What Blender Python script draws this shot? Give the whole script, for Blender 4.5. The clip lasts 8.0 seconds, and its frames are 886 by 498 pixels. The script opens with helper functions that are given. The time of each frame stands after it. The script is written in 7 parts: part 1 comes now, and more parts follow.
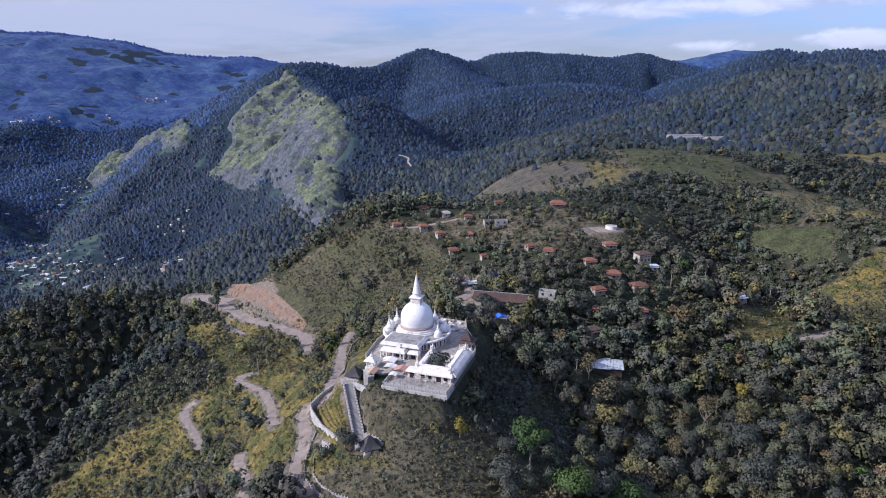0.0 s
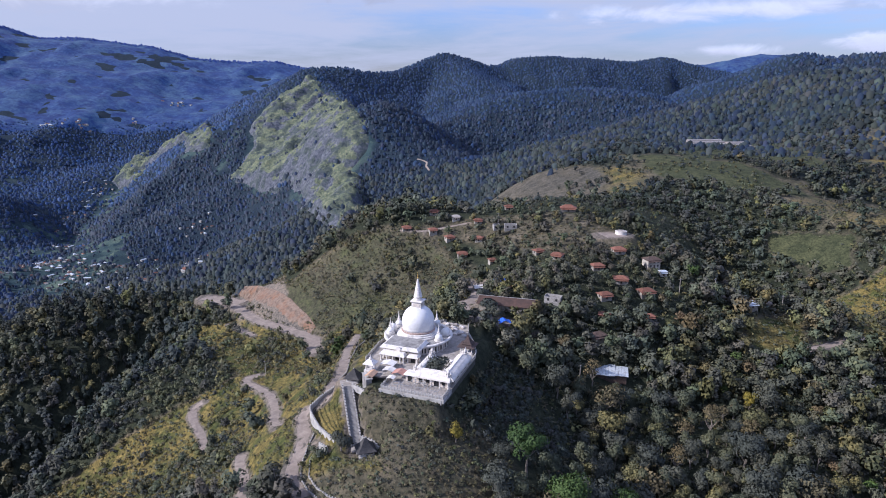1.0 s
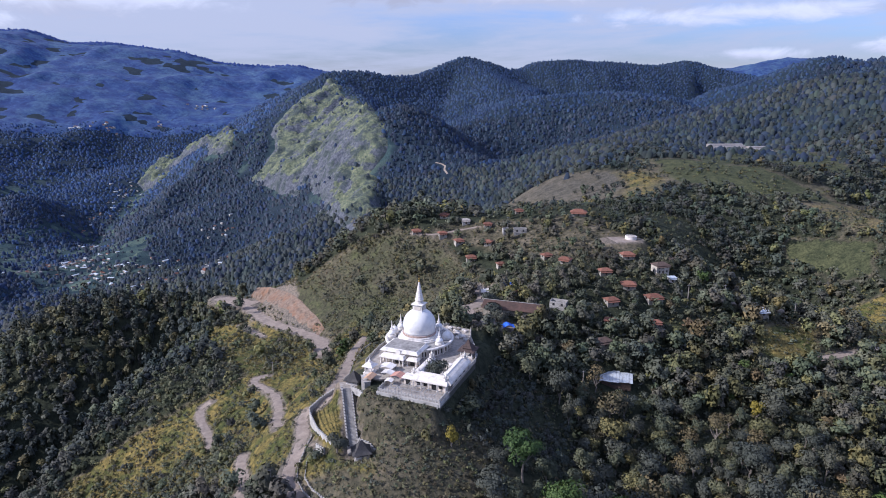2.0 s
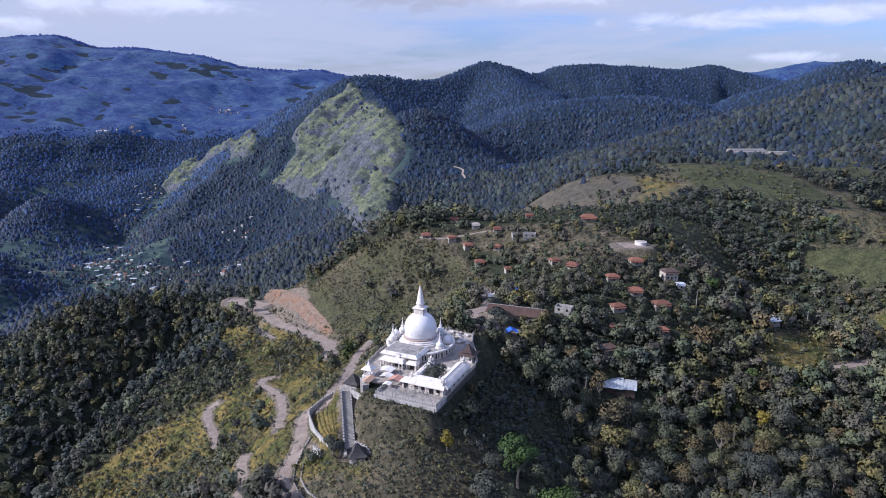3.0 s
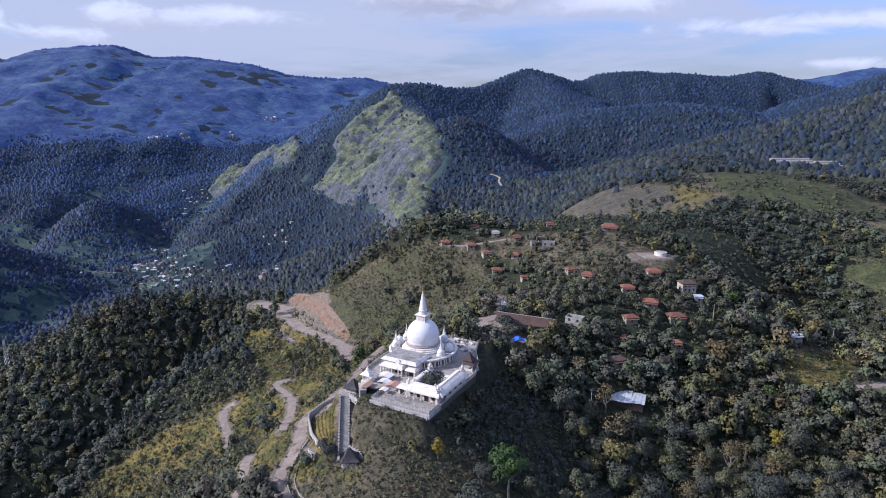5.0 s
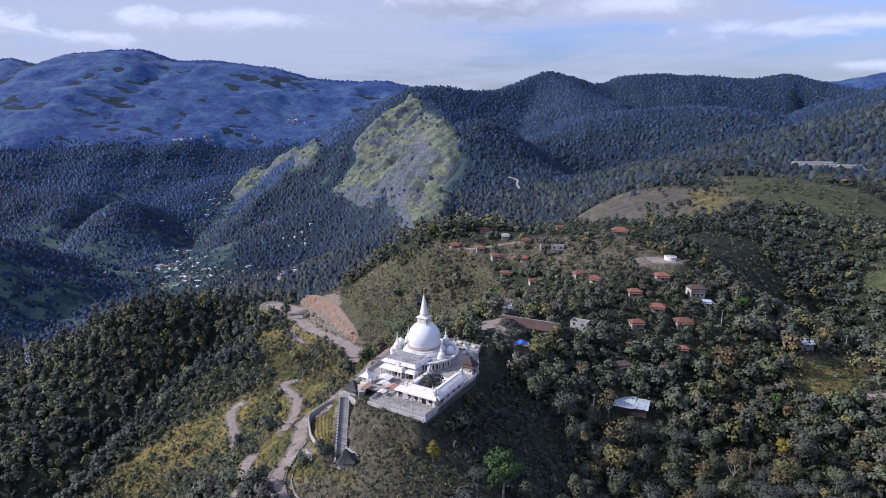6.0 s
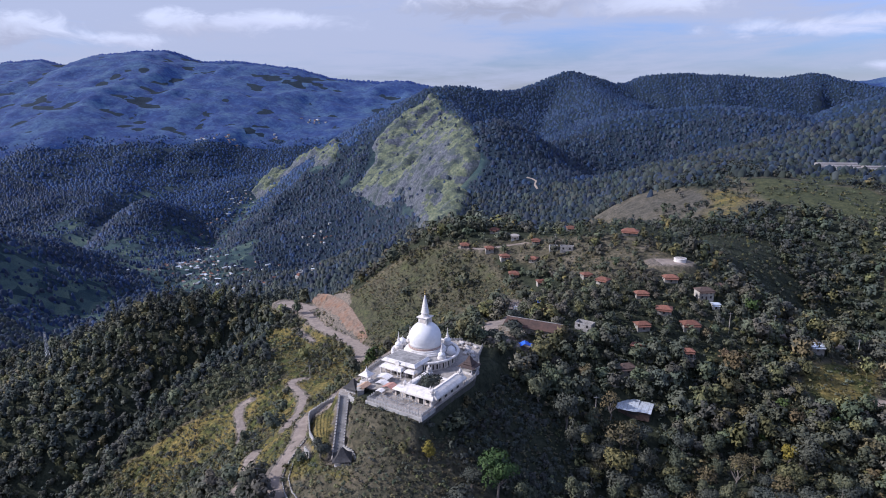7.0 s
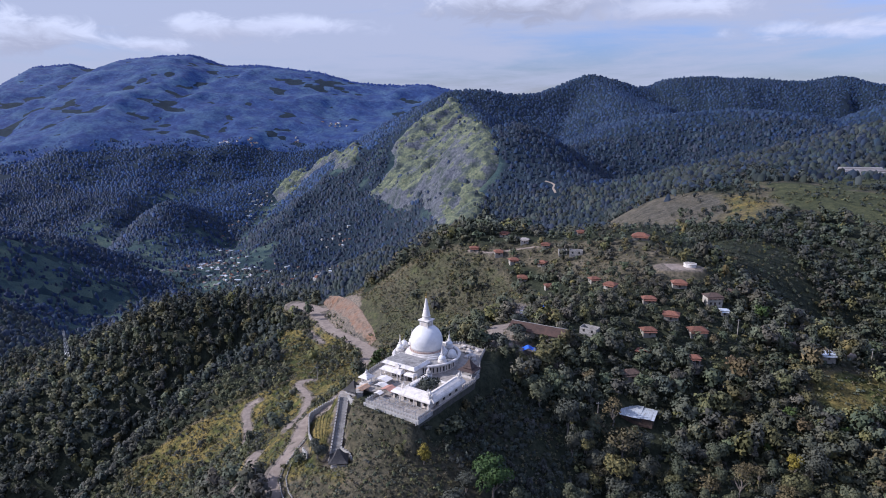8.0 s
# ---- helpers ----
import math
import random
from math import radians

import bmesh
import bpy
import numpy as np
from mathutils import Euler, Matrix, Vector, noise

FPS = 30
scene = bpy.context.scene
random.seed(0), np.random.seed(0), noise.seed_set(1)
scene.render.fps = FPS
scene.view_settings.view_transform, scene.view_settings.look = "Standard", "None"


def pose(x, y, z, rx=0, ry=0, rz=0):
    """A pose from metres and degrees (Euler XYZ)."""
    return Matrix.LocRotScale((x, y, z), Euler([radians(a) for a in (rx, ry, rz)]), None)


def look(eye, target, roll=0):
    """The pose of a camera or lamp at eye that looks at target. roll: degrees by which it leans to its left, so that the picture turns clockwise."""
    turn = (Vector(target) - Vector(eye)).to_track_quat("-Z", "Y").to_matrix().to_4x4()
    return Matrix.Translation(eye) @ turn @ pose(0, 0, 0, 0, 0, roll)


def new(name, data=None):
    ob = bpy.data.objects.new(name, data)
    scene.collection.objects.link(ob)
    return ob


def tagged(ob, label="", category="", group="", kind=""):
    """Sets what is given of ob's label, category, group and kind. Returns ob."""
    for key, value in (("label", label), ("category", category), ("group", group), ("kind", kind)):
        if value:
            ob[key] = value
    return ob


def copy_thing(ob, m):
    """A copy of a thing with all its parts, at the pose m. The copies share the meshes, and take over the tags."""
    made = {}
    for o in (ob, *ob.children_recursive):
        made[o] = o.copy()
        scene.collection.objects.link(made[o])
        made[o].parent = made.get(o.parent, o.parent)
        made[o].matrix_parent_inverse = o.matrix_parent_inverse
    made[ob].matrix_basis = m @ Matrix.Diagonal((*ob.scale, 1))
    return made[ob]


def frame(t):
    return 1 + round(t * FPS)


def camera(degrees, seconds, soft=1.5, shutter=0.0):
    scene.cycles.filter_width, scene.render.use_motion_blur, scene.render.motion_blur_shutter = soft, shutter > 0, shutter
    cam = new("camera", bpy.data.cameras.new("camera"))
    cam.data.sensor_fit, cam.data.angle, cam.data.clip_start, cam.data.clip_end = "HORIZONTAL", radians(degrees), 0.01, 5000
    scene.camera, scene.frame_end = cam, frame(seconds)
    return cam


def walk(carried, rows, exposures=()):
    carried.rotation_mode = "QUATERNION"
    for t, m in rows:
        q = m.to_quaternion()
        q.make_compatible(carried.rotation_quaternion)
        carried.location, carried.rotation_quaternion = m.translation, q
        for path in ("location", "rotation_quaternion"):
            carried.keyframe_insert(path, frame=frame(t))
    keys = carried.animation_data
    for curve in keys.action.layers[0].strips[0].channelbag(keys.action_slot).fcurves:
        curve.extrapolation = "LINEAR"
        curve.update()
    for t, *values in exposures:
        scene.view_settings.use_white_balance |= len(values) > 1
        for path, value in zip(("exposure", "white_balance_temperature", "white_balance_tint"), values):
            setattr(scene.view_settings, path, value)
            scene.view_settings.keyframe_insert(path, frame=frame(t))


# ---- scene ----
# a drone flies a level arc round the hilltop stupa and looks down on it
cam = camera(71.0, 8.0, soft=1.0)
ROWS = [
    (0.0, 0.00, 0.00, 85.00, 74.800, -0.000, 0.000),
    (0.5, 3.71, 0.13, 84.92, 74.996, -0.011, 0.978),
    (1.0, 7.44, 0.30, 84.85, 75.179, -0.005, 1.959),
    (1.5, 11.19, 0.54, 84.83, 75.329, -0.006, 2.948),
    (3.0, 22.43, 1.46, 84.80, 75.867, -0.023, 5.896),
    (3.5, 26.18, 1.85, 84.80, 76.038, -0.011, 6.869),
    (4.0, 29.92, 2.32, 84.80, 76.210, -0.020, 7.851),
    (4.5, 33.65, 2.87, 84.82, 76.370, -0.019, 8.849),
    (6.0, 44.78, 4.91, 84.87, 76.776, 0.034, 11.784),
    (6.5, 48.47, 5.69, 84.88, 76.775, 0.057, 12.749),
    (7.0, 52.15, 6.56, 84.88, 76.781, 0.069, 13.712),
    (7.5, 55.79, 7.44, 84.86, 76.923, 0.066, 14.680),
    (8.0, 59.42, 8.33, 84.84, 77.092, 0.072, 15.656),
]
walk(cam, [(t, pose(x, y, z, rx, ry, rz)) for t, x, y, z, rx, ry, rz in ROWS], [(0.0, 0.92, 5400, 21), (4.5, 0.94, 5400, 21), (6.5, 0.85, 5400, 21), (8.0, 0.77, 5400, 21)])

# ---- world, sun, exposure ----
SUN_TO = Vector((-0.82, -0.20, 0.54)).normalized()      # towards the sun: from the west, half high
world = bpy.data.worlds.new("world")
scene.world = world
world.use_nodes = True
wn, wl = world.node_tree.nodes, world.node_tree.links
wn.clear()
sky = wn.new("ShaderNodeTexSky")
sky.sky_type = "NISHITA"
sky.sun_disc = False
sky.sun_elevation = math.asin(SUN_TO.z)
sky.sun_rotation = math.atan2(SUN_TO.x, SUN_TO.y)
sky.altitude = 1200
sky.air_density, sky.dust_density, sky.ozone_density = 1.3, 0.3, 4.0


def wmath(op, a, b=None, c=None, clamp=False):
    n = wn.new("ShaderNodeMath")
    n.operation, n.use_clamp = op, clamp
    for k, v in enumerate((a, b, c)):
        if v is None:
            continue
        if isinstance(v, (int, float)):
            n.inputs[k].default_value = v
        else:
            wl.new(v, n.inputs[k])
    return n.outputs[0]


def wramp(source, lo, hi):
    n = wn.new("ShaderNodeMapRange")
    n.interpolation_type = "SMOOTHSTEP"
    n.inputs["From Min"].default_value, n.inputs["From Max"].default_value = lo, hi
    wl.new(source, n.inputs["Value"])
    return n.outputs["Result"]


def wmix(fac, a, b):
    n = wn.new("ShaderNodeMix")
    n.data_type = "RGBA"
    for key, v in (("Factor", fac), ("A", a), ("B", b)):
        if isinstance(v, tuple):
            n.inputs[key].default_value = (*v, 1)
        else:
            wl.new(v, n.inputs[key])
    return n.outputs["Result"]


# directions of the sky: bearing from north to the east, and height, in radians
sky_dir = wn.new("ShaderNodeTexCoord")
sky_xyz = wn.new("ShaderNodeSeparateXYZ")
wl.new(sky_dir.outputs["Generated"], sky_xyz.inputs[0])
bearing = wmath("ARCTAN2", sky_xyz.outputs["X"], sky_xyz.outputs["Y"])
rise = wmath("ARCSINE", sky_xyz.outputs["Z"])


def sky_noise(sx, sy, shift, detail=6, rough=0.58, warp=0.3):
    """Noise over bearing and height, stretched sideways like layered cloud."""
    v = wn.new("ShaderNodeCombineXYZ")
    wl.new(wmath("MULTIPLY_ADD", bearing, sx, shift), v.inputs[0])
    wl.new(wmath("MULTIPLY", rise, sy), v.inputs[1])
    n = wn.new("ShaderNodeTexNoise")
    n.inputs["Scale"].default_value, n.inputs["Detail"].default_value = 1.0, detail
    n.inputs["Roughness"].default_value, n.inputs["Distortion"].default_value = rough, warp
    wl.new(v.outputs[0], n.inputs["Vector"])
    return n.outputs["Fac"]


veil_noise, fleece, puff = sky_noise(2.6, 17.0, 3.1, 7, 0.6, 0.5), sky_noise(9.0, 60.0, 8.0, 5, 0.6, 0.4), sky_noise(16.0, 34.0, 1.5, 7, 0.62, 0.6)
# streaky veil, thicker in the west and overhead, open in a band low over the hills
west = wramp(bearing, 0.25, -0.75)
cover_up = wmath("MULTIPLY_ADD", wramp(rise, 0.055, 0.16), 0.13, wmath("MULTIPLY", west, 0.23))
amount = wmath("ADD", wmath("MULTIPLY_ADD", fleece, 0.30, cover_up), wmath("MULTIPLY", veil_noise, 0.95))
veil = wmath("MULTIPLY", wramp(amount, 0.46, 0.84), 0.94)
deep = wn.new("ShaderNodeVectorMath")
deep.operation = "MULTIPLY"
tall = wn.new("ShaderNodeValToRGB")
tall.color_ramp.elements.new(0.6)
for stop, (at, tone) in zip(tall.color_ramp.elements, ((0.5, (0.185, 0.18, 0.21, 1)), (0.6, (0.54, 0.54, 0.68, 1)), (0.76, (1.75, 1.8, 2.35, 1)))):
    stop.position, stop.color = at, tone
wl.new(wmath("MULTIPLY_ADD", sky_xyz.outputs["Z"], 0.5, 0.5), tall.inputs[0])
wl.new(tall.outputs[0], deep.inputs[1])
wl.new(sky.outputs[0], deep.inputs[0])
sky_rgb = wmix(veil, deep.outputs[0], (1.95, 2.03, 2.23))
# single heaped clouds: bearing, height, half widths, softness, shade of the base
for at, up, wide, high, soft, base in ((-0.835, 0.094, 0.075, 0.030, 0.55, 1.75), (-0.60, 0.108, 0.12, 0.022, 0.7, 2.0), (0.06, 0.135, 0.16, 0.020, 0.8, 2.0), (-0.690, 0.084, 0.075, 0.014, 0.8, 2.2), (-0.150, 0.152, 0.21, 0.034, 0.6, 1.55), (-0.50, 0.118, 0.16, 0.016, 0.9, 2.5),
                                       (0.565, 0.055, 0.07, 0.016, 0.6, 2.4), (0.370, 0.046, 0.07, 0.011, 0.8, 2.3), (0.34, 0.100, 0.24, 0.016, 0.9, 2.7)):
    da = wmath("MULTIPLY", wmath("SUBTRACT", bearing, at), 1 / wide)
    de = wmath("MULTIPLY", wmath("SUBTRACT", rise, up), 1 / high)
    body = wmath("SUBTRACT", 1.0, wmath("SQRT", wmath("ADD", wmath("MULTIPLY", da, da), wmath("MULTIPLY", de, de))))
    body = wmath("ADD", body, wmath("MULTIPLY_ADD", puff, 2.0, -1.0))
    dense = wramp(body, 0.0, soft)
    light = wramp(wmath("MULTIPLY_ADD", puff, 1.6, wmath("MULTIPLY_ADD", de, 0.7, -0.8)), -0.6, 0.5)
    sky_rgb = wmix(dense, sky_rgb, wmix(light, (base * 0.98, base * 0.99, base * 1.07), (2.85, 2.93, 3.08)))
back = wn.new("ShaderNodeBackground")
back.inputs["Strength"].default_value = 0.15
wl.new(sky_rgb, back.inputs["Color"])
wout = wn.new("ShaderNodeOutputWorld")
wl.new(back.outputs[0], wout.inputs["Surface"])

sun = new("sun", bpy.data.lights.new("sun", "SUN"))
sun.data.energy, sun.data.angle, sun.data.color = 3.5, radians(0.55), (1.0, 0.905, 0.75)
sun.matrix_world = look((0, 0, 0), -SUN_TO)

# ---- materials ----
def blank(name):
    m = bpy.data.materials.new(name)
    m.use_nodes = True
    nt = m.node_tree
    bs = next(n for n in nt.nodes if n.type == "BSDF_PRINCIPLED")
    bs.inputs["Specular IOR Level"].default_value = 0.3
    return m, nt, bs


def noise_tex(nt, scale, detail=4, rough=0.6, coords="Object"):
    tc = nt.nodes.new("ShaderNodeTexCoord")
    n = nt.nodes.new("ShaderNodeTexNoise")
    n.inputs["Scale"].default_value, n.inputs["Detail"].default_value, n.inputs["Roughness"].default_value = scale, detail, rough
    nt.links.new(tc.outputs[coords], n.inputs["Vector"])
    return n


def ramp_of(nt, source, stops):
    r = nt.nodes.new("ShaderNodeValToRGB")
    els = r.color_ramp.elements
    while len(els) < len(stops):
        els.new(0.5)
    for e, (p, c) in zip(els, stops):
        e.position, e.color = p, (*c, 1)
    nt.links.new(source, r.inputs[0])
    return r.outputs[0]


def mix_rgb(nt, fac, a, b, blend="MIX"):
    m = nt.nodes.new("ShaderNodeMix")
    m.data_type, m.blend_type = "RGBA", blend
    for key, v in (("Factor", fac), ("A", a), ("B", b)):
        if isinstance(v, bpy.types.NodeSocket):
            nt.links.new(v, m.inputs[key])
        elif key == "Factor":
            m.inputs[key].default_value = v
        else:
            m.inputs[key].default_value = (*v, 1)
    return m.outputs["Result"]


def bump(nt, bs, height, strength, distance):
    b = nt.nodes.new("ShaderNodeBump")
    b.inputs["Strength"].default_value, b.inputs["Distance"].default_value = strength, distance
    nt.links.new(height, b.inputs["Height"])
    nt.links.new(b.outputs[0], bs.inputs["Normal"])


def surface(name, dark, light, scale=1.0, rough=0.8, stain=None, stain_scale=0.25, relief=0.3, relief_size=0.02, metal=0.0, lone=0.0):
    """A worn surface: grain between two colours, stains of a third at a larger scale, fine relief."""
    m, nt, bs = blank(name)
    g = noise_tex(nt, scale, 6, 0.65)
    col = ramp_of(nt, g.outputs["Fac"], [(0.3, dark), (0.7, light)])
    if stain:
        s = noise_tex(nt, stain_scale, 5, 0.7)
        f = ramp_of(nt, s.outputs["Fac"], [(0.48, (0, 0, 0)), (0.72, (1, 1, 1))])
        col = mix_rgb(nt, f, col, stain)
    if lone:
        oi = nt.nodes.new("ShaderNodeObjectInfo")
        v = ramp_of(nt, oi.outputs["Random"], [(0.0, (1 - lone,) * 3), (1.0, (1 + lone * 0.5,) * 3)])
        col = mix_rgb(nt, 1.0, col, v, "MULTIPLY")
    nt.links.new(col, bs.inputs["Base Color"])
    bs.inputs["Roughness"].default_value, bs.inputs["Metallic"].default_value = rough, metal
    bump(nt, bs, g.outputs["Fac"], relief, relief_size)
    return m


def foliage(name, dark, light, rough=0.65, tip=None):
    """Leaves: colour from clump to clump and from tree to tree."""
    m, nt, bs = blank(name)
    geo = nt.nodes.new("ShaderNodeNewGeometry")
    oi = nt.nodes.new("ShaderNodeObjectInfo")
    col = ramp_of(nt, geo.outputs["Random Per Island"], [(0.0, dark), (0.8, light), (1.0, tip or light)])
    at = nt.nodes.new("ShaderNodeAttribute")
    at.attribute_name = "tint"
    col = mix_rgb(nt, 1.0, col, at.outputs["Color"], "MULTIPLY")
    own = ramp_of(nt, oi.outputs["Random"], [(0.0, (0.75, 0.8, 0.8)), (1.0, (1.2, 1.12, 0.95))])
    col = mix_rgb(nt, 1.0, col, own, "MULTIPLY")
    nt.links.new(col, bs.inputs["Base Color"])
    bs.inputs["Roughness"].default_value = rough
    bs.inputs["Specular IOR Level"].default_value = 0.12
    return m


def ground_material():
    """Scrub and soil; cover weights on the sheet say where dry grass, bare earth, rock and fields lie."""
    m, nt, bs = blank("ground")
    fine, mid, wide = noise_tex(nt, 0.9, 8, 0.7), noise_tex(nt, 0.13, 6, 0.65), noise_tex(nt, 0.012, 6, 0.6)
    patchy = noise_tex(nt, 0.06, 6, 0.65)
    scrub = ramp_of(nt, mid.outputs["Fac"], [(0.30, (0.046, 0.043, 0.032)), (0.5, (0.112, 0.096, 0.070)), (0.68, (0.195, 0.158, 0.120))])
    grass = ramp_of(nt, fine.outputs["Fac"], [(0.28, (0.078, 0.064, 0.024)), (0.5, (0.185, 0.142, 0.050)), (0.72, (0.275, 0.212, 0.086))])
    green_grass = ramp_of(nt, fine.outputs["Fac"], [(0.3, (0.040, 0.050, 0.018)), (0.7, (0.105, 0.110, 0.040))])
    grass = mix_rgb(nt, ramp_of(nt, patchy.outputs["Fac"], [(0.44, (0, 0, 0)), (0.60, (1, 1, 1))]), grass, green_grass)
    tuft = noise_tex(nt, 0.32, 6, 0.75)
    grass = mix_rgb(nt, 1.0, grass, ramp_of(nt, tuft.outputs["Fac"], [(0.32, (0.45, 0.5, 0.55)), (0.55, (1.0, 1.0, 1.0)), (0.7, (1.3, 1.22, 1.1))]), "MULTIPLY")
    soil = ramp_of(nt, fine.outputs["Fac"], [(0.3, (0.112, 0.094, 0.082)), (0.7, (0.235, 0.198, 0.172))])
    rock = ramp_of(nt, mid.outputs["Fac"], [(0.35, (0.052, 0.050, 0.044)), (0.65, (0.125, 0.112, 0.096))])
    lush = ramp_of(nt, mid.outputs["Fac"], [(0.35, (0.036, 0.043, 0.024)), (0.65, (0.082, 0.086, 0.045))])
    at = nt.nodes.new("ShaderNodeAttribute")
    at.attribute_name = "cover"
    sep = nt.nodes.new("ShaderNodeSeparateColor")
    nt.links.new(at.outputs["Color"], sep.inputs[0])
    col = scrub

    broad = noise_tex(nt, 0.028, 5, 0.6)
    both = nt.nodes.new("ShaderNodeMath")
    both.operation = "MULTIPLY_ADD"
    both.inputs[1].default_value = 0.55
    half = nt.nodes.new("ShaderNodeMath")
    half.operation = "MULTIPLY"
    half.inputs[1].default_value = 0.5
    nt.links.new(broad.outputs["Fac"], half.inputs[0])
    nt.links.new(mid.outputs["Fac"], both.inputs[0])
    nt.links.new(half.outputs[0], both.inputs[2])

    def worn(weight):
        """The weight, broken up along its border by noise."""
        a = nt.nodes.new("ShaderNodeMath")
        a.operation = "MULTIPLY_ADD"
        nt.links.new(both.outputs[0], a.inputs[0])
        a.inputs[1].default_value = 1.3
        b = nt.nodes.new("ShaderNodeMath")
        b.operation = "ADD"
        b.inputs[1].default_value = -0.68
        nt.links.new(a.outputs[0], b.inputs[0])
        nt.links.new(weight, a.inputs[2])
        return ramp_of(nt, b.outputs[0], [(0.35, (0, 0, 0)), (0.65, (1, 1, 1))])

    for weight, c in ((sep.outputs["Green"], grass), (sep.outputs["Blue"], lush), (at.outputs["Alpha"], rock), (sep.outputs["Red"], soil)):
        col = mix_rgb(nt, worn(weight), col, c)
    under = nt.nodes.new("ShaderNodeAttribute")
    under.attribute_name = "forest_floor"
    usep = nt.nodes.new("ShaderNodeSeparateColor")
    nt.links.new(under.outputs["Color"], usep.inputs[0])
    # woodland floor with the trees' shade put into its colour
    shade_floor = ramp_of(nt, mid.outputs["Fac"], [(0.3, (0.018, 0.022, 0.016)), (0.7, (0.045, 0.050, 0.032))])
    # fields across the valley, with distance haze put into their colour
    hazy_field = ramp_of(nt, broad.outputs["Fac"], [(0.35, (0.030, 0.054, 0.066)), (0.65, (0.060, 0.090, 0.088))])
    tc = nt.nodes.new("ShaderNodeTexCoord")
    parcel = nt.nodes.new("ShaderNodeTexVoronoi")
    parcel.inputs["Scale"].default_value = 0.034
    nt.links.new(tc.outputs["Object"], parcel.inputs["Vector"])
    hazy_field = mix_rgb(nt, 1.0, hazy_field, ramp_of(nt, parcel.outputs["Color"], [(0.25, (0.42, 0.50, 0.62)), (0.5, (0.9, 0.95, 1.0)), (0.8, (1.65, 1.45, 1.2))]), "MULTIPLY")
    col = mix_rgb(nt, usep.outputs["Blue"], col, hazy_field)
    # distant woodland floor, painted blue for haze
    haze_floor = ramp_of(nt, broad.outputs["Fac"], [(0.3, (0.014, 0.024, 0.040)), (0.7, (0.026, 0.040, 0.060))])
    col = mix_rgb(nt, usep.outputs["Red"], col, mix_rgb(nt, usep.outputs["Green"], shade_floor, haze_floor))
    speck = noise_tex(nt, 0.55, 7, 0.72)
    col = mix_rgb(nt, 1.0, col, ramp_of(nt, speck.outputs["Fac"], [(0.36, (0.42, 0.46, 0.46)), (0.52, (0.95, 0.97, 0.95)), (0.68, (1.35, 1.30, 1.2))]), "MULTIPLY")
    tone = ramp_of(nt, wide.outputs["Fac"], [(0.3, (0.75, 0.78, 0.8)), (0.7, (1.15, 1.1, 1.0))])
    col = mix_rgb(nt, 1.0, col, tone, "MULTIPLY")
    nt.links.new(col, bs.inputs["Base Color"])
    bs.inputs["Roughness"].default_value = 0.95
    bs.inputs["Specular IOR Level"].default_value = 0.1
    bump(nt, bs, fine.outputs["Fac"], 0.8, 0.5)
    return m


GROUND = ground_material()
LEAF_DARK = foliage("dark_leaves", (0.035, 0.041, 0.038), (0.076, 0.081, 0.068))
LEAF_MID = foliage("leaves", (0.044, 0.053, 0.039), (0.097, 0.105, 0.069), tip=(0.102, 0.099, 0.057))
LEAF_OLIVE = foliage("olive_leaves", (0.049, 0.053, 0.030), (0.133, 0.125, 0.059), tip=(0.16, 0.14, 0.062))
LEAF_LIME = foliage("fresh_leaves", (0.024, 0.046, 0.016), (0.070, 0.108, 0.034))
LEAF_GOLD = foliage("golden_leaves", (0.060, 0.056, 0.014), (0.190, 0.160, 0.032))
LEAF_DRY = foliage("dry_leaves", (0.060, 0.052, 0.032), (0.132, 0.112, 0.066))
# thin haze painted into the leaf colour
LEAF_THIN_HAZE = foliage("blue_gum_leaves", (0.020, 0.027, 0.030), (0.041, 0.051, 0.053))
# leaves darkened to paint in the shade lying on the western slope
LEAF_SHADED = foliage("pine_needles", (0.028, 0.036, 0.034), (0.055, 0.064, 0.057))
# aerial haze painted into these four leaf colours as blue
LEAF_FAR_HAZE = foliage("far_blue_gum_leaves", (0.017, 0.036, 0.096), (0.032, 0.060, 0.145))
LEAF_RANGE_HAZE = foliage("range_leaves", (0.017, 0.036, 0.157), (0.026, 0.052, 0.200))
LEAF_SLOPE_HAZE = foliage("slope_gum_leaves", (0.012, 0.019, 0.038), (0.027, 0.039, 0.065))
LEAF_VALLEY_HAZE = foliage("valley_gum_leaves", (0.012, 0.024, 0.061), (0.026, 0.045, 0.097))
BARK = surface("bark", (0.10, 0.085, 0.07), (0.25, 0.22, 0.19), 3.0, 0.9, relief=0.5)
WHITE = surface("white_plaster", (0.55, 0.515, 0.475), (0.70, 0.66, 0.615), 0.8, 0.6, stain=(0.34, 0.325, 0.31), stain_scale=0.35, relief=0.15)
DOME_WHITE = surface("white_dome_paint", (0.61, 0.60, 0.59), (0.69, 0.68, 0.67), 0.5, 0.45, stain=(0.50, 0.50, 0.50), stain_scale=0.2, relief=0.08)
CREAM = surface("cream_plaster", (0.50, 0.44, 0.38), (0.64, 0.58, 0.52), 0.9, 0.6, stain=(0.36, 0.31, 0.265), stain_scale=0.5, relief=0.2)
GREY_STONE = surface("grey_stone", (0.22, 0.21, 0.20), (0.42, 0.40, 0.38), 1.2, 0.85, stain=(0.13, 0.12, 0.11), stain_scale=0.4, relief=0.5, lone=0.12)
CONCRETE = surface("weathered_concrete", (0.16, 0.155, 0.15), (0.34, 0.325, 0.31), 0.7, 0.85, stain=(0.085, 0.080, 0.075), stain_scale=0.3, relief=0.4, lone=0.1)
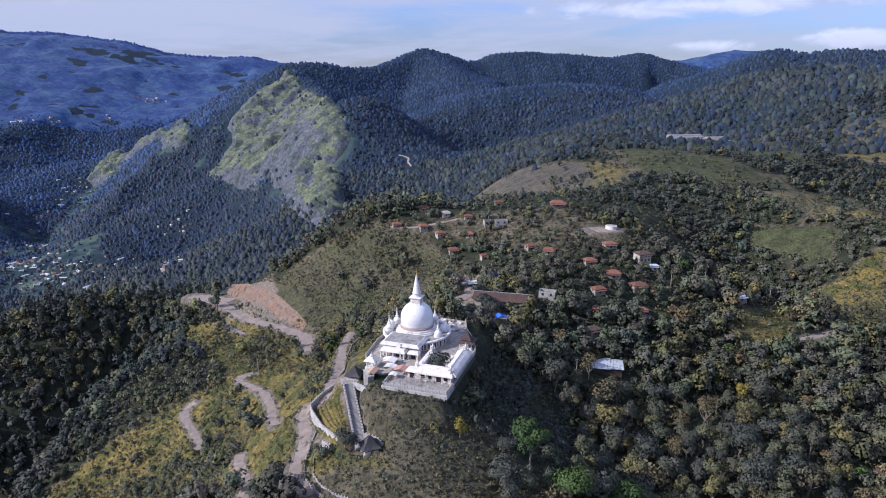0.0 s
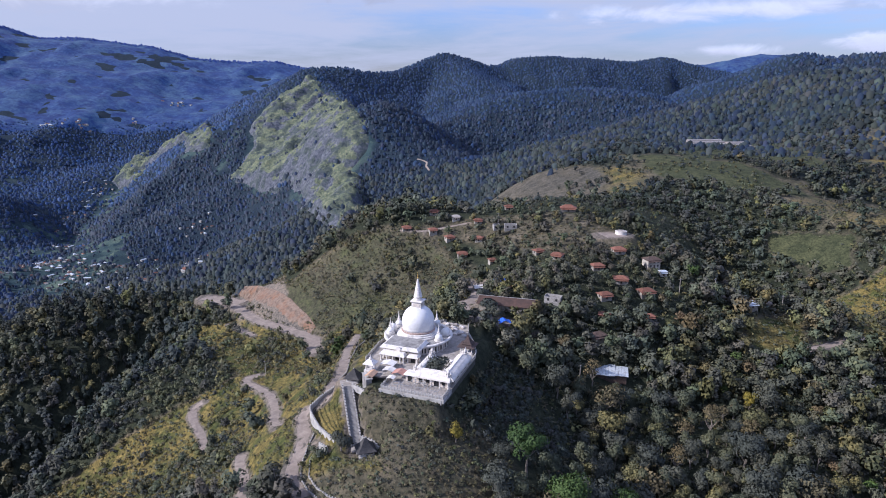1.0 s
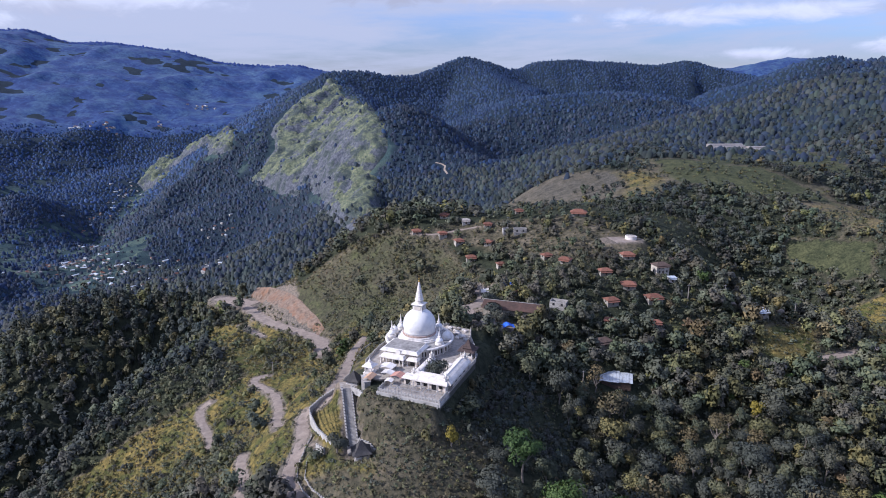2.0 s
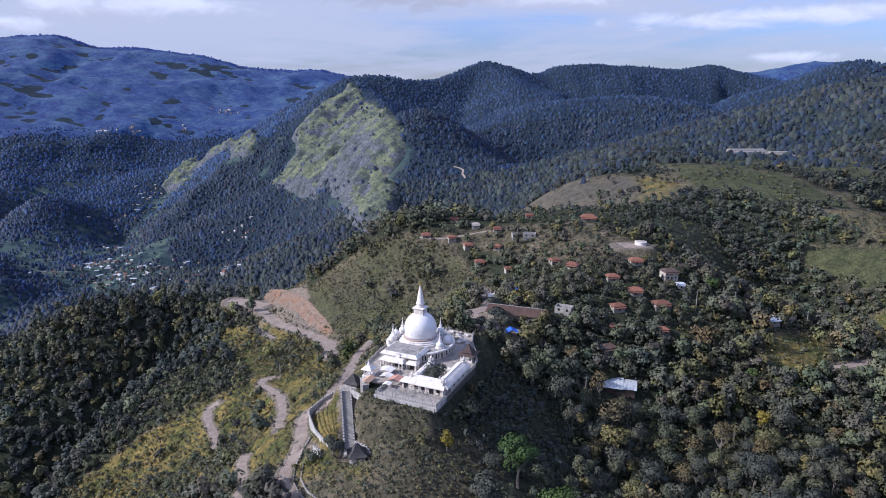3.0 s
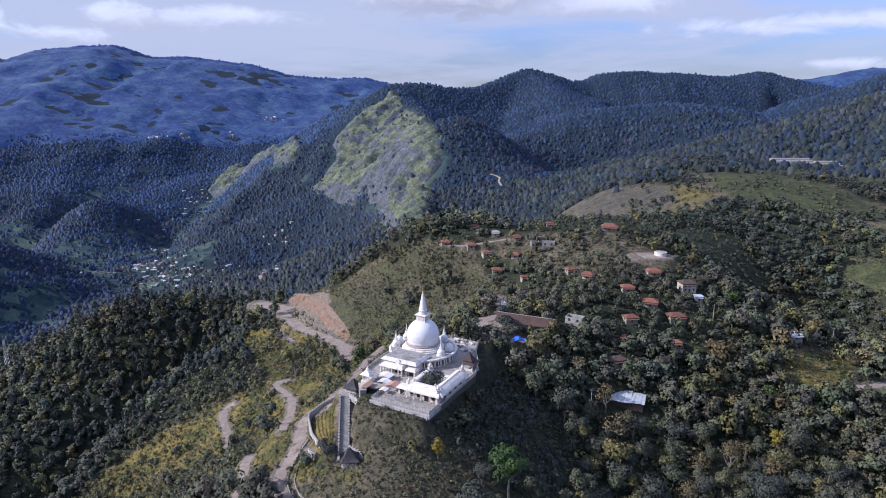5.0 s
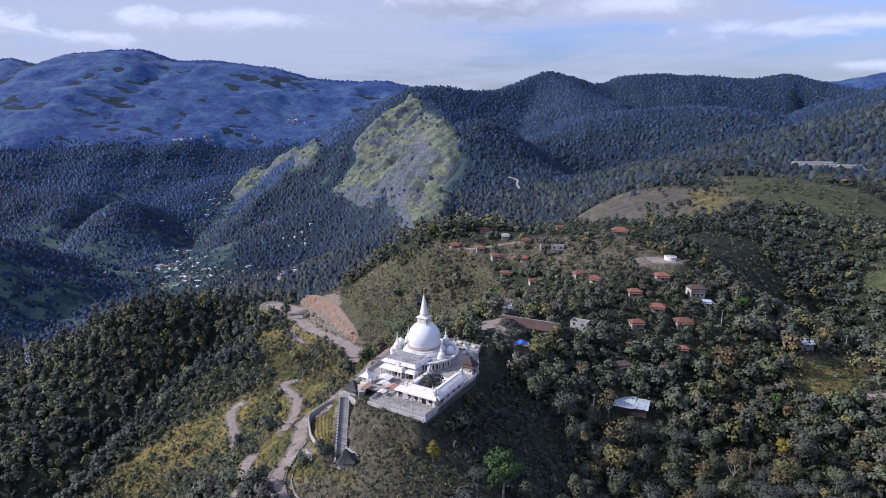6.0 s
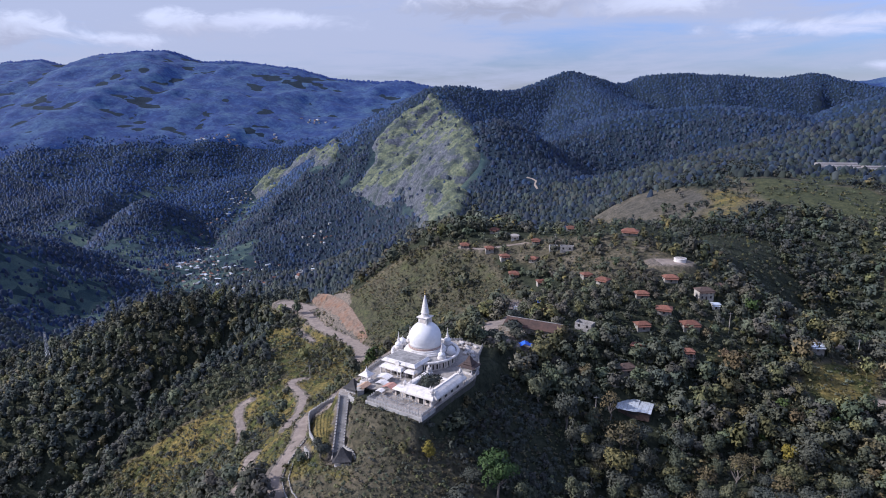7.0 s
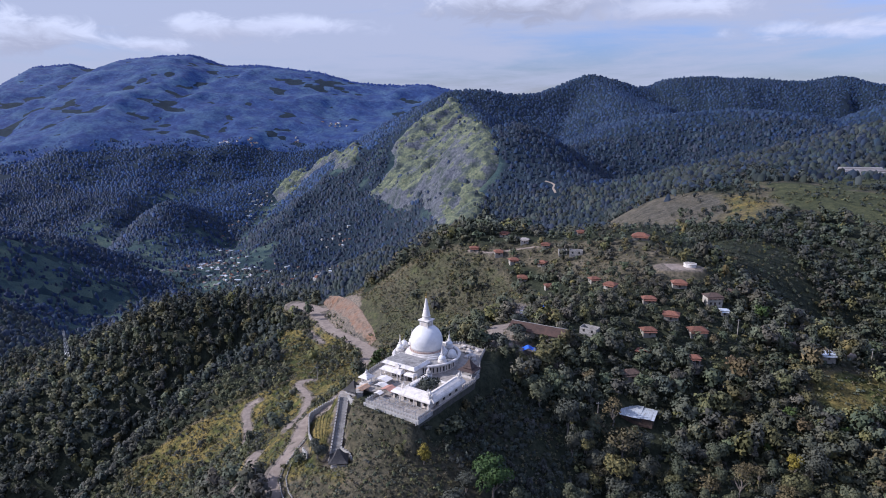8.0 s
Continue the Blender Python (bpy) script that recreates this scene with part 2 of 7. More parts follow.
PAVING = surface("pale_paving", (0.23, 0.205, 0.18), (0.37, 0.335, 0.295), 0.8, 0.8, stain=(0.14, 0.128, 0.118), stain_scale=0.3, relief=0.3)
WEATHERED = surface("stained_white_plaster", (0.28, 0.268, 0.255), (0.50, 0.485, 0.46), 0.9, 0.8, stain=(0.13, 0.122, 0.115), stain_scale=0.45, relief=0.4)
SLATE = surface("dark_roof_tile", (0.022, 0.022, 0.024), (0.060, 0.056, 0.056), 1.8, 0.8, stain=(0.09, 0.085, 0.08), relief=0.6)
ROOF_CREAM = surface("cream_roof_plaster", (0.52, 0.475, 0.425), (0.65, 0.61, 0.555), 0.7, 0.6, stain=(0.37, 0.34, 0.30), stain_scale=0.6, relief=0.25)
# footing colour darkened so the terrace side merges with the shaded drop
FOUNDATION = surface("mossy_dark_stone", (0.040, 0.040, 0.036), (0.105, 0.100, 0.090), 0.9, 0.9, stain=(0.055, 0.065, 0.038), stain_scale=0.4, relief=0.6)
# near-black panels paint the shade inside doorways and window holes
BLACK = surface("dark_opening", (0.015, 0.015, 0.016), (0.03, 0.03, 0.032), 2.0, 0.5)
BROWN_TILE = surface("brown_roof_tile", (0.050, 0.034, 0.028), (0.115, 0.078, 0.062), 1.5, 0.85, stain=(0.035, 0.03, 0.028), relief=0.6, lone=0.15)
RED_TILE = surface("red_roof_tile", (0.105, 0.044, 0.030), (0.235, 0.105, 0.068), 1.6, 0.85, stain=(0.12, 0.06, 0.045), stain_scale=0.5, relief=0.6, lone=0.3)
PALE_RED = surface("faded_red_roof", (0.30, 0.15, 0.115), (0.46, 0.25, 0.19), 1.2, 0.8, relief=0.4)
ROAD = surface("gravel_road", (0.175, 0.140, 0.115), (0.300, 0.248, 0.205), 0.5, 0.95, stain=(0.15, 0.125, 0.105), stain_scale=0.12, relief=0.6, relief_size=0.05)
EARTH = surface("bare_earth", (0.085, 0.060, 0.043), (0.250, 0.185, 0.140), 0.45, 0.95, stain=(0.22, 0.108, 0.058), stain_scale=0.10, relief=1.0, relief_size=0.6)
TIN = surface("grey_roof_sheet", (0.42, 0.46, 0.50), (0.60, 0.64, 0.68), 0.9, 0.45, stain=(0.30, 0.30, 0.30), stain_scale=0.5, metal=0.3, relief=0.2)
BLUE_TARP = surface("blue_tarpaulin", (0.02, 0.07, 0.42), (0.05, 0.16, 0.62), 1.2, 0.5, relief=0.5)
GOLD = surface("gilded_metal", (0.55, 0.36, 0.10), (0.75, 0.52, 0.18), 2.0, 0.35, metal=1.0)
WALL_TINT = surface("house_plaster", (0.27, 0.245, 0.21), (0.44, 0.41, 0.36), 0.8, 0.8, stain=(0.17, 0.15, 0.13), stain_scale=0.5, lone=0.35)
METAL = surface("galvanised_steel", (0.32, 0.33, 0.34), (0.5, 0.51, 0.52), 2.0, 0.45, metal=0.7)

# ---- the lie of the land ----
def smooth(a, b, v):
    s = np.clip((v - a) / (b - a), 0, 1)
    return s * s * (3 - 2 * s)


LATTICE = np.random.RandomState(7).rand(256, 256)


def value_noise(x, y):
    xi, yi = np.floor(x).astype(int), np.floor(y).astype(int)
    fx, fy = x - xi, y - yi
    fx, fy = fx * fx * fx * (fx * (6 * fx - 15) + 10), fy * fy * fy * (fy * (6 * fy - 15) + 10)
    a, b = LATTICE[xi % 256, yi % 256], LATTICE[(xi + 1) % 256, yi % 256]
    c, d = LATTICE[xi % 256, (yi + 1) % 256], LATTICE[(xi + 1) % 256, (yi + 1) % 256]
    return (a + (b - a) * fx) * (1 - fy) + (c + (d - c) * fx) * fy


def fbm(x, y, size, octaves=4, ridged=False):
    """Layered noise of that wavelength in metres, about -1 to 1."""
    out, amp, total = np.zeros(np.shape(x)), 1.0, 0.0
    for k in range(octaves):
        n = value_noise(x / size + 17.3 * k, y / size - 9.1 * k) * 2 - 1
        out += amp * ((1 - 2 * np.abs(n)) if ridged else n)
        total += amp
        amp, size = amp * 0.5, size * 0.5
    return out / total


# bump weights fitted to points tracked or guessed in the camera's view
KNOLLS_A = [
    (-350, 100, 15.9), (-350, 158, 11.4), (-350, 216, -17.7), (-350, 274, 17.6), (-350, 332, 44.0), (-350, 390, -42.7),
    (-350, 448, 95.3), (-350, 506, -54.7), (-292, 100, 20.4), (-292, 158, 21.2), (-292, 216, -4.0), (-292, 274, 16.2),
    (-292, 332, 22.5), (-292, 390, -65.5), (-292, 448, 142.4), (-292, 506, -71.6), (-234, 100, -3.1), (-234, 158, 25.0),
    (-234, 216, 14.3), (-234, 274, 23.8), (-234, 332, 77.8), (-234, 390, -66.0), (-234, 448, 24.5),
]
KNOLLS_B = [
    (-234, 506, 33.4), (-176, 100, -18.6), (-176, 158, 50.1), (-176, 216, 8.4), (-176, 274, -33.6), (-176, 332, 61.1),
    (-176, 390, 22.0), (-176, 448, 68.0), (-176, 506, -29.0), (-118, 100, 18.3), (-118, 158, 21.7), (-118, 216, -1.9),
    (-118, 274, 41.9), (-118, 332, 35.7), (-118, 390, -59.7), (-118, 448, 41.5), (-118, 506, -39.2), (-60, 100, 5.7),
    (-60, 158, -25.0), (-60, 216, 21.3), (-60, 274, -15.8), (-60, 332, 5.9), (-60, 390, 17.5),
]
KNOLLS_C = [
    (-60, 448, 59.1), (-60, 506, 43.6), (-2, 100, -5.8), (-2, 158, 55.0), (-2, 216, 56.6), (-2, 274, 20.4),
    (-2, 332, -11.7), (-2, 390, 2.1), (-2, 448, 24.8), (-2, 506, -33.2), (56, 100, -21.4), (56, 158, 8.6),
    (56, 216, -106.3), (56, 274, 37.1), (56, 332, 13.0), (56, 390, -33.7), (56, 448, 45.4), (56, 506, -62.6),
    (114, 100, -28.1), (114, 158, 38.3), (114, 216, -1.8), (114, 274, -5.5), (114, 332, 8.7),
]
KNOLLS_D = [
    (114, 390, 5.1), (114, 448, 49.9), (114, 506, 8.4), (172, 100, -9.5), (172, 158, -16.3), (172, 216, -2.1),
    (172, 274, -18.0), (172, 332, -4.1), (172, 390, -16.8), (172, 448, -30.3), (172, 506, 32.5), (230, 100, 11.7),
    (230, 158, -32.7), (230, 216, -9.5), (230, 274, 9.0), (230, 332, -7.0), (230, 390, -11.8), (230, 448, -58.2),
    (230, 506, -21.1), (288, 100, 15.7), (288, 158, -6.4), (288, 274, 3.2), (288, 332, -1.2),
]
KNOLLS_E = [
    (288, 390, 29.3), (288, 448, -12.3), (288, 506, -21.3), (346, 100, 8.1), (346, 158, 9.0), (346, 216, 15.2),
    (346, 274, -5.5), (346, 332, -36.9), (346, 390, -8.7), (346, 448, 1.9), (346, 506, 40.1),
]
HILLS_A = [
    (-1500, 1340, 148.5), (-1500, 1580, -20.2), (-1500, 1820, 529.5), (-1500, 2060, 92.4), (-1260, 860, 332.0), (-1260, 1100, -7.7),
    (-1260, 1340, 238.8), (-1260, 1580, -488.7), (-1260, 1820, 200.4), (-1260, 2060, -534.0), (-1020, 620, -181.9), (-1020, 860, 266.1),
    (-1020, 1100, -656.5), (-1020, 1340, 292.2), (-1020, 1580, -230.0), (-1020, 1820, 312.5), (-1020, 2060, -466.5), (-780, 380, -289.7),
    (-780, 620, 300.3), (-780, 860, 376.2), (-780, 1100, -82.9), (-780, 1340, 164.5), (-780, 1580, -195.6),
]
HILLS_B = [
    (-780, 1820, 146.3), (-780, 2060, 104.3), (-540, 140, 284.6), (-540, 380, 389.0), (-540, 620, 195.4), (-540, 860, -741.7),
    (-540, 1100, 148.8), (-540, 1340, -80.9), (-540, 1580, -314.5), (-540, 1820, -65.2), (-540, 2060, -179.6), (-300, -100, 224.5),
    (-300, 140, -173.7), (-300, 380, -349.4), (-300, 620, 237.7), (-300, 860, 165.8), (-300, 1100, 313.4), (-300, 1340, -162.4),
    (-300, 1580, 135.8), (-300, 1820, 340.0), (-300, 2060, -189.5), (-60, -100, 36.9), (-60, 140, 103.8),
]
HILLS_C = [
    (-60, 380, 83.0), (-60, 620, 62.6), (-60, 860, -223.7), (-60, 1100, -279.5), (-60, 1340, -97.7), (-60, 1580, -107.1),
    (-60, 1820, -83.4), (-60, 2060, -12.0), (180, -100, -68.7), (180, 140, 112.9), (180, 380, 174.8), (180, 620, -103.4),
    (180, 860, 208.0), (180, 1100, 90.7), (180, 1340, 150.1), (180, 1580, -33.4), (180, 1820, -288.0), (180, 2060, 25.3),
    (420, -100, -29.3), (420, 140, -82.4), (420, 620, -72.1), (420, 860, 154.3), (420, 1100, -244.7),
]
HILLS_D = [
    (420, 1340, -226.8), (420, 1580, 31.7), (420, 1820, -135.2), (420, 2060, 30.9), (660, 380, 75.9), (660, 860, -160.9),
    (660, 1100, 117.7), (660, 1340, 48.7), (660, 1580, -57.9), (660, 1820, -98.8), (660, 2060, 3.9), (900, 620, 110.2),
    (900, 860, -31.8), (900, 1100, 88.4), (900, 1340, -29.2), (900, 1580, -17.8), (900, 1820, 22.0), (900, 2060, -120.7),
    (1140, 860, 57.2), (1140, 1100, -128.7), (1140, 1340, -207.1), (1140, 1580, -28.8), (1140, 1820, 41.2),
]
HILLS_E = [
    (1140, 2060, -136.4), (1380, 1340, -73.8), (1380, 1580, -37.3), (1380, 2060, -61.5),
]
SWELLS_A = [
    (-2400, 0, -233.2), (-2400, 800, 828.2), (-2400, 1600, -4074.8), (-2400, 2400, 2361.1), (-2400, 3200, -532.9), (-2400, 4000, -251.6),
    (-1600, 0, -1576.1), (-1600, 800, 1863.0), (-1600, 1600, 223.5), (-1600, 2400, 242.0), (-1600, 3200, -1171.1), (-1600, 4000, 798.0),
    (-800, 0, -485.7), (-800, 800, -587.4), (-800, 1600, -414.5), (-800, 2400, 363.0), (-800, 3200, 300.8), (-800, 4000, -312.5),
    (0, 0, 812.0), (0, 800, -229.1), (0, 1600, 863.6), (0, 2400, -739.9), (0, 3200, 278.6),
]
SWELLS_B = [
    (0, 4000, 257.7), (800, 0, -410.2), (800, 800, -358.2), (800, 1600, 661.3), (800, 2400, 43.2), (800, 3200, 9.5),
    (800, 4000, -340.9), (1600, 0, 138.0), (1600, 800, 172.3), (1600, 1600, -255.0), (1600, 2400, -178.8), (1600, 3200, -25.0),
    (1600, 4000, 657.1), (2400, 0, 307.6), (2400, 800, 360.6), (2400, 1600, -26.6), (2400, 2400, 62.9), (2400, 3200, 614.6),
    (2400, 4000, -963.1),
]
MOUNDS = [(62.0, KNOLLS_A + KNOLLS_B + KNOLLS_C + KNOLLS_D + KNOLLS_E), (250.0, HILLS_A + HILLS_B + HILLS_C + HILLS_D + HILLS_E), (800.0, SWELLS_A + SWELLS_B)]
# ridge lines placed from picture positions at guessed distances to fit the view
RANGES = []
RANGES.append((0.62, 40, [(-1704, 3030, -396), (-1502, 3001, -236), (-1277, 2950, -118), (-1114, 2887, -45), (-943, 2783, 29), (-766, 2654, 90), (-606, 2535, 148), (-509, 2610, 156), (-395, 2760, 135), (-316, 2916, 138), (-225, 3081, 174), (-97, 3305, 235), (47, 3350, 210), (142, 3392, 175)]))  # main_range
RANGES.append((0.50, 40, [(144, 3444, 173), (261, 3486, 215), (467, 3566, 241), (709, 3612, 222), (879, 3661, 212), (1160, 3750, 234), (1337, 3598, 171), (1429, 3433, 135)]))  # east_range
RANGES.append((0.45, 40, [(1105, 2601, 123), (1122, 2403, 158), (1146, 2255, 186), (1234, 2199, 169), (1303, 2097, 177), (1355, 1991, 166), (1500, 1883, 152)]))  # right_range
RANGES.append((0.75, 25, [(-606, 2533, 139), (-448, 2273, 61), (-353, 1999, 3), (-285, 1718, -76), (-272, 1534, -142), (-272, 1406, -195)]))  # face_spur
RANGES.append((0.50, 60, [(-97, 3302, 224), (16, 2970, 146), (97, 2697, 95), (248, 2419, 24), (383, 2196, -33), (496, 2082, -69)]))  # centre_spur
RANGES.append((0.70, 40, [(-766, 2651, 79), (-919, 2538, -107), (-971, 2347, -240), (-947, 2121, -307)]))  # flank_spur
RANGES.append((0.40, 40, [(551, 1791, 4), (568, 1541, 35), (589, 1319, 56), (613, 1156, 68), (665, 1086, 76), (742, 1034, 78)]))  # dark_hill
FAR_WEST = [(-4518, 3538, 165), (-4284, 3613, 205), (-4017, 3723, 352), (-3825, 3836, 375), (-3704, 3915, 341), (-3467, 4000, 419), (-3005, 4137, 451), (-2791, 4201, 378), (-2539, 4291, 367), (-2155, 4399, 326), (-1907, 4454, 263), (-1578, 4536, 222), (-1319, 4557, 228), (-1155, 4591, 179)]
RANGES.append((0.33, 80, FAR_WEST))  # far_west
RANGES.append((0.40, 60, [(1498, 4682, 154), (1763, 4747, 202), (1970, 4757, 238), (2136, 4764, 266), (2276, 4712, 264), (2522, 4698, 213), (2931, 4687, 173)]))  # far_east
RANGES.append((0.28, 80, [(-4083, 3260, 49), (-3502, 3427, 66), (-2808, 3551, -7), (-2162, 3732, -8), (-1589, 3901, 28)]))  # west_foot
RANGES.append((0.30, 60, [(-3480, 2678, -194), (-2840, 2871, -139), (-2417, 3051, -105), (-2042, 3210, -102), (-1607, 3272, -131)]))  # west_hills
RANGES.append((0.22, 120, [(-2236, 2153, -286), (-2078, 2310, -258), (-1900, 2462, -281), (-1633, 2421, -318)]))  # valley_hill
RANGES.append((0.45, 40, [(-2100, 860, -90), (-1600, 980, -170), (-1270, 1060, -225), (-1080, 1100, -290)]))  # near_west_hill
RANGES.append((0.70, 14, [(-270, 452, -94), (-340, 428, -118), (-402, 394, -148), (-455, 335, -178), (-490, 260, -212)]))  # ravine_rim
# hollows: half width, side slope, line along the bottom
VALES = [(5, 1.15, [(-238, 408, -140), (-282, 342, -198), (-325, 270, -252), (-372, 185, -312)]), (30, 0.62, [(-600, 560, -228), (-680, 690, -265), (-800, 840, -318), (-940, 1000, -348), (-980, 1240, -362), (-1000, 1450, -368)])]
# single humps and dips: centre, height, reach
HUMPS = [(128, 440, -17, 34), (80, 868, 27, 70), (214, 585, -8, 40), (148, 505, -12, 34), (-1490, 1790, -150, 150), (-1680, 2020, 60, 300)]


def polyline(x, y, pts):
    """Distance of each place to a line of (x, y, z), and the line's height there."""
    best, high = np.full(np.shape(x), 1e9), np.zeros(np.shape(x))
    for a, b in zip(pts[:-1], pts[1:]):
        dx, dy = b[0] - a[0], b[1] - a[1]
        s = np.clip(((x - a[0]) * dx + (y - a[1]) * dy) / (dx * dx + dy * dy + 1e-9), 0, 1)
        d = np.hypot(x - a[0] - s * dx, y - a[1] - s * dy)
        near = d < best
        best, high = np.where(near, d, best), np.where(near, a[2] + s * (b[2] - a[2]), high)
    return best, high


def raw_height(x, y):
    """The hills, knolls and ranges without roads or terraces."""
    z = np.full(np.shape(x), -200.0)
    for r, spots in MOUNDS:
        for cx, cy, h in spots:
            z = z + h * np.exp(-((x - cx) ** 2 + (y - cy) ** 2) / (2 * r * r))
    for cx, cy, h, r in HUMPS:
        z = z + h * np.exp(-((x - cx) ** 2 + (y - cy) ** 2) / (2 * r * r))
    far = np.hypot(x, y - 200)
    wild = smooth(500, 1600, far)
    rough = fbm(x, y, 420, 5, True) * 42 + fbm(x + 900, y, 150, 4, True) * 12
    z = z + wild * rough * 0.45
    for slope, soft, pts in RANGES:
        d, top = polyline(x, y, pts)
        r = top - slope * (np.sqrt(d * d + soft * soft) - soft) + wild * rough * (0.12 + 0.88 * smooth(0, 350, d))
        k = 18.0
        z = np.maximum(z, r) + k * np.exp(-np.abs(z - r) / k) * 0.35
    for half, slope, pts in VALES:
        d, low = polyline(x, y, pts)
        bed = low + slope * np.maximum(0, d - half) + wild * rough * 0.12
        z = np.where(bed > z + 30, z, (z + bed - np.sqrt((z - bed) ** 2 + 120)) / 2)
    return z + fbm(x, y, 45, 4) * 2.2 * (1 - 0.6 * smooth(0, 60, np.abs(far - 30))) + fbm(x, y, 9, 3) * 0.45


def height(x, y):
    """The ground as it lies: hills, cut and filled for roads, yards, terraces and one line of sight."""
    x, y = np.asarray(x, float), np.asarray(y, float)
    z = raw_height(x, y)
    for width, shoulder, pts in ROADS:
        d, top = polyline(x, y, pts)
        z = top + (z - top) * smooth(width / 2 + 0.3, width / 2 + shoulder, d)
    for cx, cy, rx, ry, turn, top, edge in TERRACES:
        c, s = math.cos(radians(turn)), math.sin(radians(turn))
        u, v = (x - cx) * c + (y - cy) * s, -(x - cx) * s + (y - cy) * c
        d = np.maximum(np.abs(u) - rx, np.abs(v) - ry)
        z = top + (z - top) * smooth(0, edge, d)
    width, shoulder, pts = ROADS[-1]
    d, top = polyline(x, y, pts)
    return top + (z - top) * smooth(width / 2 + 0.3, width / 2 + shoulder, d)


def inside(x, y, pts):
    """Whether places lie in a plan outline."""
    x, y = np.asarray(x, float), np.asarray(y, float)
    hit = np.zeros(x.shape, bool)
    for (ax, ay), (bx, by) in zip(pts, pts[1:] + pts[:1]):
        cross = (ay > y) != (by > y)
        hit ^= cross & (x < (bx - ax) * (y - ay) / (by - ay + 1e-12) + ax)
    return hit


def near_edge(x, y, pts, reach):
    """1 deep inside a plan outline, 0 outside, soft over reach metres, with a frayed border."""
    d, _ = polyline(x, y, [(*p, 0) for p in pts + pts[:1]])
    sd = np.where(inside(x, y, pts), d, -d) + fbm(x, y, reach * 4, 4) * reach * 1.2
    return smooth(-reach, reach, sd)

# roads: width, shoulder, centre line
ROADS = []
ROADS.append((4.4, 4.0, [(-41.6, 165.4, -39.3), (-49.0, 175.1, -38.9), (-48.6, 178.8, -37.6), (-47.1, 185.3, -35.9), (-48.4, 195.2, -34.8), (-51.9, 204.7, -34.1), (-49.9, 207.9, -32.6), (-45.9, 207.2, -30.5), (-43.0, 211.8, -29.0), (-43.4, 224.0, -29.9), (-44.3, 238.5, -34.8), (-49.3, 283.9, -42.7), (-50.4, 318.9, -49.0), (-44.7, 324.1, -51.4)]))  # approach
ROADS.append((8.5, 4.0, [(-192.0, 446.0, -73.5), (-172.0, 438.0, -72.5), (-150.0, 412.0, -71.2), (-130.3, 389.2, -69.7), (-110.8, 373.4, -68.0), (-94.8, 360.4, -66.2), (-83.0, 347.0, -64.5), (-76.3, 323.6, -62.8)]))  # cut
ROADS.append((4.0, 4.0, [(-155.1, 399.0, -76.2), (-141.0, 383.9, -74.4), (-128.7, 371.2, -72.7)]))  # cut_low
ROADS.append((4.0, 4.0, [(-65.6, 216.9, -45.3), (-70.7, 228.4, -50.2), (-75.6, 247.1, -56.1), (-86.4, 273.1, -62.4), (-97.8, 289.9, -67.4), (-108.4, 300.5, -70.1), (-110.5, 307.2, -70.5), (-103.6, 309.3, -69.7)]))  # s_bend
ROADS.append((4.0, 4.0, [(-114.2, 255.6, -81.9), (-115.3, 260.8, -82.2), (-124.1, 272.8, -82.4), (-132.9, 284.9, -82.1), (-134.6, 292.6, -80.7), (-130.8, 294.8, -78.8)]))  # lower_w
ROADS.append((4.0, 4.0, [(-68.7, 182.3, -53.1), (-68.1, 187.3, -52.8), (-72.2, 196.1, -54.0), (-78.4, 208.0, -56.3), (-80.6, 216.7, -58.5)]))  # lower_s
ROADS.append((7.0, 4.0, [(9.3, 346.7, -26.7), (16.7, 322.8, -24.3), (13.5, 304.1, -23.1), (6.3, 298.1, -22.5), (7.6, 280.8, -21.5)]))  # yard
ROADS.append((7.0, 4.0, [(13.8, 262.6, -21.1), (22.3, 265.9, -21.6), (29.2, 270.1, -21.9)]))  # clearing
ROADS.append((3.0, 3.0, [(-36.1, 410.9, -11.1), (-18.5, 403.9, -9.9), (-1.5, 409.4, -7.8), (9.9, 409.3, -5.3)]))  # lane
ROADS.append((12.0, 4.0, [(88.9, 357.4, -0.7), (101.6, 361.1, -0.9)]))  # pad
ROADS.append((4.0, 3.0, [(138.0, 313.0, -20.5), (150.0, 309.0, -22.5), (166.0, 312.0, -24.5)]))  # east
ROADS.append((4.0, 4.0, [(168.7, 278.8, -37.3), (192.4, 288.6, -37.4), (207.2, 296.5, -37.7), (213.0, 289.6, -38.6), (218.2, 280.3, -40.0)]))  # track
ROADS.append((17.0, 5.0, [(-189.0, 446.0, -73.5), (-158.0, 428.0, -72.0)]))  # cut yard
ROADS.append((2.4, 1.6, [(-48.6, 198.5, -34.7), (-46.4, 193.0, -34.4), (-43.6, 188.0, -34.0), (-39.8, 183.2, -33.2), (-36.9, 180.0, -32.6)]))  # path under the wall
ROADS.append((4.8, 2.5, [(-36.3, 212.0, -22.1), (-34.6, 205.6, -22.1), (-27.4, 181.6, -31.5), (-26.6, 177.5, -31.6)]))  # under the stair
# terraces: centre, half sizes, turn, height, edge; the last lowers a crest so the camera sees the greenhouses
TERRACES = [(-4.9, 215.8, 13.2, 28.8, -18.5, -16.9, 5.5), (7.5, 258.0, 9.0, 9.0, -18.5, -16.4, 8.0), (-23.6, 176.6, 4.2, 4.2, 20, -30.4, 2.5), (403, 950, 60, 90, 8, -7.0, 220)]

# ground cover: kind (0 soil, 1 dry grass, 2 green, 3 rock), amount, soft border, outline
COVER = []
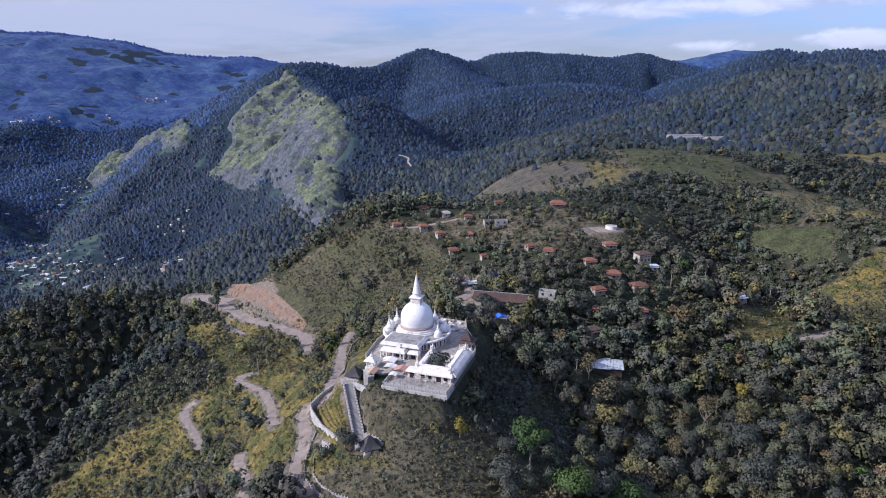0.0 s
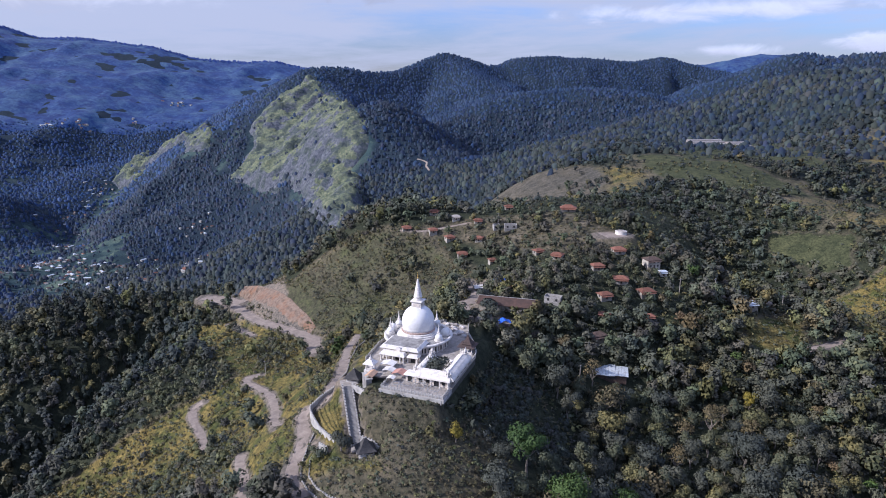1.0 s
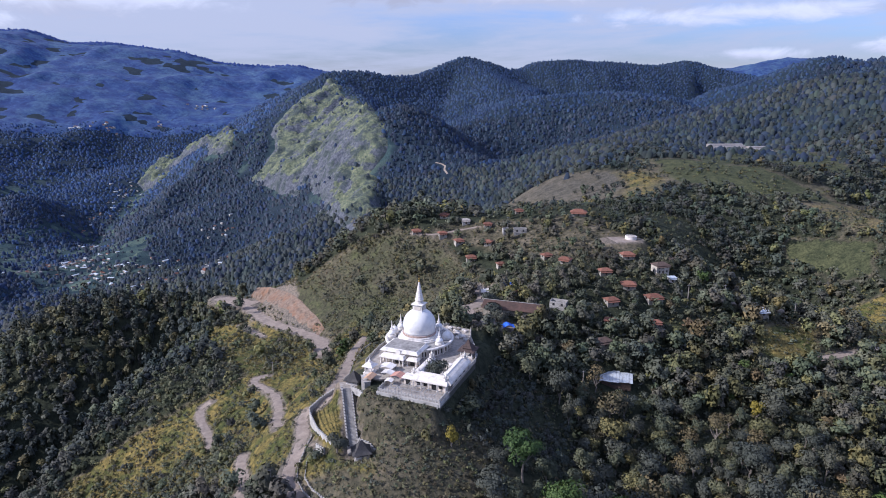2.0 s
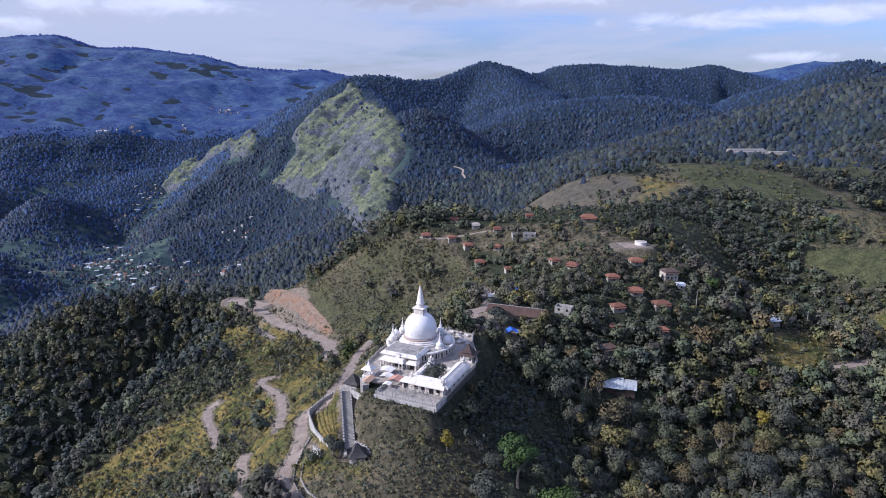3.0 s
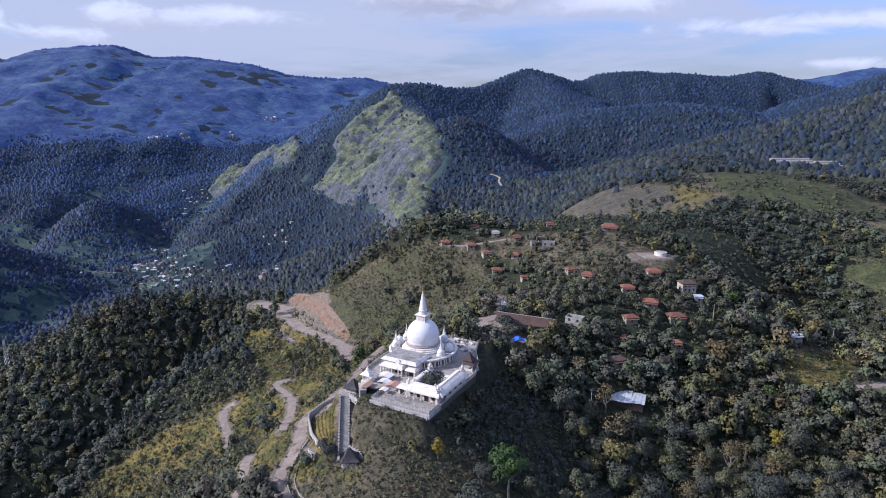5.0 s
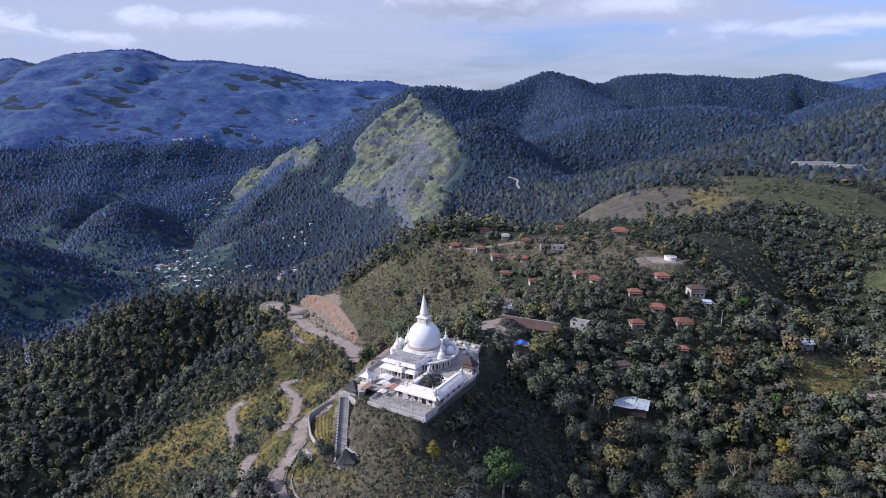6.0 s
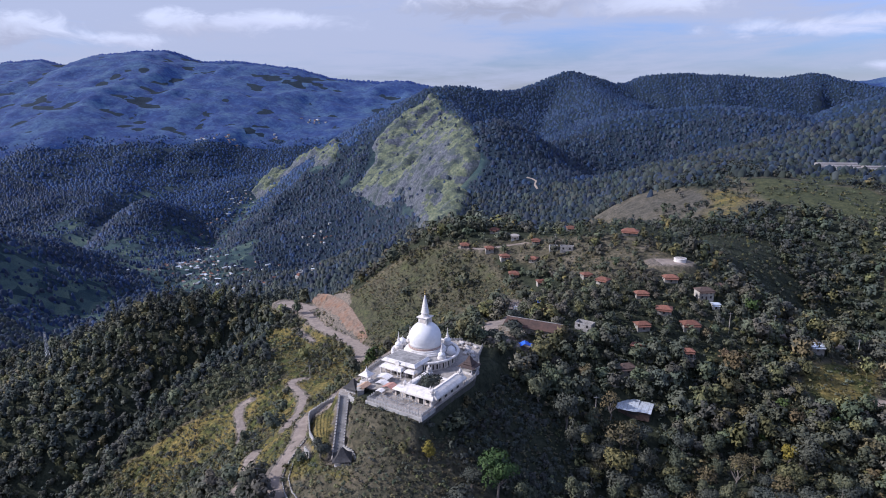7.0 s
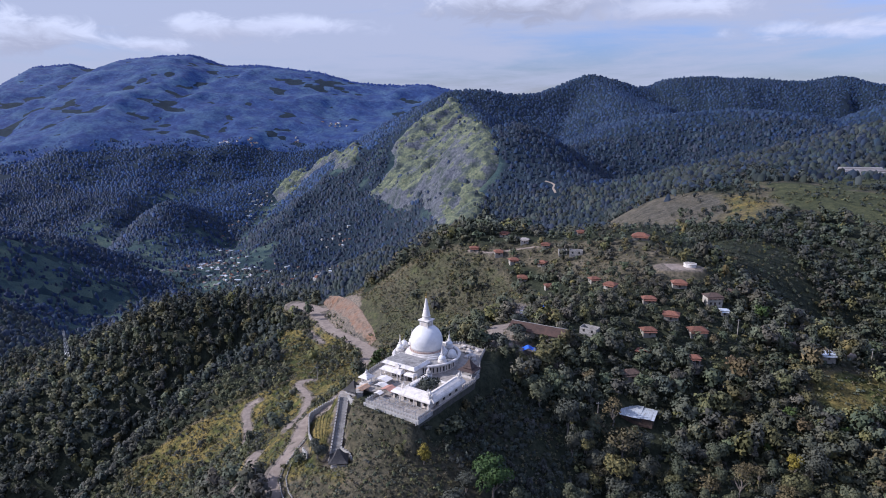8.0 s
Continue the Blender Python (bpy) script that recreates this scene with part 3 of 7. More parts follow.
COVER.append((1, 0.95, 6, [(-207, 270), (-179, 279), (-157, 287), (-136, 297), (-115, 313), (-193, 406), (-188, 426), (-141, 398), (-75, 341), (-64, 358), (-44, 320), (-39, 213), (-47, 205), (-34, 179), (-15, 171), (-11, 157)]))  # spur_grass
COVER.append((2, 0.52, 8, [(-135, 420), (-90, 424), (-32, 413), (-9, 396), (16, 359), (-1, 351), (-20, 315), (-45, 323), (-75, 341), (-105, 380)]))  # back_scrub
COVER.append((1, 0.24, 8, [(-135, 420), (-90, 424), (-32, 413), (-9, 396), (16, 359), (-1, 351), (-20, 315), (-45, 323), (-75, 341), (-105, 380)]))  # back_scrub_dry
COVER.append((1, 0.26, 3, [(-31, 203), (-16, 190), (-4, 187), (5, 188), (16, 196), (20, 188), (28, 175), (33, 163), (34, 140), (-45, 140), (-46, 166), (-36, 177), (-29, 183)]))  # south_scrub
COVER.append((1, 0.90, 2, [(-48, 207), (-38, 212), (-32, 200), (-45, 323), (-35, 304), (-27, 221), (-35, 224), (-28, 176), (-34, 182)]))  # terrace_grass
COVER.append((2, 0.92, 4, [(279, 553), (309, 531), (329, 503), (312, 476), (296, 485), (273, 533)]))  # field_a
COVER.append((1, 0.72, 3, [(305, 530), (327, 501), (314, 490), (297, 506)]))  # field_a_ripe
COVER.append((2, 0.7, 10, [(70, 1500), (110, 1520), (130, 1600), (90, 1610), (60, 1560)]))  # meadow
COVER.append((2, 0.6, 10, [(90, 1380), (125, 1400), (120, 1450), (85, 1440)]))  # meadow
COVER.append((1, 0.90, 8, [(288, 456), (303, 449), (342, 463), (220, 286), (203, 290)]))  # field_b
COVER.append((1, 0.80, 8, [(140, 290), (184, 315), (168, 277), (144, 267)]))  # field_c
COVER.append((3, 0.60, 12, [(40, 850), (60, 800), (106, 735), (144, 664), (176, 690), (182, 745), (166, 810), (120, 850), (70, 890)]))  # brown_hill
COVER.append((1, 0.55, 15, [(169, 787), (205, 760), (225, 690), (193, 646), (150, 655)]))  # brown_hill_side
COVER.append((2, 0.85, 15, [(207, 830), (282, 811), (353, 725), (363, 640), (302, 637), (227, 680)]))  # green_hill
COVER.append((1, 0.60, 20, [(251, 756), (351, 751), (359, 656), (300, 646), (263, 695)]))  # green_hill_dry
COVER.append((3, 0.62, 28, [(-574, 2415), (-652, 2359), (-690, 2192), (-723, 2119), (-671, 2024), (-700, 1933), (-722, 1903), (-565, 1739), (-461, 1679), (-379, 1502), (-281, 1224), (-223, 1112), (-187, 1208), (-244, 1373), (-275, 1512), (-236, 1568), (-284, 1704), (-437, 2177)]))  # rock_face
COVER.append((3, 0.62, 24, [(-1028, 2487), (-1048, 2352), (-956, 2139), (-854, 2083), (-880, 2240)]))  # face_patch
COVER.append((3, 0.70, 24, [(-1445, 2839), (-1417, 2485), (-1244, 2307), (-1300, 2520), (-1140, 2454), (-1096, 2469), (-1180, 2600), (-1378, 2640)]))  # flank_grass
COVER.append((0, 0.30, 6, [(-36, 411), (-9, 419), (44, 411), (79, 396), (112, 356), (96, 328), (68, 336), (6, 386)]))  # village
COVER.append((0, 0.90, 3, [(-4, 282), (5, 301), (14, 307), (5, 353), (20, 337), (18, 291), (31, 272), (27, 265), (12, 259)]))  # yard_soil
COVER.append((0, 0.95, 3, [(-416, 1002), (-359, 973), (-324, 956), (-104, 377), (-79, 342), (-73, 318), (-86, 343), (-114, 373), (-149, 400)]))  # cut_soil
COVER.append((2, 0.66, 30, [(-1370, 1600), (-1320, 1690), (-1180, 1760), (-960, 1690), (-820, 1400), (-860, 1250), (-1080, 1330), (-1250, 1420)]))  # valley_fields
COVER.append((2, 0.60, 24, [(-1440, 2480), (-1380, 2500), (-1240, 2080), (-1200, 1800), (-1270, 1800), (-1340, 2150)]))  # valley_fields_north
COVER.append((2, 0.62, 30, [(-1420, 1200), (-1200, 1170), (-1060, 1190), (-860, 1000), (-880, 850), (-1010, 820), (-1500, 950)]))  # tea_slope
COVER.append((2, 0.80, 15, [(270, 775), (330, 770), (430, 740), (500, 860), (500, 1030), (340, 1060), (280, 960)]))  # hilltop_fields
COVER.append((0, 0.7, 5, [(352, 1000), (362, 968), (460, 962), (462, 1010), (400, 1030)]))  # greenhouse_yard
COVER.append((1, 0.5, 20, [(588, 956), (636, 917), (660, 859), (592, 757), (500, 778)]))  # east_meadow
COVER.append((1, 0.46, 12, [(302, 600), (369, 652), (436, 660), (474, 625), (365, 478), (320, 524)]))  # east_slope
COVER.append((2, 0.5, 10, [(321, 695), (382, 702), (394, 675), (311, 620)]))  # hill_foot

# ---- the ground sheet ----
def mesh_object(name, verts, faces, material, smooth_shade=False, parent=None):
    """A mesh object out of arrays: verts n x 3, faces m x k."""
    me = bpy.data.meshes.new(name)
    verts, faces = np.asarray(verts, np.float32), np.asarray(faces, np.int32)
    k = faces.shape[1]
    me.vertices.add(len(verts))
    me.vertices.foreach_set("co", verts.ravel())
    me.loops.add(faces.size)
    me.loops.foreach_set("vertex_index", faces.ravel())
    me.polygons.add(len(faces))
    me.polygons.foreach_set("loop_start", np.arange(0, faces.size, k, dtype=np.int32))
    me.update(calc_edges=True)
    me.validate()
    me.polygons.foreach_set("use_smooth", np.full(len(me.polygons), smooth_shade))
    me.materials.append(material)
    ob = new(name, me)
    if parent:
        ob.parent = parent
    return ob


def stretched(lo, hi, dense_lo, dense_hi, step, grow):
    mid = list(np.arange(dense_lo, dense_hi + step / 2, step))
    left, right = [mid[0]], [mid[-1]]
    s = step
    while right[-1] < hi:
        s *= grow
        right.append(right[-1] + s)
    s = step
    while left[-1] > lo:
        s *= grow
        left.append(left[-1] - s)
    return np.array(left[:0:-1] + mid + right[1:])


def grid_faces(nx, ny):
    i = np.arange(nx * ny).reshape(ny, nx)
    return np.stack([i[:-1, :-1], i[:-1, 1:], i[1:, 1:], i[1:, :-1]], -1).reshape(-1, 4)


GX = stretched(-4700, 3600, -190, 190, 2.0, 1.036)
GY = stretched(-900, 4850, 120, 440, 2.0, 1.036)
gx, gy = np.meshgrid(GX, GY)
gz = height(gx, gy)


def ground_at(x, y):
    """Height of the ground sheet itself, between its corners."""
    x, y = np.asarray(x, float), np.asarray(y, float)
    i, j = np.clip(np.searchsorted(GX, x) - 1, 0, len(GX) - 2), np.clip(np.searchsorted(GY, y) - 1, 0, len(GY) - 2)
    u, v = (x - GX[i]) / (GX[i + 1] - GX[i]), (y - GY[j]) / (GY[j + 1] - GY[j])
    return (gz[j, i] * (1 - u) + gz[j, i + 1] * u) * (1 - v) + (gz[j + 1, i] * (1 - u) + gz[j + 1, i + 1] * u) * v


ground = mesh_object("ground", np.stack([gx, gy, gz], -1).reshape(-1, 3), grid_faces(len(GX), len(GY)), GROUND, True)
tagged(ground, "hilly ground of dry grass, scrub and bare soil", "ground", kind="structure")


def cover_weights(x, y):
    """Soil, dry grass, green field and rock on the ground, 0 to 1 each."""
    w = np.zeros((*np.shape(x), 4), np.float32)
    for channel, amount, reach, pts in COVER:
        w[..., channel] = np.maximum(w[..., channel], amount * near_edge(x, y, pts, reach))
    far = smooth(1050, 1500, np.hypot(x, y)) * (1 - smooth(2900, 3100, np.hypot(x, y))) * (1 - smooth(-700, -350, x))
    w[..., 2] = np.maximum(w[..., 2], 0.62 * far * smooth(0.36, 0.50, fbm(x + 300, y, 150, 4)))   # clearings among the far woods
    for width, shoulder, pts in ROADS:
        d, _ = polyline(x, y, pts)
        w[..., 0] = np.maximum(w[..., 0], 0.8 * (1 - smooth(width / 2, width / 2 + shoulder * 0.8, d)))
    return w


weights = cover_weights(gx, gy).astype(np.float32)
cover = ground.data.color_attributes.new("cover", "FLOAT_COLOR", "POINT")
cover.data.foreach_set("color", weights.ravel())
floor = np.zeros_like(weights)
floor[..., 0] = 1 - smooth(0.12, 0.4, weights.max(-1))          # under closed woodland: tree shade painted as a darker floor
floor[..., 1] = smooth(600, 1500, np.hypot(gx - 60, gy))        # how far haze blue is painted into the woodland floor
floor[..., 2] = smooth(950, 1300, np.hypot(gx - 60, gy))        # how far haze blue is painted into meadows and clearings across the valley
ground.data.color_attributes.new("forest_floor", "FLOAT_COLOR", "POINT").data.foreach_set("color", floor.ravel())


# ---- the ranges on the horizon, their haze painted in blue ----
def range_height(x, y):
    """The skin of the distant ranges."""
    dist = np.hypot(x, y)
    line = np.where(x > -900, 4150.0, 3420.0)
    return raw_height(x, y) + fbm(x, y, 260, 5, True) * 14 * smooth(3500, 4200, dist) + fbm(x, y, 110, 4, True) * 4 + 4 + 18 * smooth(-1300, -800, x) - 60 * (1 - smooth(line - 60, line + 60, dist))


def far_ranges():
    bx, by = np.meshgrid(np.arange(-4700, 3300, 26.0), np.arange(1700, 4860, 26.0))
    dist = np.hypot(bx, by)
    line = np.where(bx > -900, 4150.0, 3420.0)
    bz = range_height(bx, by)
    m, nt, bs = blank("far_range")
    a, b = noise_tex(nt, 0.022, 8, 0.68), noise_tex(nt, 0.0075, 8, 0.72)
    # haze painted into the woods' blue; a faint glow below lifts it
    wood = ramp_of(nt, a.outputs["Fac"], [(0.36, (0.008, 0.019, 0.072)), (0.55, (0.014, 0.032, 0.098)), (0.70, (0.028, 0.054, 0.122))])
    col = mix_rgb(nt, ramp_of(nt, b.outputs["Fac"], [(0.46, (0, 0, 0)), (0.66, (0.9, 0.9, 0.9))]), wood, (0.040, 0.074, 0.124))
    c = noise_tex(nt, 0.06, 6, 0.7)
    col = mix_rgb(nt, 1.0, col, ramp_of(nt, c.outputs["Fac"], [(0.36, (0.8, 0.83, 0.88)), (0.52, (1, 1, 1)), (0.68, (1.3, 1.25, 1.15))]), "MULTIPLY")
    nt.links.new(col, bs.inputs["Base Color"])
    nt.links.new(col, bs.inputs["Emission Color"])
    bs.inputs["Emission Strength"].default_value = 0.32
    bs.inputs["Roughness"].default_value = 1.0
    bump(nt, bs, a.outputs["Fac"], 0.5, 4.0)
    ny, nx = bx.shape
    faces = grid_faces(nx, ny)
    ok = (dist.ravel()[faces] > (line.ravel()[faces] - 90)).any(1)
    used, flat = np.unique(faces[ok], return_inverse=True)
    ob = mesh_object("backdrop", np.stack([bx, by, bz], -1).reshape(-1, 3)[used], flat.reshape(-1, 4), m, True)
    tagged(ob, "distant mountain ranges, haze painted as blue colour and glow", "mountains", kind="structure")


far_ranges()


def rock_lift(x, y):
    """How far the ribs and ledges of the rock face stand out from the ground, and where it lies."""
    across, along = x * 0.84 - y * 0.55, x * 0.55 + y * 0.84
    ribs = np.abs(fbm(across, along * 0.4, 90, 5, True)) * 36 + np.abs(fbm(x, y, 34, 4, True)) * 15
    face = np.zeros(np.shape(x))
    for pts in ROCK_OUTLINES:
        face = np.maximum(face, near_edge(x, y, pts, 26))
    return (4 + ribs) * smooth(0.1, 0.9, face), face


def rock_face():
    """The steep grassy rock face of the mountain across the valley."""
    rx, ry = np.meshgrid(np.arange(-1480, -150, 9.0), np.arange(1060, 2880, 9.0))
    lift, face = rock_lift(rx, ry)
    rz = ground_at(rx, ry) + lift - 14 * (1 - smooth(0.0, 0.25, face))
    m, nt, bs = blank("grassy_rock")
    n1, n2 = noise_tex(nt, 0.02, 7, 0.65), noise_tex(nt, 0.13, 6, 0.7)
    grass = ramp_of(nt, n2.outputs["Fac"], [(0.30, (0.050, 0.072, 0.054)), (0.5, (0.130, 0.150, 0.090)), (0.70, (0.250, 0.250, 0.145))])
    stone = ramp_of(nt, n2.outputs["Fac"], [(0.35, (0.034, 0.042, 0.062)), (0.65, (0.150, 0.158, 0.180))])
    scrub = ramp_of(nt, n2.outputs["Fac"], [(0.35, (0.026, 0.040, 0.046)), (0.65, (0.070, 0.086, 0.074))])
    geo = nt.nodes.new("ShaderNodeNewGeometry")
    tilt = nt.nodes.new("ShaderNodeSeparateXYZ")
    nt.links.new(geo.outputs["Normal"], tilt.inputs[0])
    add = nt.nodes.new("ShaderNodeMath")
    add.operation = "ADD"
    nt.links.new(tilt.outputs["Z"], add.inputs[0])
    nt.links.new(n1.outputs["Fac"], add.inputs[1])
    steep = nt.nodes.new("ShaderNodeMapRange")
    steep.inputs["From Min"].default_value, steep.inputs["From Max"].default_value = 1.20, 1.28
    nt.links.new(add.outputs[0], steep.inputs["Value"])
    col = mix_rgb(nt, steep.outputs[0], stone, grass)
    n3 = noise_tex(nt, 0.030, 6, 0.7)
    col = mix_rgb(nt, ramp_of(nt, n3.outputs["Fac"], [(0.47, (0, 0, 0)), (0.58, (0.9, 0.9, 0.9))]), col, scrub)
    nt.links.new(col, bs.inputs["Base Color"])
    bs.inputs["Roughness"].default_value = 0.95
    bump(nt, bs, n2.outputs["Fac"], 1.0, 6.0)
    ny, nx = rx.shape
    faces = grid_faces(nx, ny)
    ok = (face.ravel()[faces] > 0.0).any(1)
    used, flat = np.unique(faces[ok], return_inverse=True)
    ob = mesh_object("rock_face", np.stack([rx, ry, rz], -1).reshape(-1, 3)[used], flat.reshape(-1, 4), m, True)
    tagged(ob, "steep rock face with pale green grass ledges", "cliff", kind="structure")


ROCK_OUTLINES = [pts for c, a, r, pts in COVER if c == 3 and a > 0.61]
rock_face()

# plots kept free of trees: centre, half sizes, turn
PLOTS = [(-36.0, 222.0, 9.0, 26.0, 0), (-28.0, 204.0, 9.0, 8.0, 0), (-6.0, 226.8, 20.5, 29.5, -18.5), (-8.9, 193.0, 12.3, 4.6, -18.5), (-31.5, 193.0, 2.6, 16.0, 13.6), (-33.0, 210.5, 3.5, 3.5, 0), (-24.0, 179.0, 4.5, 4.0, 0)]

# ---- building helpers ----
def part(name, bm, material, parent, label="", shade=False):
    """Links a bmesh as one mesh object under a thing or a part."""
    me = bpy.data.meshes.new(name)
    bmesh.ops.recalc_face_normals(bm, faces=bm.faces)
    if shade:
        for f in bm.faces:
            f.smooth = True
    bm.to_mesh(me)
    bm.free()
    me.materials.append(material)
    ob = new(name, me)
    ob.parent = parent
    return tagged(ob, label) if label else ob


def again(ob, m, parent=None):
    """The same piece once more, on the same mesh."""
    o = new(ob.name.split(".")[0], ob.data)
    o.parent = parent or ob.parent
    o.matrix_basis = m
    for key in ("label",):
        if key in ob:
            o[key] = ob[key]
    return o


def thing(name, label, category, m, group="", kind=""):
    ob = new(name)
    ob.empty_display_size = 0.2
    ob.matrix_world = m
    return tagged(ob, label, category, group, kind)


def lone(name, bm, material, m, label, category, group="", kind="", shade=False):
    """A thing that is one mesh."""
    ob = part(name, bm, material, None, "", shade)
    ob.matrix_world = m
    return tagged(ob, label, category, group, kind)


def box(x0, x1, y0, y1, z0, z1, bm=None, bevel=0.0, taper=0.0):
    own = bmesh.new()
    bmesh.ops.create_cube(own, size=1)
    for v in own.verts:
        k = 1 - taper if v.co.z > 0 else 1
        v.co = ((x0 + x1) / 2 + v.co.x * (x1 - x0) * k, (y0 + y1) / 2 + v.co.y * (y1 - y0) * k, z0 if v.co.z < 0 else z1)
    if bevel:
        bmesh.ops.bevel(own, geom=own.edges[:], offset=bevel, segments=1, affect="EDGES", clamp_overlap=True)
    return join(bm, own)


def join(bm, own):
    if bm is None:
        return own
    lookup = [bm.verts.new(v.co) for v in own.verts]
    own.verts.index_update()
    for f in own.faces:
        bm.faces.new([lookup[v.index] for v in f.verts])
    own.free()
    return bm


def lathe(profile, seg=32, bm=None, at=(0, 0, 0), turn=0.0):
    """A body of revolution out of (radius, height), closed at both ends."""
    own = bmesh.new()
    rings = []
    for r, z in profile:
        rings.append([own.verts.new((at[0] + r * math.cos(turn + 2 * math.pi * k / seg), at[1] + r * math.sin(turn + 2 * math.pi * k / seg), at[2] + z)) for k in range(seg)])
    for a, b in zip(rings[:-1], rings[1:]):
        for k in range(seg):
            own.faces.new((a[k], a[(k + 1) % seg], b[(k + 1) % seg], b[k]))
    own.faces.new(rings[0][::-1])
    own.faces.new(rings[-1])
    return join(bm, own)


def stacked(levels, bm=None):
    """A body out of rectangles (x0, x1, y0, y1, z), one above the other: roofs, plinths, cornices."""
    own = bmesh.new()
    rings = [[own.verts.new(c) for c in ((x0, y0, z), (x1, y0, z), (x1, y1, z), (x0, y1, z))] for x0, x1, y0, y1, z in levels]
    for a, b in zip(rings[:-1], rings[1:]):
        for k in range(4):
            own.faces.new((a[k], a[(k + 1) % 4], b[(k + 1) % 4], b[k]))
    own.faces.new(rings[0][::-1])
    own.faces.new(rings[-1])
    return join(bm, own)


def beam(a, b, w, bm=None, h=None):
    """A straight bar from a to b."""
    a, b = Vector(a), Vector(b)
    d = b - a
    own = bmesh.new()
    bmesh.ops.create_cube(own, size=1)
    m = Matrix.Translation((a + b) / 2) @ d.to_track_quat("Z", "Y").to_matrix().to_4x4() @ Matrix.Diagonal((w, h or w, d.length, 1))
    bmesh.ops.transform(own, matrix=m, verts=own.verts)
    return join(bm, own)


def half_round(r, z0, z1, n=10):
    return [(r * math.sin(math.pi / 2 * (1 - k / n)) + 0.001, z0 + (z1 - z0) * math.sin(math.pi / 2 * k / n)) for k in range(n + 1)]


# ---- the stupa and its hall ----
FLOOR = -15.6
SITE = pose(-10.4, 232.5, 0, 0, 0, -18.5)


def site(u, v, z=0.0, turn=0.0):
    return SITE @ pose(u, v, z, 0, 0, turn)


def stupa():
    t = thing("stupa", "white domed stupa with ringed spire and gilded pinnacle above a hall", "stupa", site(0, 0))
    part("hall_wall", lathe([(12.3, FLOOR - 3), (12.3, -12.6)], 64), CREAM, t, "cream plastered round wall")
    window = None
    for k in range(28):
        a = 2 * math.pi * (k + 0.5) / 28
        m = pose(12.3 * math.cos(a), 12.3 * math.sin(a), 0, 0, 0, math.degrees(a))
        if window is None:
            window = part("window", box(-0.12, 0.08, -0.82, 0.82, FLOOR + 0.5, -13.25), BLACK, t, "black panel for a shaded window opening")
            window.matrix_basis = m
            pilaster = part("pilaster", box(-0.1, 0.42, -0.24, 0.24, FLOOR - 0.4, -12.6, bevel=0.05), WHITE, t)
            pilaster.matrix_basis = pose(0, 0, 0, 0, 0, 360 / 28) @ m
        else:
            again(window, m)
            again(pilaster, pose(0, 0, 0, 0, 0, 360 / 28) @ m)
    part("hall_roof", lathe([(12.4, -12.6), (13.3, -12.55), (13.75, -12.3), (13.8, -11.85), (13.55, -11.6), (12.9, -11.62), (12.6, -11.9), (8.0, -11.75)], 72), WHITE, t, "white rounded roof edge")
    part("roof_deck", lathe([(12.55, -11.95), (12.55, -11.84), (7.5, -11.62)], 64), CONCRETE, t, "weathered grey roof deck")
    part("lower_ring", lathe([(8.5, -11.8), (8.5, -11.2), (8.3, -11.0), (8.0, -10.95), (8.0, -10.6), (7.6, -10.45), (6.5, -10.4)], 64), WHITE, t)
    part("upper_ring", lathe([(7.35, -10.45), (7.35, -10.0), (7.1, -9.85), (6.2, -9.8)], 64), WHITE, t)
    part("band", lathe([(6.75, -9.85), (6.78, -9.5), (6.74, -9.2), (6.3, -9.1)], 64), surface("weathered_pink_band", (0.26, 0.19, 0.16), (0.46, 0.36, 0.31), 3.0, 0.75, stain=(0.18, 0.12, 0.095), stain_scale=1.2, relief=0.6), t, "weathered pinkish-brown moulded band")
    prof = [(6.42, -9.2)] + [(6.5 * math.sin(a), -6.3 + 6.55 * math.cos(a)) for a in [math.radians(d) for d in range(108, 2, -6)]] + [(0.05, 0.25)]
    part("dome", lathe(prof, 72), DOME_WHITE, t, "smooth white painted dome", True)
    part("harmika", stacked([(-2.15, 2.15, -2.15, 2.15, -1.6), (-2.15, 2.15, -2.15, 2.15, -0.35), (-1.95, 1.95, -1.95, 1.95, -0.2), (-1.95, 1.95, -1.95, 1.95, 1.75),
                             (-2.3, 2.3, -2.3, 2.3, 1.95), (-2.5, 2.5, -2.5, 2.5, 2.2), (-2.5, 2.5, -2.5, 2.5, 2.4), (-2.1, 2.1, -2.1, 2.1, 2.55)]), WHITE, t, "square white box with cornice")
    for k in range(4):
        for y in (-1.3, 0.15):
            part("panel", box(1.93, 2.03, y, y + 1.15, 0.15, 1.4), CREAM, t).matrix_basis = pose(0, 0, 0, 0, 0, 90 * k)
    part("spire_drum", lathe([(1.75, 2.5), (1.75, 2.9), (1.5, 3.0), (1.5, 3.7), (1.72, 3.85), (1.75, 4.1), (1.5, 4.25)], 32), WHITE, t)
    cone = [(1.62, 4.2)]
    for k in range(9):
        z, r = 4.2 + 0.72 * k, 1.52 - 0.135 * k
        cone += [(r, z), (r + 0.02, z + 0.34), (r - 0.045, z + 0.5), (r - 0.06, z + 0.72)]
    part("spire", lathe(cone + [(0.26, 11.0), (0.2, 11.3)], 32), WHITE, t, "tapering ringed white spire", True)
    part("pinnacle", lathe([(0.2, 11.2), (0.32, 11.5), (0.3, 11.75), (0.14, 11.95), (0.12, 12.3), (0.24, 12.5), (0.2, 12.75), (0.08, 12.95), (0.07, 13.6), (0.11, 13.75), (0.02, 14.1)], 16), GOLD, t, "gilded pinnacle", True)
    return t


stupa()


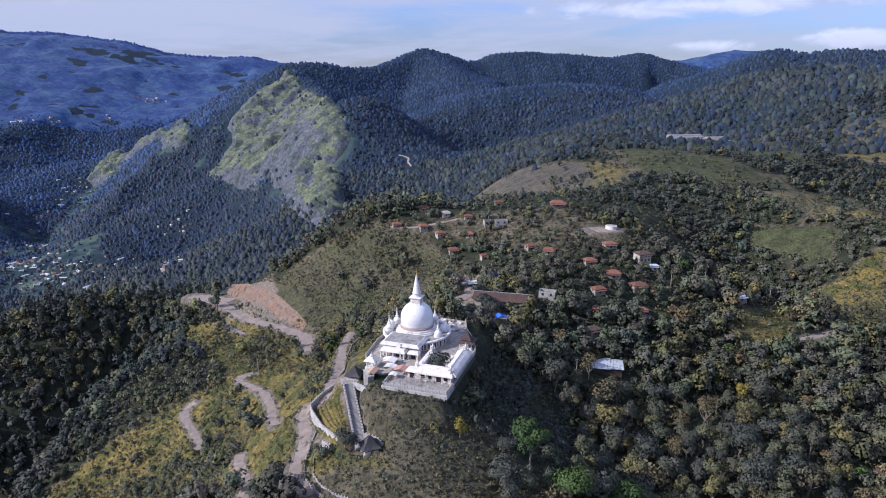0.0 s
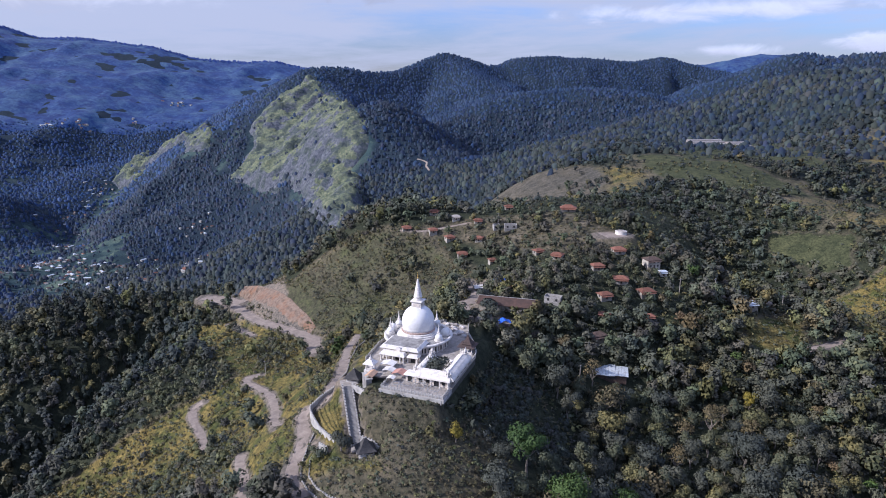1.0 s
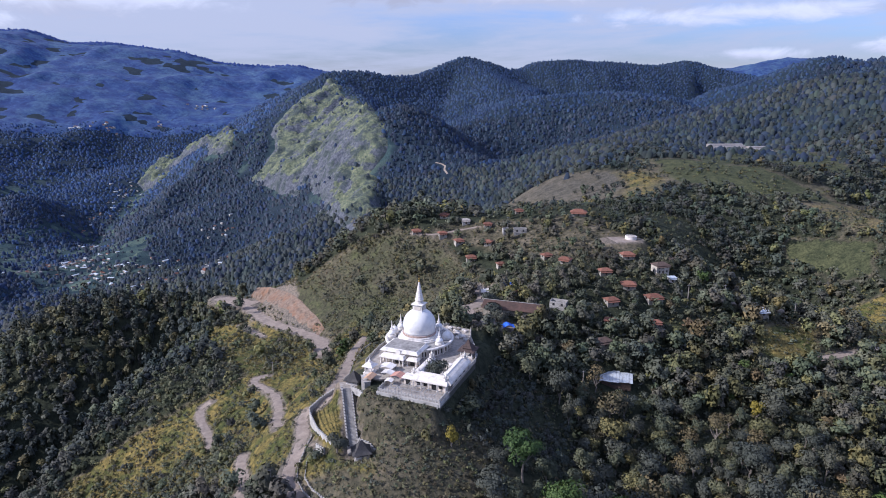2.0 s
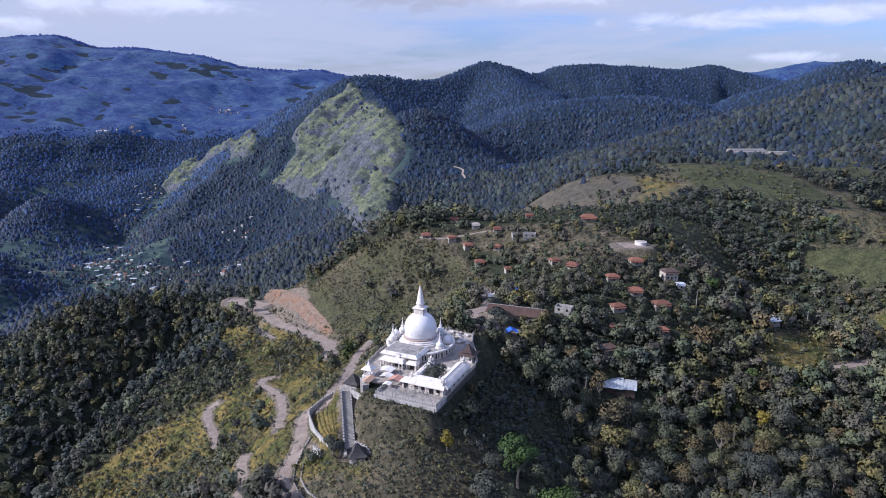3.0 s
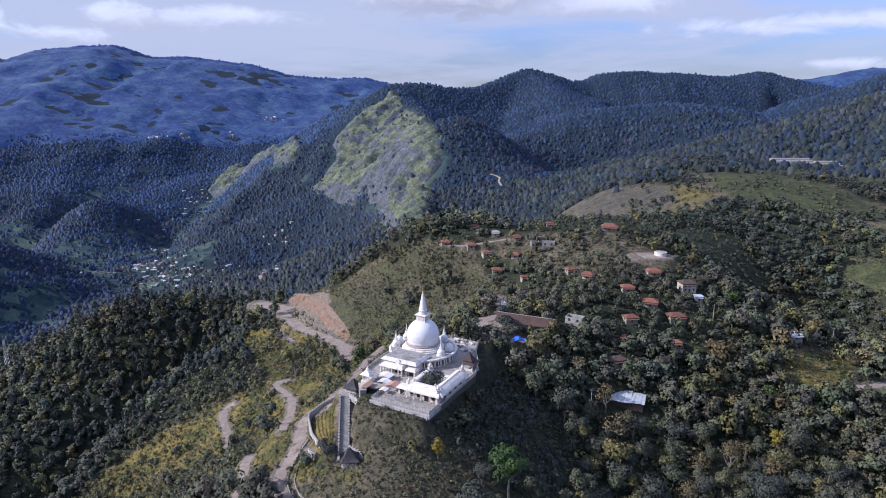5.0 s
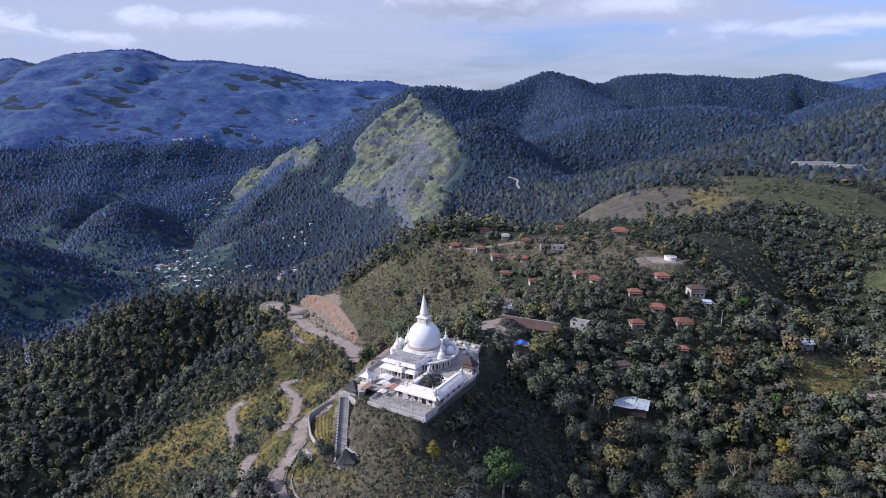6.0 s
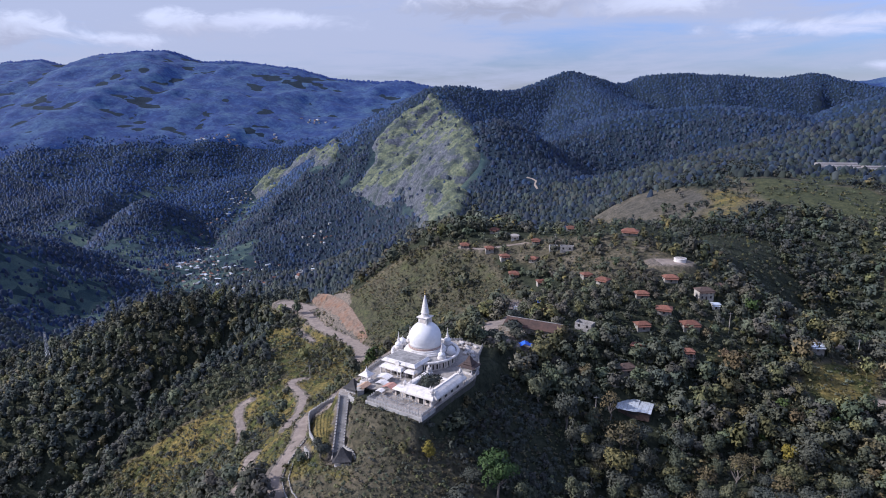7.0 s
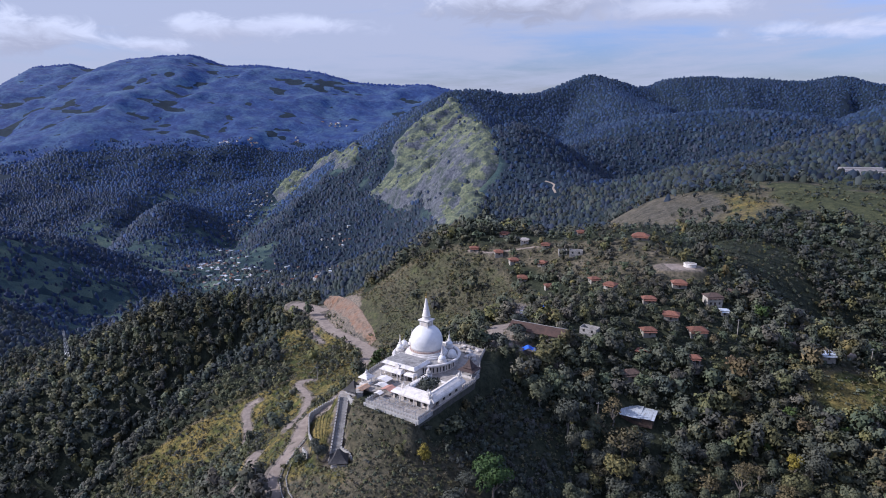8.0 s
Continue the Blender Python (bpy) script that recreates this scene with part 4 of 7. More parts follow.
def small_stupa(m, scale=1.0):
    t = thing("small_stupa", "small white stupa with pointed spire on the hall roof", "stupa", m, "small stupas round the dome")
    part("base", lathe([(1.75, 0), (1.75, 0.4), (1.6, 0.5), (1.6, 0.85), (1.4, 0.95), (1.2, 1.0)], 24), WHITE, t)
    part("dome", lathe([(1.3, 0.95), (1.45, 1.35)] + half_round(1.45, 1.4, 2.75, 7), 24), DOME_WHITE, t, "", True)
    part("harmika", stacked([(-0.5, 0.5, -0.5, 0.5, 2.6), (-0.5, 0.5, -0.5, 0.5, 3.1), (-0.62, 0.62, -0.62, 0.62, 3.2), (-0.62, 0.62, -0.62, 0.62, 3.35), (-0.4, 0.4, -0.4, 0.4, 3.45)]), WHITE, t)
    part("spire", lathe([(0.48, 3.4), (0.42, 3.6), (0.44, 3.75), (0.34, 4.1), (0.35, 4.2), (0.24, 4.8), (0.12, 5.8), (0.16, 5.95), (0.03, 6.9)], 16), WHITE, t, "", True)
    return t


first_small = small_stupa(site(10.3, -4.0, -11.75))
for u, v in ((-10.4, -3.9), (-10.4, 4.2), (4.0, 10.4)):
    copy_thing(first_small, site(u, v, -11.75))


def round_dome(u, v):
    t = thing("roof_dome", "low rounded white dome on the hall roof", "dome", site(u, v, -11.75), "roof domes")
    part("base", lathe([(1.9, 0), (1.9, 0.5), (1.7, 0.6), (1.5, 0.62)], 28), WHITE, t)
    part("dome", lathe([(1.65, 0.55)] + half_round(1.7, 0.9, 2.9, 8) , 28), DOME_WHITE, t, "", True)
    part("knob", lathe([(0.28, 2.8), (0.3, 3.0), (0.12, 3.2), (0.1, 3.5), (0.02, 3.9)], 12), WHITE, t, "", True)
    return t


d1 = round_dome(10.6, 2.6)
copy_thing(d1, site(-11.2, -0.2, -11.75))


def ornament(scale=1.0, bm=None, at=(0, 0, 0)):
    """A cluster of roof finials: a big flame between four small ones."""
    own = bmesh.new()
    for dx, dy, k in ((0, 0, 1.0), (-0.55, 0, 0.62), (0.55, 0, 0.62), (0, -0.5, 0.55), (0, 0.5, 0.55)):
        lathe([(0.34 * k, 0), (0.42 * k, 0.3 * k), (0.2 * k, 0.6 * k), (0.34 * k, 0.95 * k), (0.3 * k, 1.25 * k), (0.1 * k, 1.6 * k), (0.02, 2.1 * k)], 8, own, (dx, dy, 0))
    bmesh.ops.transform(own, matrix=Matrix.Translation(at) @ Matrix.Diagonal((scale, scale, scale, 1)), verts=own.verts)
    return join(bm, own)


def entrance_hall():
    t = thing("entrance_hall", "white two-tiered entrance hall with stained flat roof and columns", "temple hall", site(0, 0))
    part("wall", box(-6.6, 6.0, -16.6, -9.0, FLOOR - 2, -11.5), WHITE, t)
    part("front_wall", box(-3.9, 2.6, -18.6, -16.6, FLOOR - 1, -12.7), WHITE, t)
    part("roof_deck", box(-7.0, 6.3, -16.9, -8.2, -10.62, -10.42), CONCRETE, t, "dark stained flat concrete roof")
    # sloped white edge round the flat roof
    b = stacked([(-8.3, 7.6, -18.3, -8.0, -11.55), (-8.3, 7.6, -18.3, -8.0, -11.3), (-7.2, 6.5, -17.1, -8.0, -10.45), (-7.0, 6.3, -16.9, -8.05, -10.45), (-7.0, 6.3, -16.9, -8.05, -10.6)])
    part("roof_edge", b, WHITE, t, "sloped white roof edge")
    part("canopy", stacked([(-7.4, 2.9, -20.9, -17.5, -13.1), (-7.4, 2.9, -20.9, -17.5, -12.85), (-6.4, 2.2, -19.4, -17.5, -12.0), (-6.2, 2.0, -19.0, -17.5, -12.0)]), WHITE, t, "sloping white canopy")
    part("side_canopy", stacked([(3.2, 7.9, -19.7, -16.6, -13.4), (3.2, 7.9, -19.7, -16.6, -13.2), (3.8, 7.3, -18.6, -16.6, -12.5), (4.0, 7.0, -18.2, -16.6, -12.5)]), WHITE, t, "lower white side canopy")
    part("side_wall", box(3.7, 7.2, -18.4, -16.5, FLOOR - 1, -13.35), CREAM, t)
    part("doorway", box(-1.6, 0.9, -18.75, -18.4, FLOOR + 0.05, -13.3), BLACK, t, "black panel for a shaded open doorway")
    part("doorway", box(4.6, 6.3, -18.52, -18.2, FLOOR + 0.05, -13.6), BLACK, t, "black panel for a shaded open doorway")
    pane = part("window", box(-0.5, 0.5, -18.72, -18.4, FLOOR + 1.0, -13.5), BLACK, t, "dark window")
    pane.matrix_basis = pose(-2.9, 0, 0)
    again(pane, pose(1.8, 0, 0))
    col = part("column", lathe([(0.42, FLOOR - 0.2), (0.42, FLOOR + 0.3), (0.27, FLOOR + 0.4), (0.24, -13.7), (0.38, -13.5), (0.4, -13.1)], 14), WHITE, t)
    col.matrix_basis = pose(-6.8, -20.3, 0)
    for u, v in ((-4.4, -20.3), (-1.9, -20.3), (1.0, -20.3), (2.4, -20.3), (7.4, -19.2), (3.7, -19.2), (-6.8, -18.0), (7.4, -16.9)):
        again(col, pose(u, v, 0))
    arch = lathe([(1.0, -0.2), (1.0, 0.2)], 24)
    bmesh.ops.transform(arch, matrix=pose(-0.6, -18.2, -11.1, 90), verts=arch.verts)
    part("pediment", arch, WHITE, t, "round arched crest")
    part("crest", ornament(0.55, None, (2.5, -17.6, -11.9)), WHITE, t)
    part("crest", ornament(0.5, None, (-7.0, -17.4, -11.4)), WHITE, t)
    part("steps", stacked([(-3.2, 2.4, -22.6, -18.6, FLOOR), (-3.2, 2.4, -22.6, -18.6, FLOOR + 0.17), (-2.9, 2.1, -22.2, -18.6, FLOOR + 0.171), (-2.9, 2.1, -22.2, -18.6, FLOOR + 0.34)]), PAVING, t)


entrance_hall()


def vault_roof(x0, x1, y0, y1, z0, rise, along_x):
    """A white curved roof with upturned eaves."""
    steps = [(0.0, 0.0), (0.02, 0.22), (0.1, 0.42), (0.22, 0.66), (0.36, 0.86), (0.45, 1.0)]
    lv = [(x0, x1, y0, y1, z0 - 0.18)]
    for k, h in steps:
        if along_x:
            d = (y1 - y0) * k
            lv.append((x0 + d * 0.35, x1 - d * 0.35, y0 + d, y1 - d, z0 + rise * h))
        else:
            d = (x1 - x0) * k
            lv.append((x0 + d, x1 - d, y0 + d * 0.35, y1 - d * 0.35, z0 + rise * h))
    return stacked(lv)


def shrine_court():
    t = thing("shrine_court", "white shrine building round a planted courtyard, roofs with finials", "shrine", site(0, 0))
    part("front_wing", box(12.2, 24.6, -33.0, -28.2, FLOOR - 0.5, -12.9), CREAM, t, "cream plastered facade")
    part("east_wing", box(21.9, 25.6, -28.2, -13.6, FLOOR - 4.5, -12.9), CREAM, t)
    part("front_roof", vault_roof(12.2, 25.7, -34.1, -27.4, -12.8, 2.0, True), ROOF_CREAM, t, "white curved roof")
    part("east_roof", vault_roof(21.0, 26.7, -33.0, -12.7, -12.7, 1.9, False), ROOF_CREAM, t, "white curved roof")
    part("west_wall", stacked([(10.9, 13.2, -31.0, -15.2, FLOOR), (10.9, 13.2, -31.0, -15.2, -13.0), (10.6, 13.5, -31.2, -15.0, -12.7), (11.2, 12.9, -31.0, -15.2, -12.1), (11.6, 12.5, -30.8, -15.4, -12.0)]), WHITE, t, "white parapet wall with rounded coping")
    part("north_wall", stacked([(13.2, 22.0, -16.4, -15.4, FLOOR), (13.2, 22.0, -16.4, -15.4, -13.9), (13.2, 22.0, -16.7, -15.1, -13.7), (13.2, 22.0, -16.3, -15.5, -13.3)]), WHITE, t)
    part("doorway", box(19.6, 21.2, -33.16, -32.9, FLOOR + 0.05, -13.5), BLACK, t, "black panel for a shaded open doorway")
    pane = part("window", box(-0.6, 0.6, -0.14, 0.05, -14.7, -13.5), BLACK, t, "dark window")
    pane.matrix_basis = pose(14.6, -33.0, 0)
    again(pane, pose(17.2, -33.0, 0))
    again(pane, pose(23.0, -33.0, 0))
    for v in (-29.5, -25.5, -21.5, -17.5):
        again(pane, pose(25.6, v, 0, 0, 0, 90))
    col = part("column", lathe([(0.3, FLOOR), (0.3, FLOOR + 0.25), (0.19, FLOOR + 0.35), (0.17, -13.3), (0.28, -13.1), (0.3, -12.85)], 12), WHITE, t)
    col.matrix_basis = pose(13.0, -33.8, 0)
    for u in (16.0, 18.8, 22.0, 25.0):
        again(col, pose(u, -33.8, 0))
    for u, v, z, s in ((12.2, -15.8, -12.1, 1.45), (11.6, -30.2, -12.2, 1.3), (24.6, -32.2, -11.6, 1.5), (24.4, -13.6, -11.6, 1.6), (13.0, -28.6, -11.6, 0.7), (22.5, -30.4, -10.9, 0.75)):
        part("roof_finial", ornament(s, None, (u, v, z)), WHITE, t, "carved white roof finials")
    for k in range(9):
        part("roof_rib", box(12.8 + 1.45 * k, 12.95 + 1.45 * k, -33.6, -28.0, -12.62, -12.5), WHITE, t).matrix_basis = pose(0, 0, 0.06)
    part("ridge", box(14.6, 23.4, -30.9, -30.6, -10.85, -10.55, bevel=0.05), WHITE, t)
    part("ridge", box(23.7, 24.0, -31.0, -14.8, -10.85, -10.6, bevel=0.05), WHITE, t)
    part("gate_roof", stacked([(8.2, 13.4, -33.4, -29.6, -13.2), (8.2, 13.4, -33.4, -29.6, -13.0), (9.0, 12.6, -32.6, -30.4, -12.2), (9.3, 12.3, -32.2, -30.8, -12.2)]), WHITE, t)
    part("gate_wall", box(8.8, 12.1, -32.6, -30.2, FLOOR, -13.2), CREAM, t)
    part("gate_opening", box(9.6, 11.2, -32.72, -32.5, FLOOR + 0.05, -13.6), BLACK, t, "black panel for a shaded gate doorway")


shrine_court()


def tile_pavilion(m, size, wall_h, rise, label, group="", tiers=1, tile=None):
    """A small square pavilion under a steep, upswept tiled roof."""
    tile = tile or BROWN_TILE
    t = thing("pavilion", label, "pavilion", m, group)
    s = size / 2
    part("plinth", box(-s * 0.85, s * 0.85, -s * 0.85, s * 0.85, -1.2, 0.25, bevel=0.04), GREY_STONE, t)
    post = part("post", box(-0.16, 0.16, -0.16, 0.16, 0.2, wall_h + 0.1, bevel=0.03), WHITE, t)
    post.matrix_basis = pose(-s * 0.68, -s * 0.68, 0)
    for u, v in ((1, -1), (1, 1), (-1, 1)):
        again(post, pose(u * s * 0.68, v * s * 0.68, 0))
    side = part("low_wall", box(-s * 0.7, s * 0.7, -s * 0.76, -s * 0.64, 0.2, 0.95), WHITE, t)
    again(side, pose(0, 0, 0, 0, 0, 180))
    z = wall_h
    for k in range(tiers):
        w = s * (1.0 if k == 0 else 0.62)
        top = 0.12 if k == tiers - 1 else 0.5
        h = rise * (1 if tiers == 1 else (0.38 if k == 0 else 0.72))
        part("roof", stacked([(-w * 1.02, w * 1.02, -w * 1.02, w * 1.02, z - 0.1), (-w * 1.02, w * 1.02, -w * 1.02, w * 1.02, z + 0.05)] +
                             [(-w * q, w * q, -w * q, w * q, z + h * p) for q, p in ((0.78, 0.16), (0.56, 0.36), (0.36, 0.62), (top, 1.0))]), tile, t, "steep tiled roof")
        z += h * (0.62 if tiers > 1 else 1)
    part("finial", lathe([(0.14, 0), (0.2, 0.2), (0.06, 0.4), (0.02, 0.9)], 10, None, (0, 0, wall_h + rise * (1.05 if tiers > 1 else 1.0) - 0.1)), GREY_STONE, t)
    return t


tile_pavilion(site(21.6, -2.0, FLOOR), 6.6, 2.9, 4.1, "brown tiled two-tier pavilion at the terrace edge", "", 2,
              surface("rust_brown_tile", (0.040, 0.028, 0.026), (0.085, 0.060, 0.054), 1.5, 0.85, relief=0.6))

# ---- terrace, railings, stair and retaining walls ----
OUTLINE = [(2.6, -41.0), (25.9, -41.0), (25.9, -5.0), (22.5, 4.5), (17.0, 14.0), (13.5, 24.0), (3.0, 25.0), (-6.5, 19.0), (-13.2, 10.0), (-14.2, -8.0), (-12.6, -22.0), (-8.4, -29.5), (-6.6, -33.0), (-1.0, -33.0), (2.4, -31.0)]


def slab(points, z0, z1, bm=None):
    own = bmesh.new()
    lo = [own.verts.new((x, y, z0)) for x, y in points]
    hi = [own.verts.new((x, y, z1)) for x, y in points]
    own.faces.new(hi)
    own.faces.new(lo[::-1])
    n = len(points)
    for k in range(n):
        own.faces.new((lo[k], lo[(k + 1) % n], hi[(k + 1) % n], hi[k]))
    return join(bm, own)


terrace = lone("terrace", slab(OUTLINE, FLOOR - 0.5, FLOOR), PAVING, site(0, 0), "pale paved temple terrace on the hilltop", "terrace", kind="structure")
part("foundation", slab([(x * 0.985 + 0.1, y * 0.985) for x, y in OUTLINE], FLOOR - 4.2, FLOOR - 0.5), FOUNDATION, terrace, "footing darkened to match the shaded slope")
b = slab([(2.4, -41.25), (26.15, -41.25), (26.15, -33.0), (25.85, -33.0), (25.85, -40.9), (2.4, -40.9)], FLOOR - 1.5, FLOOR - 0.05)
part("retaining_wall", b, WEATHERED, terrace, "stained white retaining wall")
b = None
for u in np.arange(3.2, 26.0, 4.4):
    b = box(u - 0.2, u + 0.2, -41.4, -41.2, FLOOR - 2.0, FLOOR - 0.4, b)
part("buttress", b, WEATHERED, terrace)


def railing(name, pts, label, gap=1.25, high=0.95, m=None, material=None, finial=True, group=""):
    """Posts with pointed caps, a rail and panels between, along a line of (x, y, z)."""
    material = material or WEATHERED
    t = thing(name, label, "railing", m or SITE, group)
    post = None
    rails, panel = bmesh.new(), None
    for a, b in zip(pts[:-1], pts[1:]):
        a, b = Vector(a), Vector(b)
        n = max(1, round((b - a).length / gap))
        for k in range(n):
            p, q = a.lerp(b, k / n), a.lerp(b, (k + 1) / n)
            beam(p + Vector((0, 0, high)), q + Vector((0, 0, high)), 0.14, rails, 0.2)
            d = q - p
            pm = Matrix.Translation((p + q) / 2 + Vector((0, 0, high * 0.42))) @ pose(0, 0, 0, 0, 0, math.degrees(math.atan2(d.y, d.x))) @ Matrix.Diagonal((d.length, 0.08, high * 0.62, 1))
            if panel is None:
                panel = part("panel", box(-0.5, 0.5, -0.5, 0.5, -0.5, 0.5), material, t)
                panel.matrix_basis = pm
            else:
                again(panel, pm)
            place = pose(*p)
            if post is None:
                bm = box(-0.13, 0.13, -0.13, 0.13, -0.3, high + 0.12)
                if finial:
                    lathe([(0.15, 0), (0.2, 0.15), (0.1, 0.3), (0.02, 0.55)], 6, bm, (0, 0, high + 0.1))
                post = part("post", bm, material, t)
                post.matrix_basis = place
            else:
                again(post, place)
    part("rail", rails, material, t)
    return t


railing("railing", [(3.0, -40.8, FLOOR), (25.7, -40.8, FLOOR), (25.7, -33.4, FLOOR)], "white railing with pointed posts along the front terrace")
railing("railing", [(25.7, -12.5, FLOOR), (25.7, -5.0, FLOOR), (22.3, 4.4, FLOOR), (16.8, 13.9, FLOOR), (13.3, 23.8, FLOOR)], "white railing with pointed posts along the east edge")
railing("railing", [(-8.2, -29.4, FLOOR), (-12.3, -22.0, FLOOR), (-13.9, -8.0, FLOOR), (-12.9, 9.8, FLOOR), (-6.3, 18.6, FLOOR), (3.0, 24.7, FLOOR)], "weathered pale railing along the west edge")
railing("railing", [(3.0, -40.8, FLOOR), (2.8, -31.0, FLOOR)], "white railing beside the terrace steps")

# bastion: a tall wall at the terrace's south-west corner
bast = thing("bastion", "tall grey plastered wall with pale coping beside the stair", "wall", SITE)
part("wall", slab([(-8.4, -32.6), (-4.4, -37.2), (-2.7, -36.0), (-5.4, -32.0)], -22.5, -15.6), CONCRETE, bast, "weathered grey plaster")
part("coping", slab([(-8.6, -32.6), (-4.4, -37.45), (-2.45, -36.0), (-5.3, -31.8)], -15.6, -15.35), WEATHERED, bast)


def west_shrine():
    t = thing("kiosk", "small white open kiosk with domed tower roof", "shrine", site(-6.6, -29.2, FLOOR))
    part("plinth", box(-1.9, 1.9, -1.9, 1.9, -3.0, 0.5, bevel=0.05), WHITE, t)
    col = part("column", lathe([(0.26, 0.45), (0.26, 0.7), (0.17, 0.8), (0.16, 2.6), (0.26, 2.8)], 10), WHITE, t)
    col.matrix_basis = pose(-1.3, -1.3, 0)
    for u, v in ((1.3, -1.3), (1.3, 1.3), (-1.3, 1.3)):
        again(col, pose(u, v, 0))
    part("roof", stacked([(-2.2, 2.2, -2.2, 2.2, 2.7), (-2.2, 2.2, -2.2, 2.2, 2.9), (-1.6, 1.6, -1.6, 1.6, 3.35), (-1.0, 1.0, -1.0, 1.0, 3.6), (-0.9, 0.9, -0.9, 0.9, 4.0), (-0.6, 0.6, -0.6, 0.6, 4.15)]), WHITE, t, "stepped white roof")
    part("tower", lathe([(0.55, 4.1), (0.62, 4.4), (0.45, 4.75), (0.22, 5.0), (0.1, 5.6), (0.02, 6.2)], 16), WHITE, t, "", True)


west_shrine()


def sloped_sheet(name, label, u0, u1, v0, v1, z0, z1, material, legs=2.2, category="canopy", group=""):
    """A pitched cover on four poles."""
    t = thing(name, label, category, SITE, group)
    um = (u0 + u1) / 2
    own = bmesh.new()
    ring = [[own.verts.new((x, y, z)) for x, z in ((u0, z0), (um, z1), (u1, z0), (u1, z0 - 0.08), (um, z1 - 0.08), (u0, z0 - 0.08))] for y in (v0, v1)]
    for k in range(6):
        own.faces.new((ring[0][k], ring[0][(k + 1) % 6], ring[1][(k + 1) % 6], ring[1][k]))
    own.faces.new(ring[0])
    own.faces.new(ring[1][::-1])
    part("cover", own, material, t)
    pole = part("pole", box(-0.05, 0.05, -0.05, 0.05, FLOOR - 0.05, z0), METAL, t)
    pole.matrix_basis = pose(u0 + 0.15, v0 + 0.15, 0)
    for u, v in ((u1 - 0.15, v0 + 0.15), (u1 - 0.15, v1 - 0.15), (u0 + 0.15, v1 - 0.15)):
        again(pole, pose(u, v, 0))
    return t


sloped_sheet("canopy", "faded red sheet roof on steel poles", 3.6, 8.6, -33.6, -29.6, -13.4, -12.5, PALE_RED)
sloped_sheet("canopy", "white cloth awning on poles beside the red roof", 3.0, 5.8, -36.4, -33.8, -13.9, -13.5, WHITE)
sloped_sheet("canopy", "white cloth awning before the entrance hall", -3.8, 1.6, -27.6, -23.6, -13.6, -13.0, WHITE)
sloped_sheet("canopy", "white cloth awning beside the kiosk", -1.0, 3.2, -31.4, -28.2, -13.8, -13.3, WHITE)
sloped_sheet("canopy", "orange-brown tiled roof beside the bastion", -5.6, -2.4, -36.6, -31.6, -14.6, -13.8, surface("orange_tile", (0.36, 0.22, 0.13), (0.5, 0.33, 0.22), 1.5, 0.85, relief=0.6))


def pipe_frame(u, v, w, d, h):
    t = thing("pipe_frame", "bare pale steel pipe frame on the terrace", "frame", site(u, v, FLOOR), "pipe frames")
    leg = part("leg", box(-0.06, 0.06, -0.06, 0.06, 0, h), METAL, t)
    for x, y in ((w, 0), (w, d), (0, d)):
        again(leg, pose(x, y, 0))
    for a, b in (((0, 0, h), (w, 0, h)), ((0, d, h), (w, d, h)), ((0, 0, h), (0, d, h)), ((w, 0, h), (w, d, h))):
        part("bar", beam(a, b, 0.1), METAL, t)
    return t


for u, v, w, d, h in ((9.5, -38.6, 4.2, 3.0, 1.5), (14.6, -38.9, 3.6, 3.4, 1.6), (19.4, -38.8, 3.8, 3.2, 1.4), (6.0, -39.0, 2.6, 2.2, 1.3), (12.0, -35.4, 5.0, 1.2, 1.9)):
    pipe_frame(u, v, w, d, h)


def pale_rocks():
    """The heap of whitish boulders on the north-east of the terrace."""
    r = random.Random(5)
    for k in range(46):
        s = r.uniform(0.5, 1.35)
        bm = bmesh.new()
        bmesh.ops.create_icosphere(bm, subdivisions=1, radius=s)
        for v in bm.verts:
            v.co *= r.uniform(0.72, 1.2)
            v.co.z *= 0.75
        if k < 30:
            u, v = 13.5 + r.uniform(-3.5, 2.5) - k * 0.2, 12 + k * 0.36 + r.uniform(-1.2, 1.2)
        else:
            u, v = 5 + r.uniform(-5, 5), 19 + r.uniform(-3, 4)
        lone("boulder", bm, r.choice((WEATHERED, PAVING, CREAM)), site(u, v, FLOOR + s * 0.35, r.uniform(0, 360)), "whitish boulder in a heap on the terrace", "rock", "boulders")


pale_rocks()

# ---- the long stair, its pavilions, and the walls along the road ----
TOP, FOOT = Vector((-34.6, 205.6, -21.6)), Vector((-27.4, 181.6, -31.0))


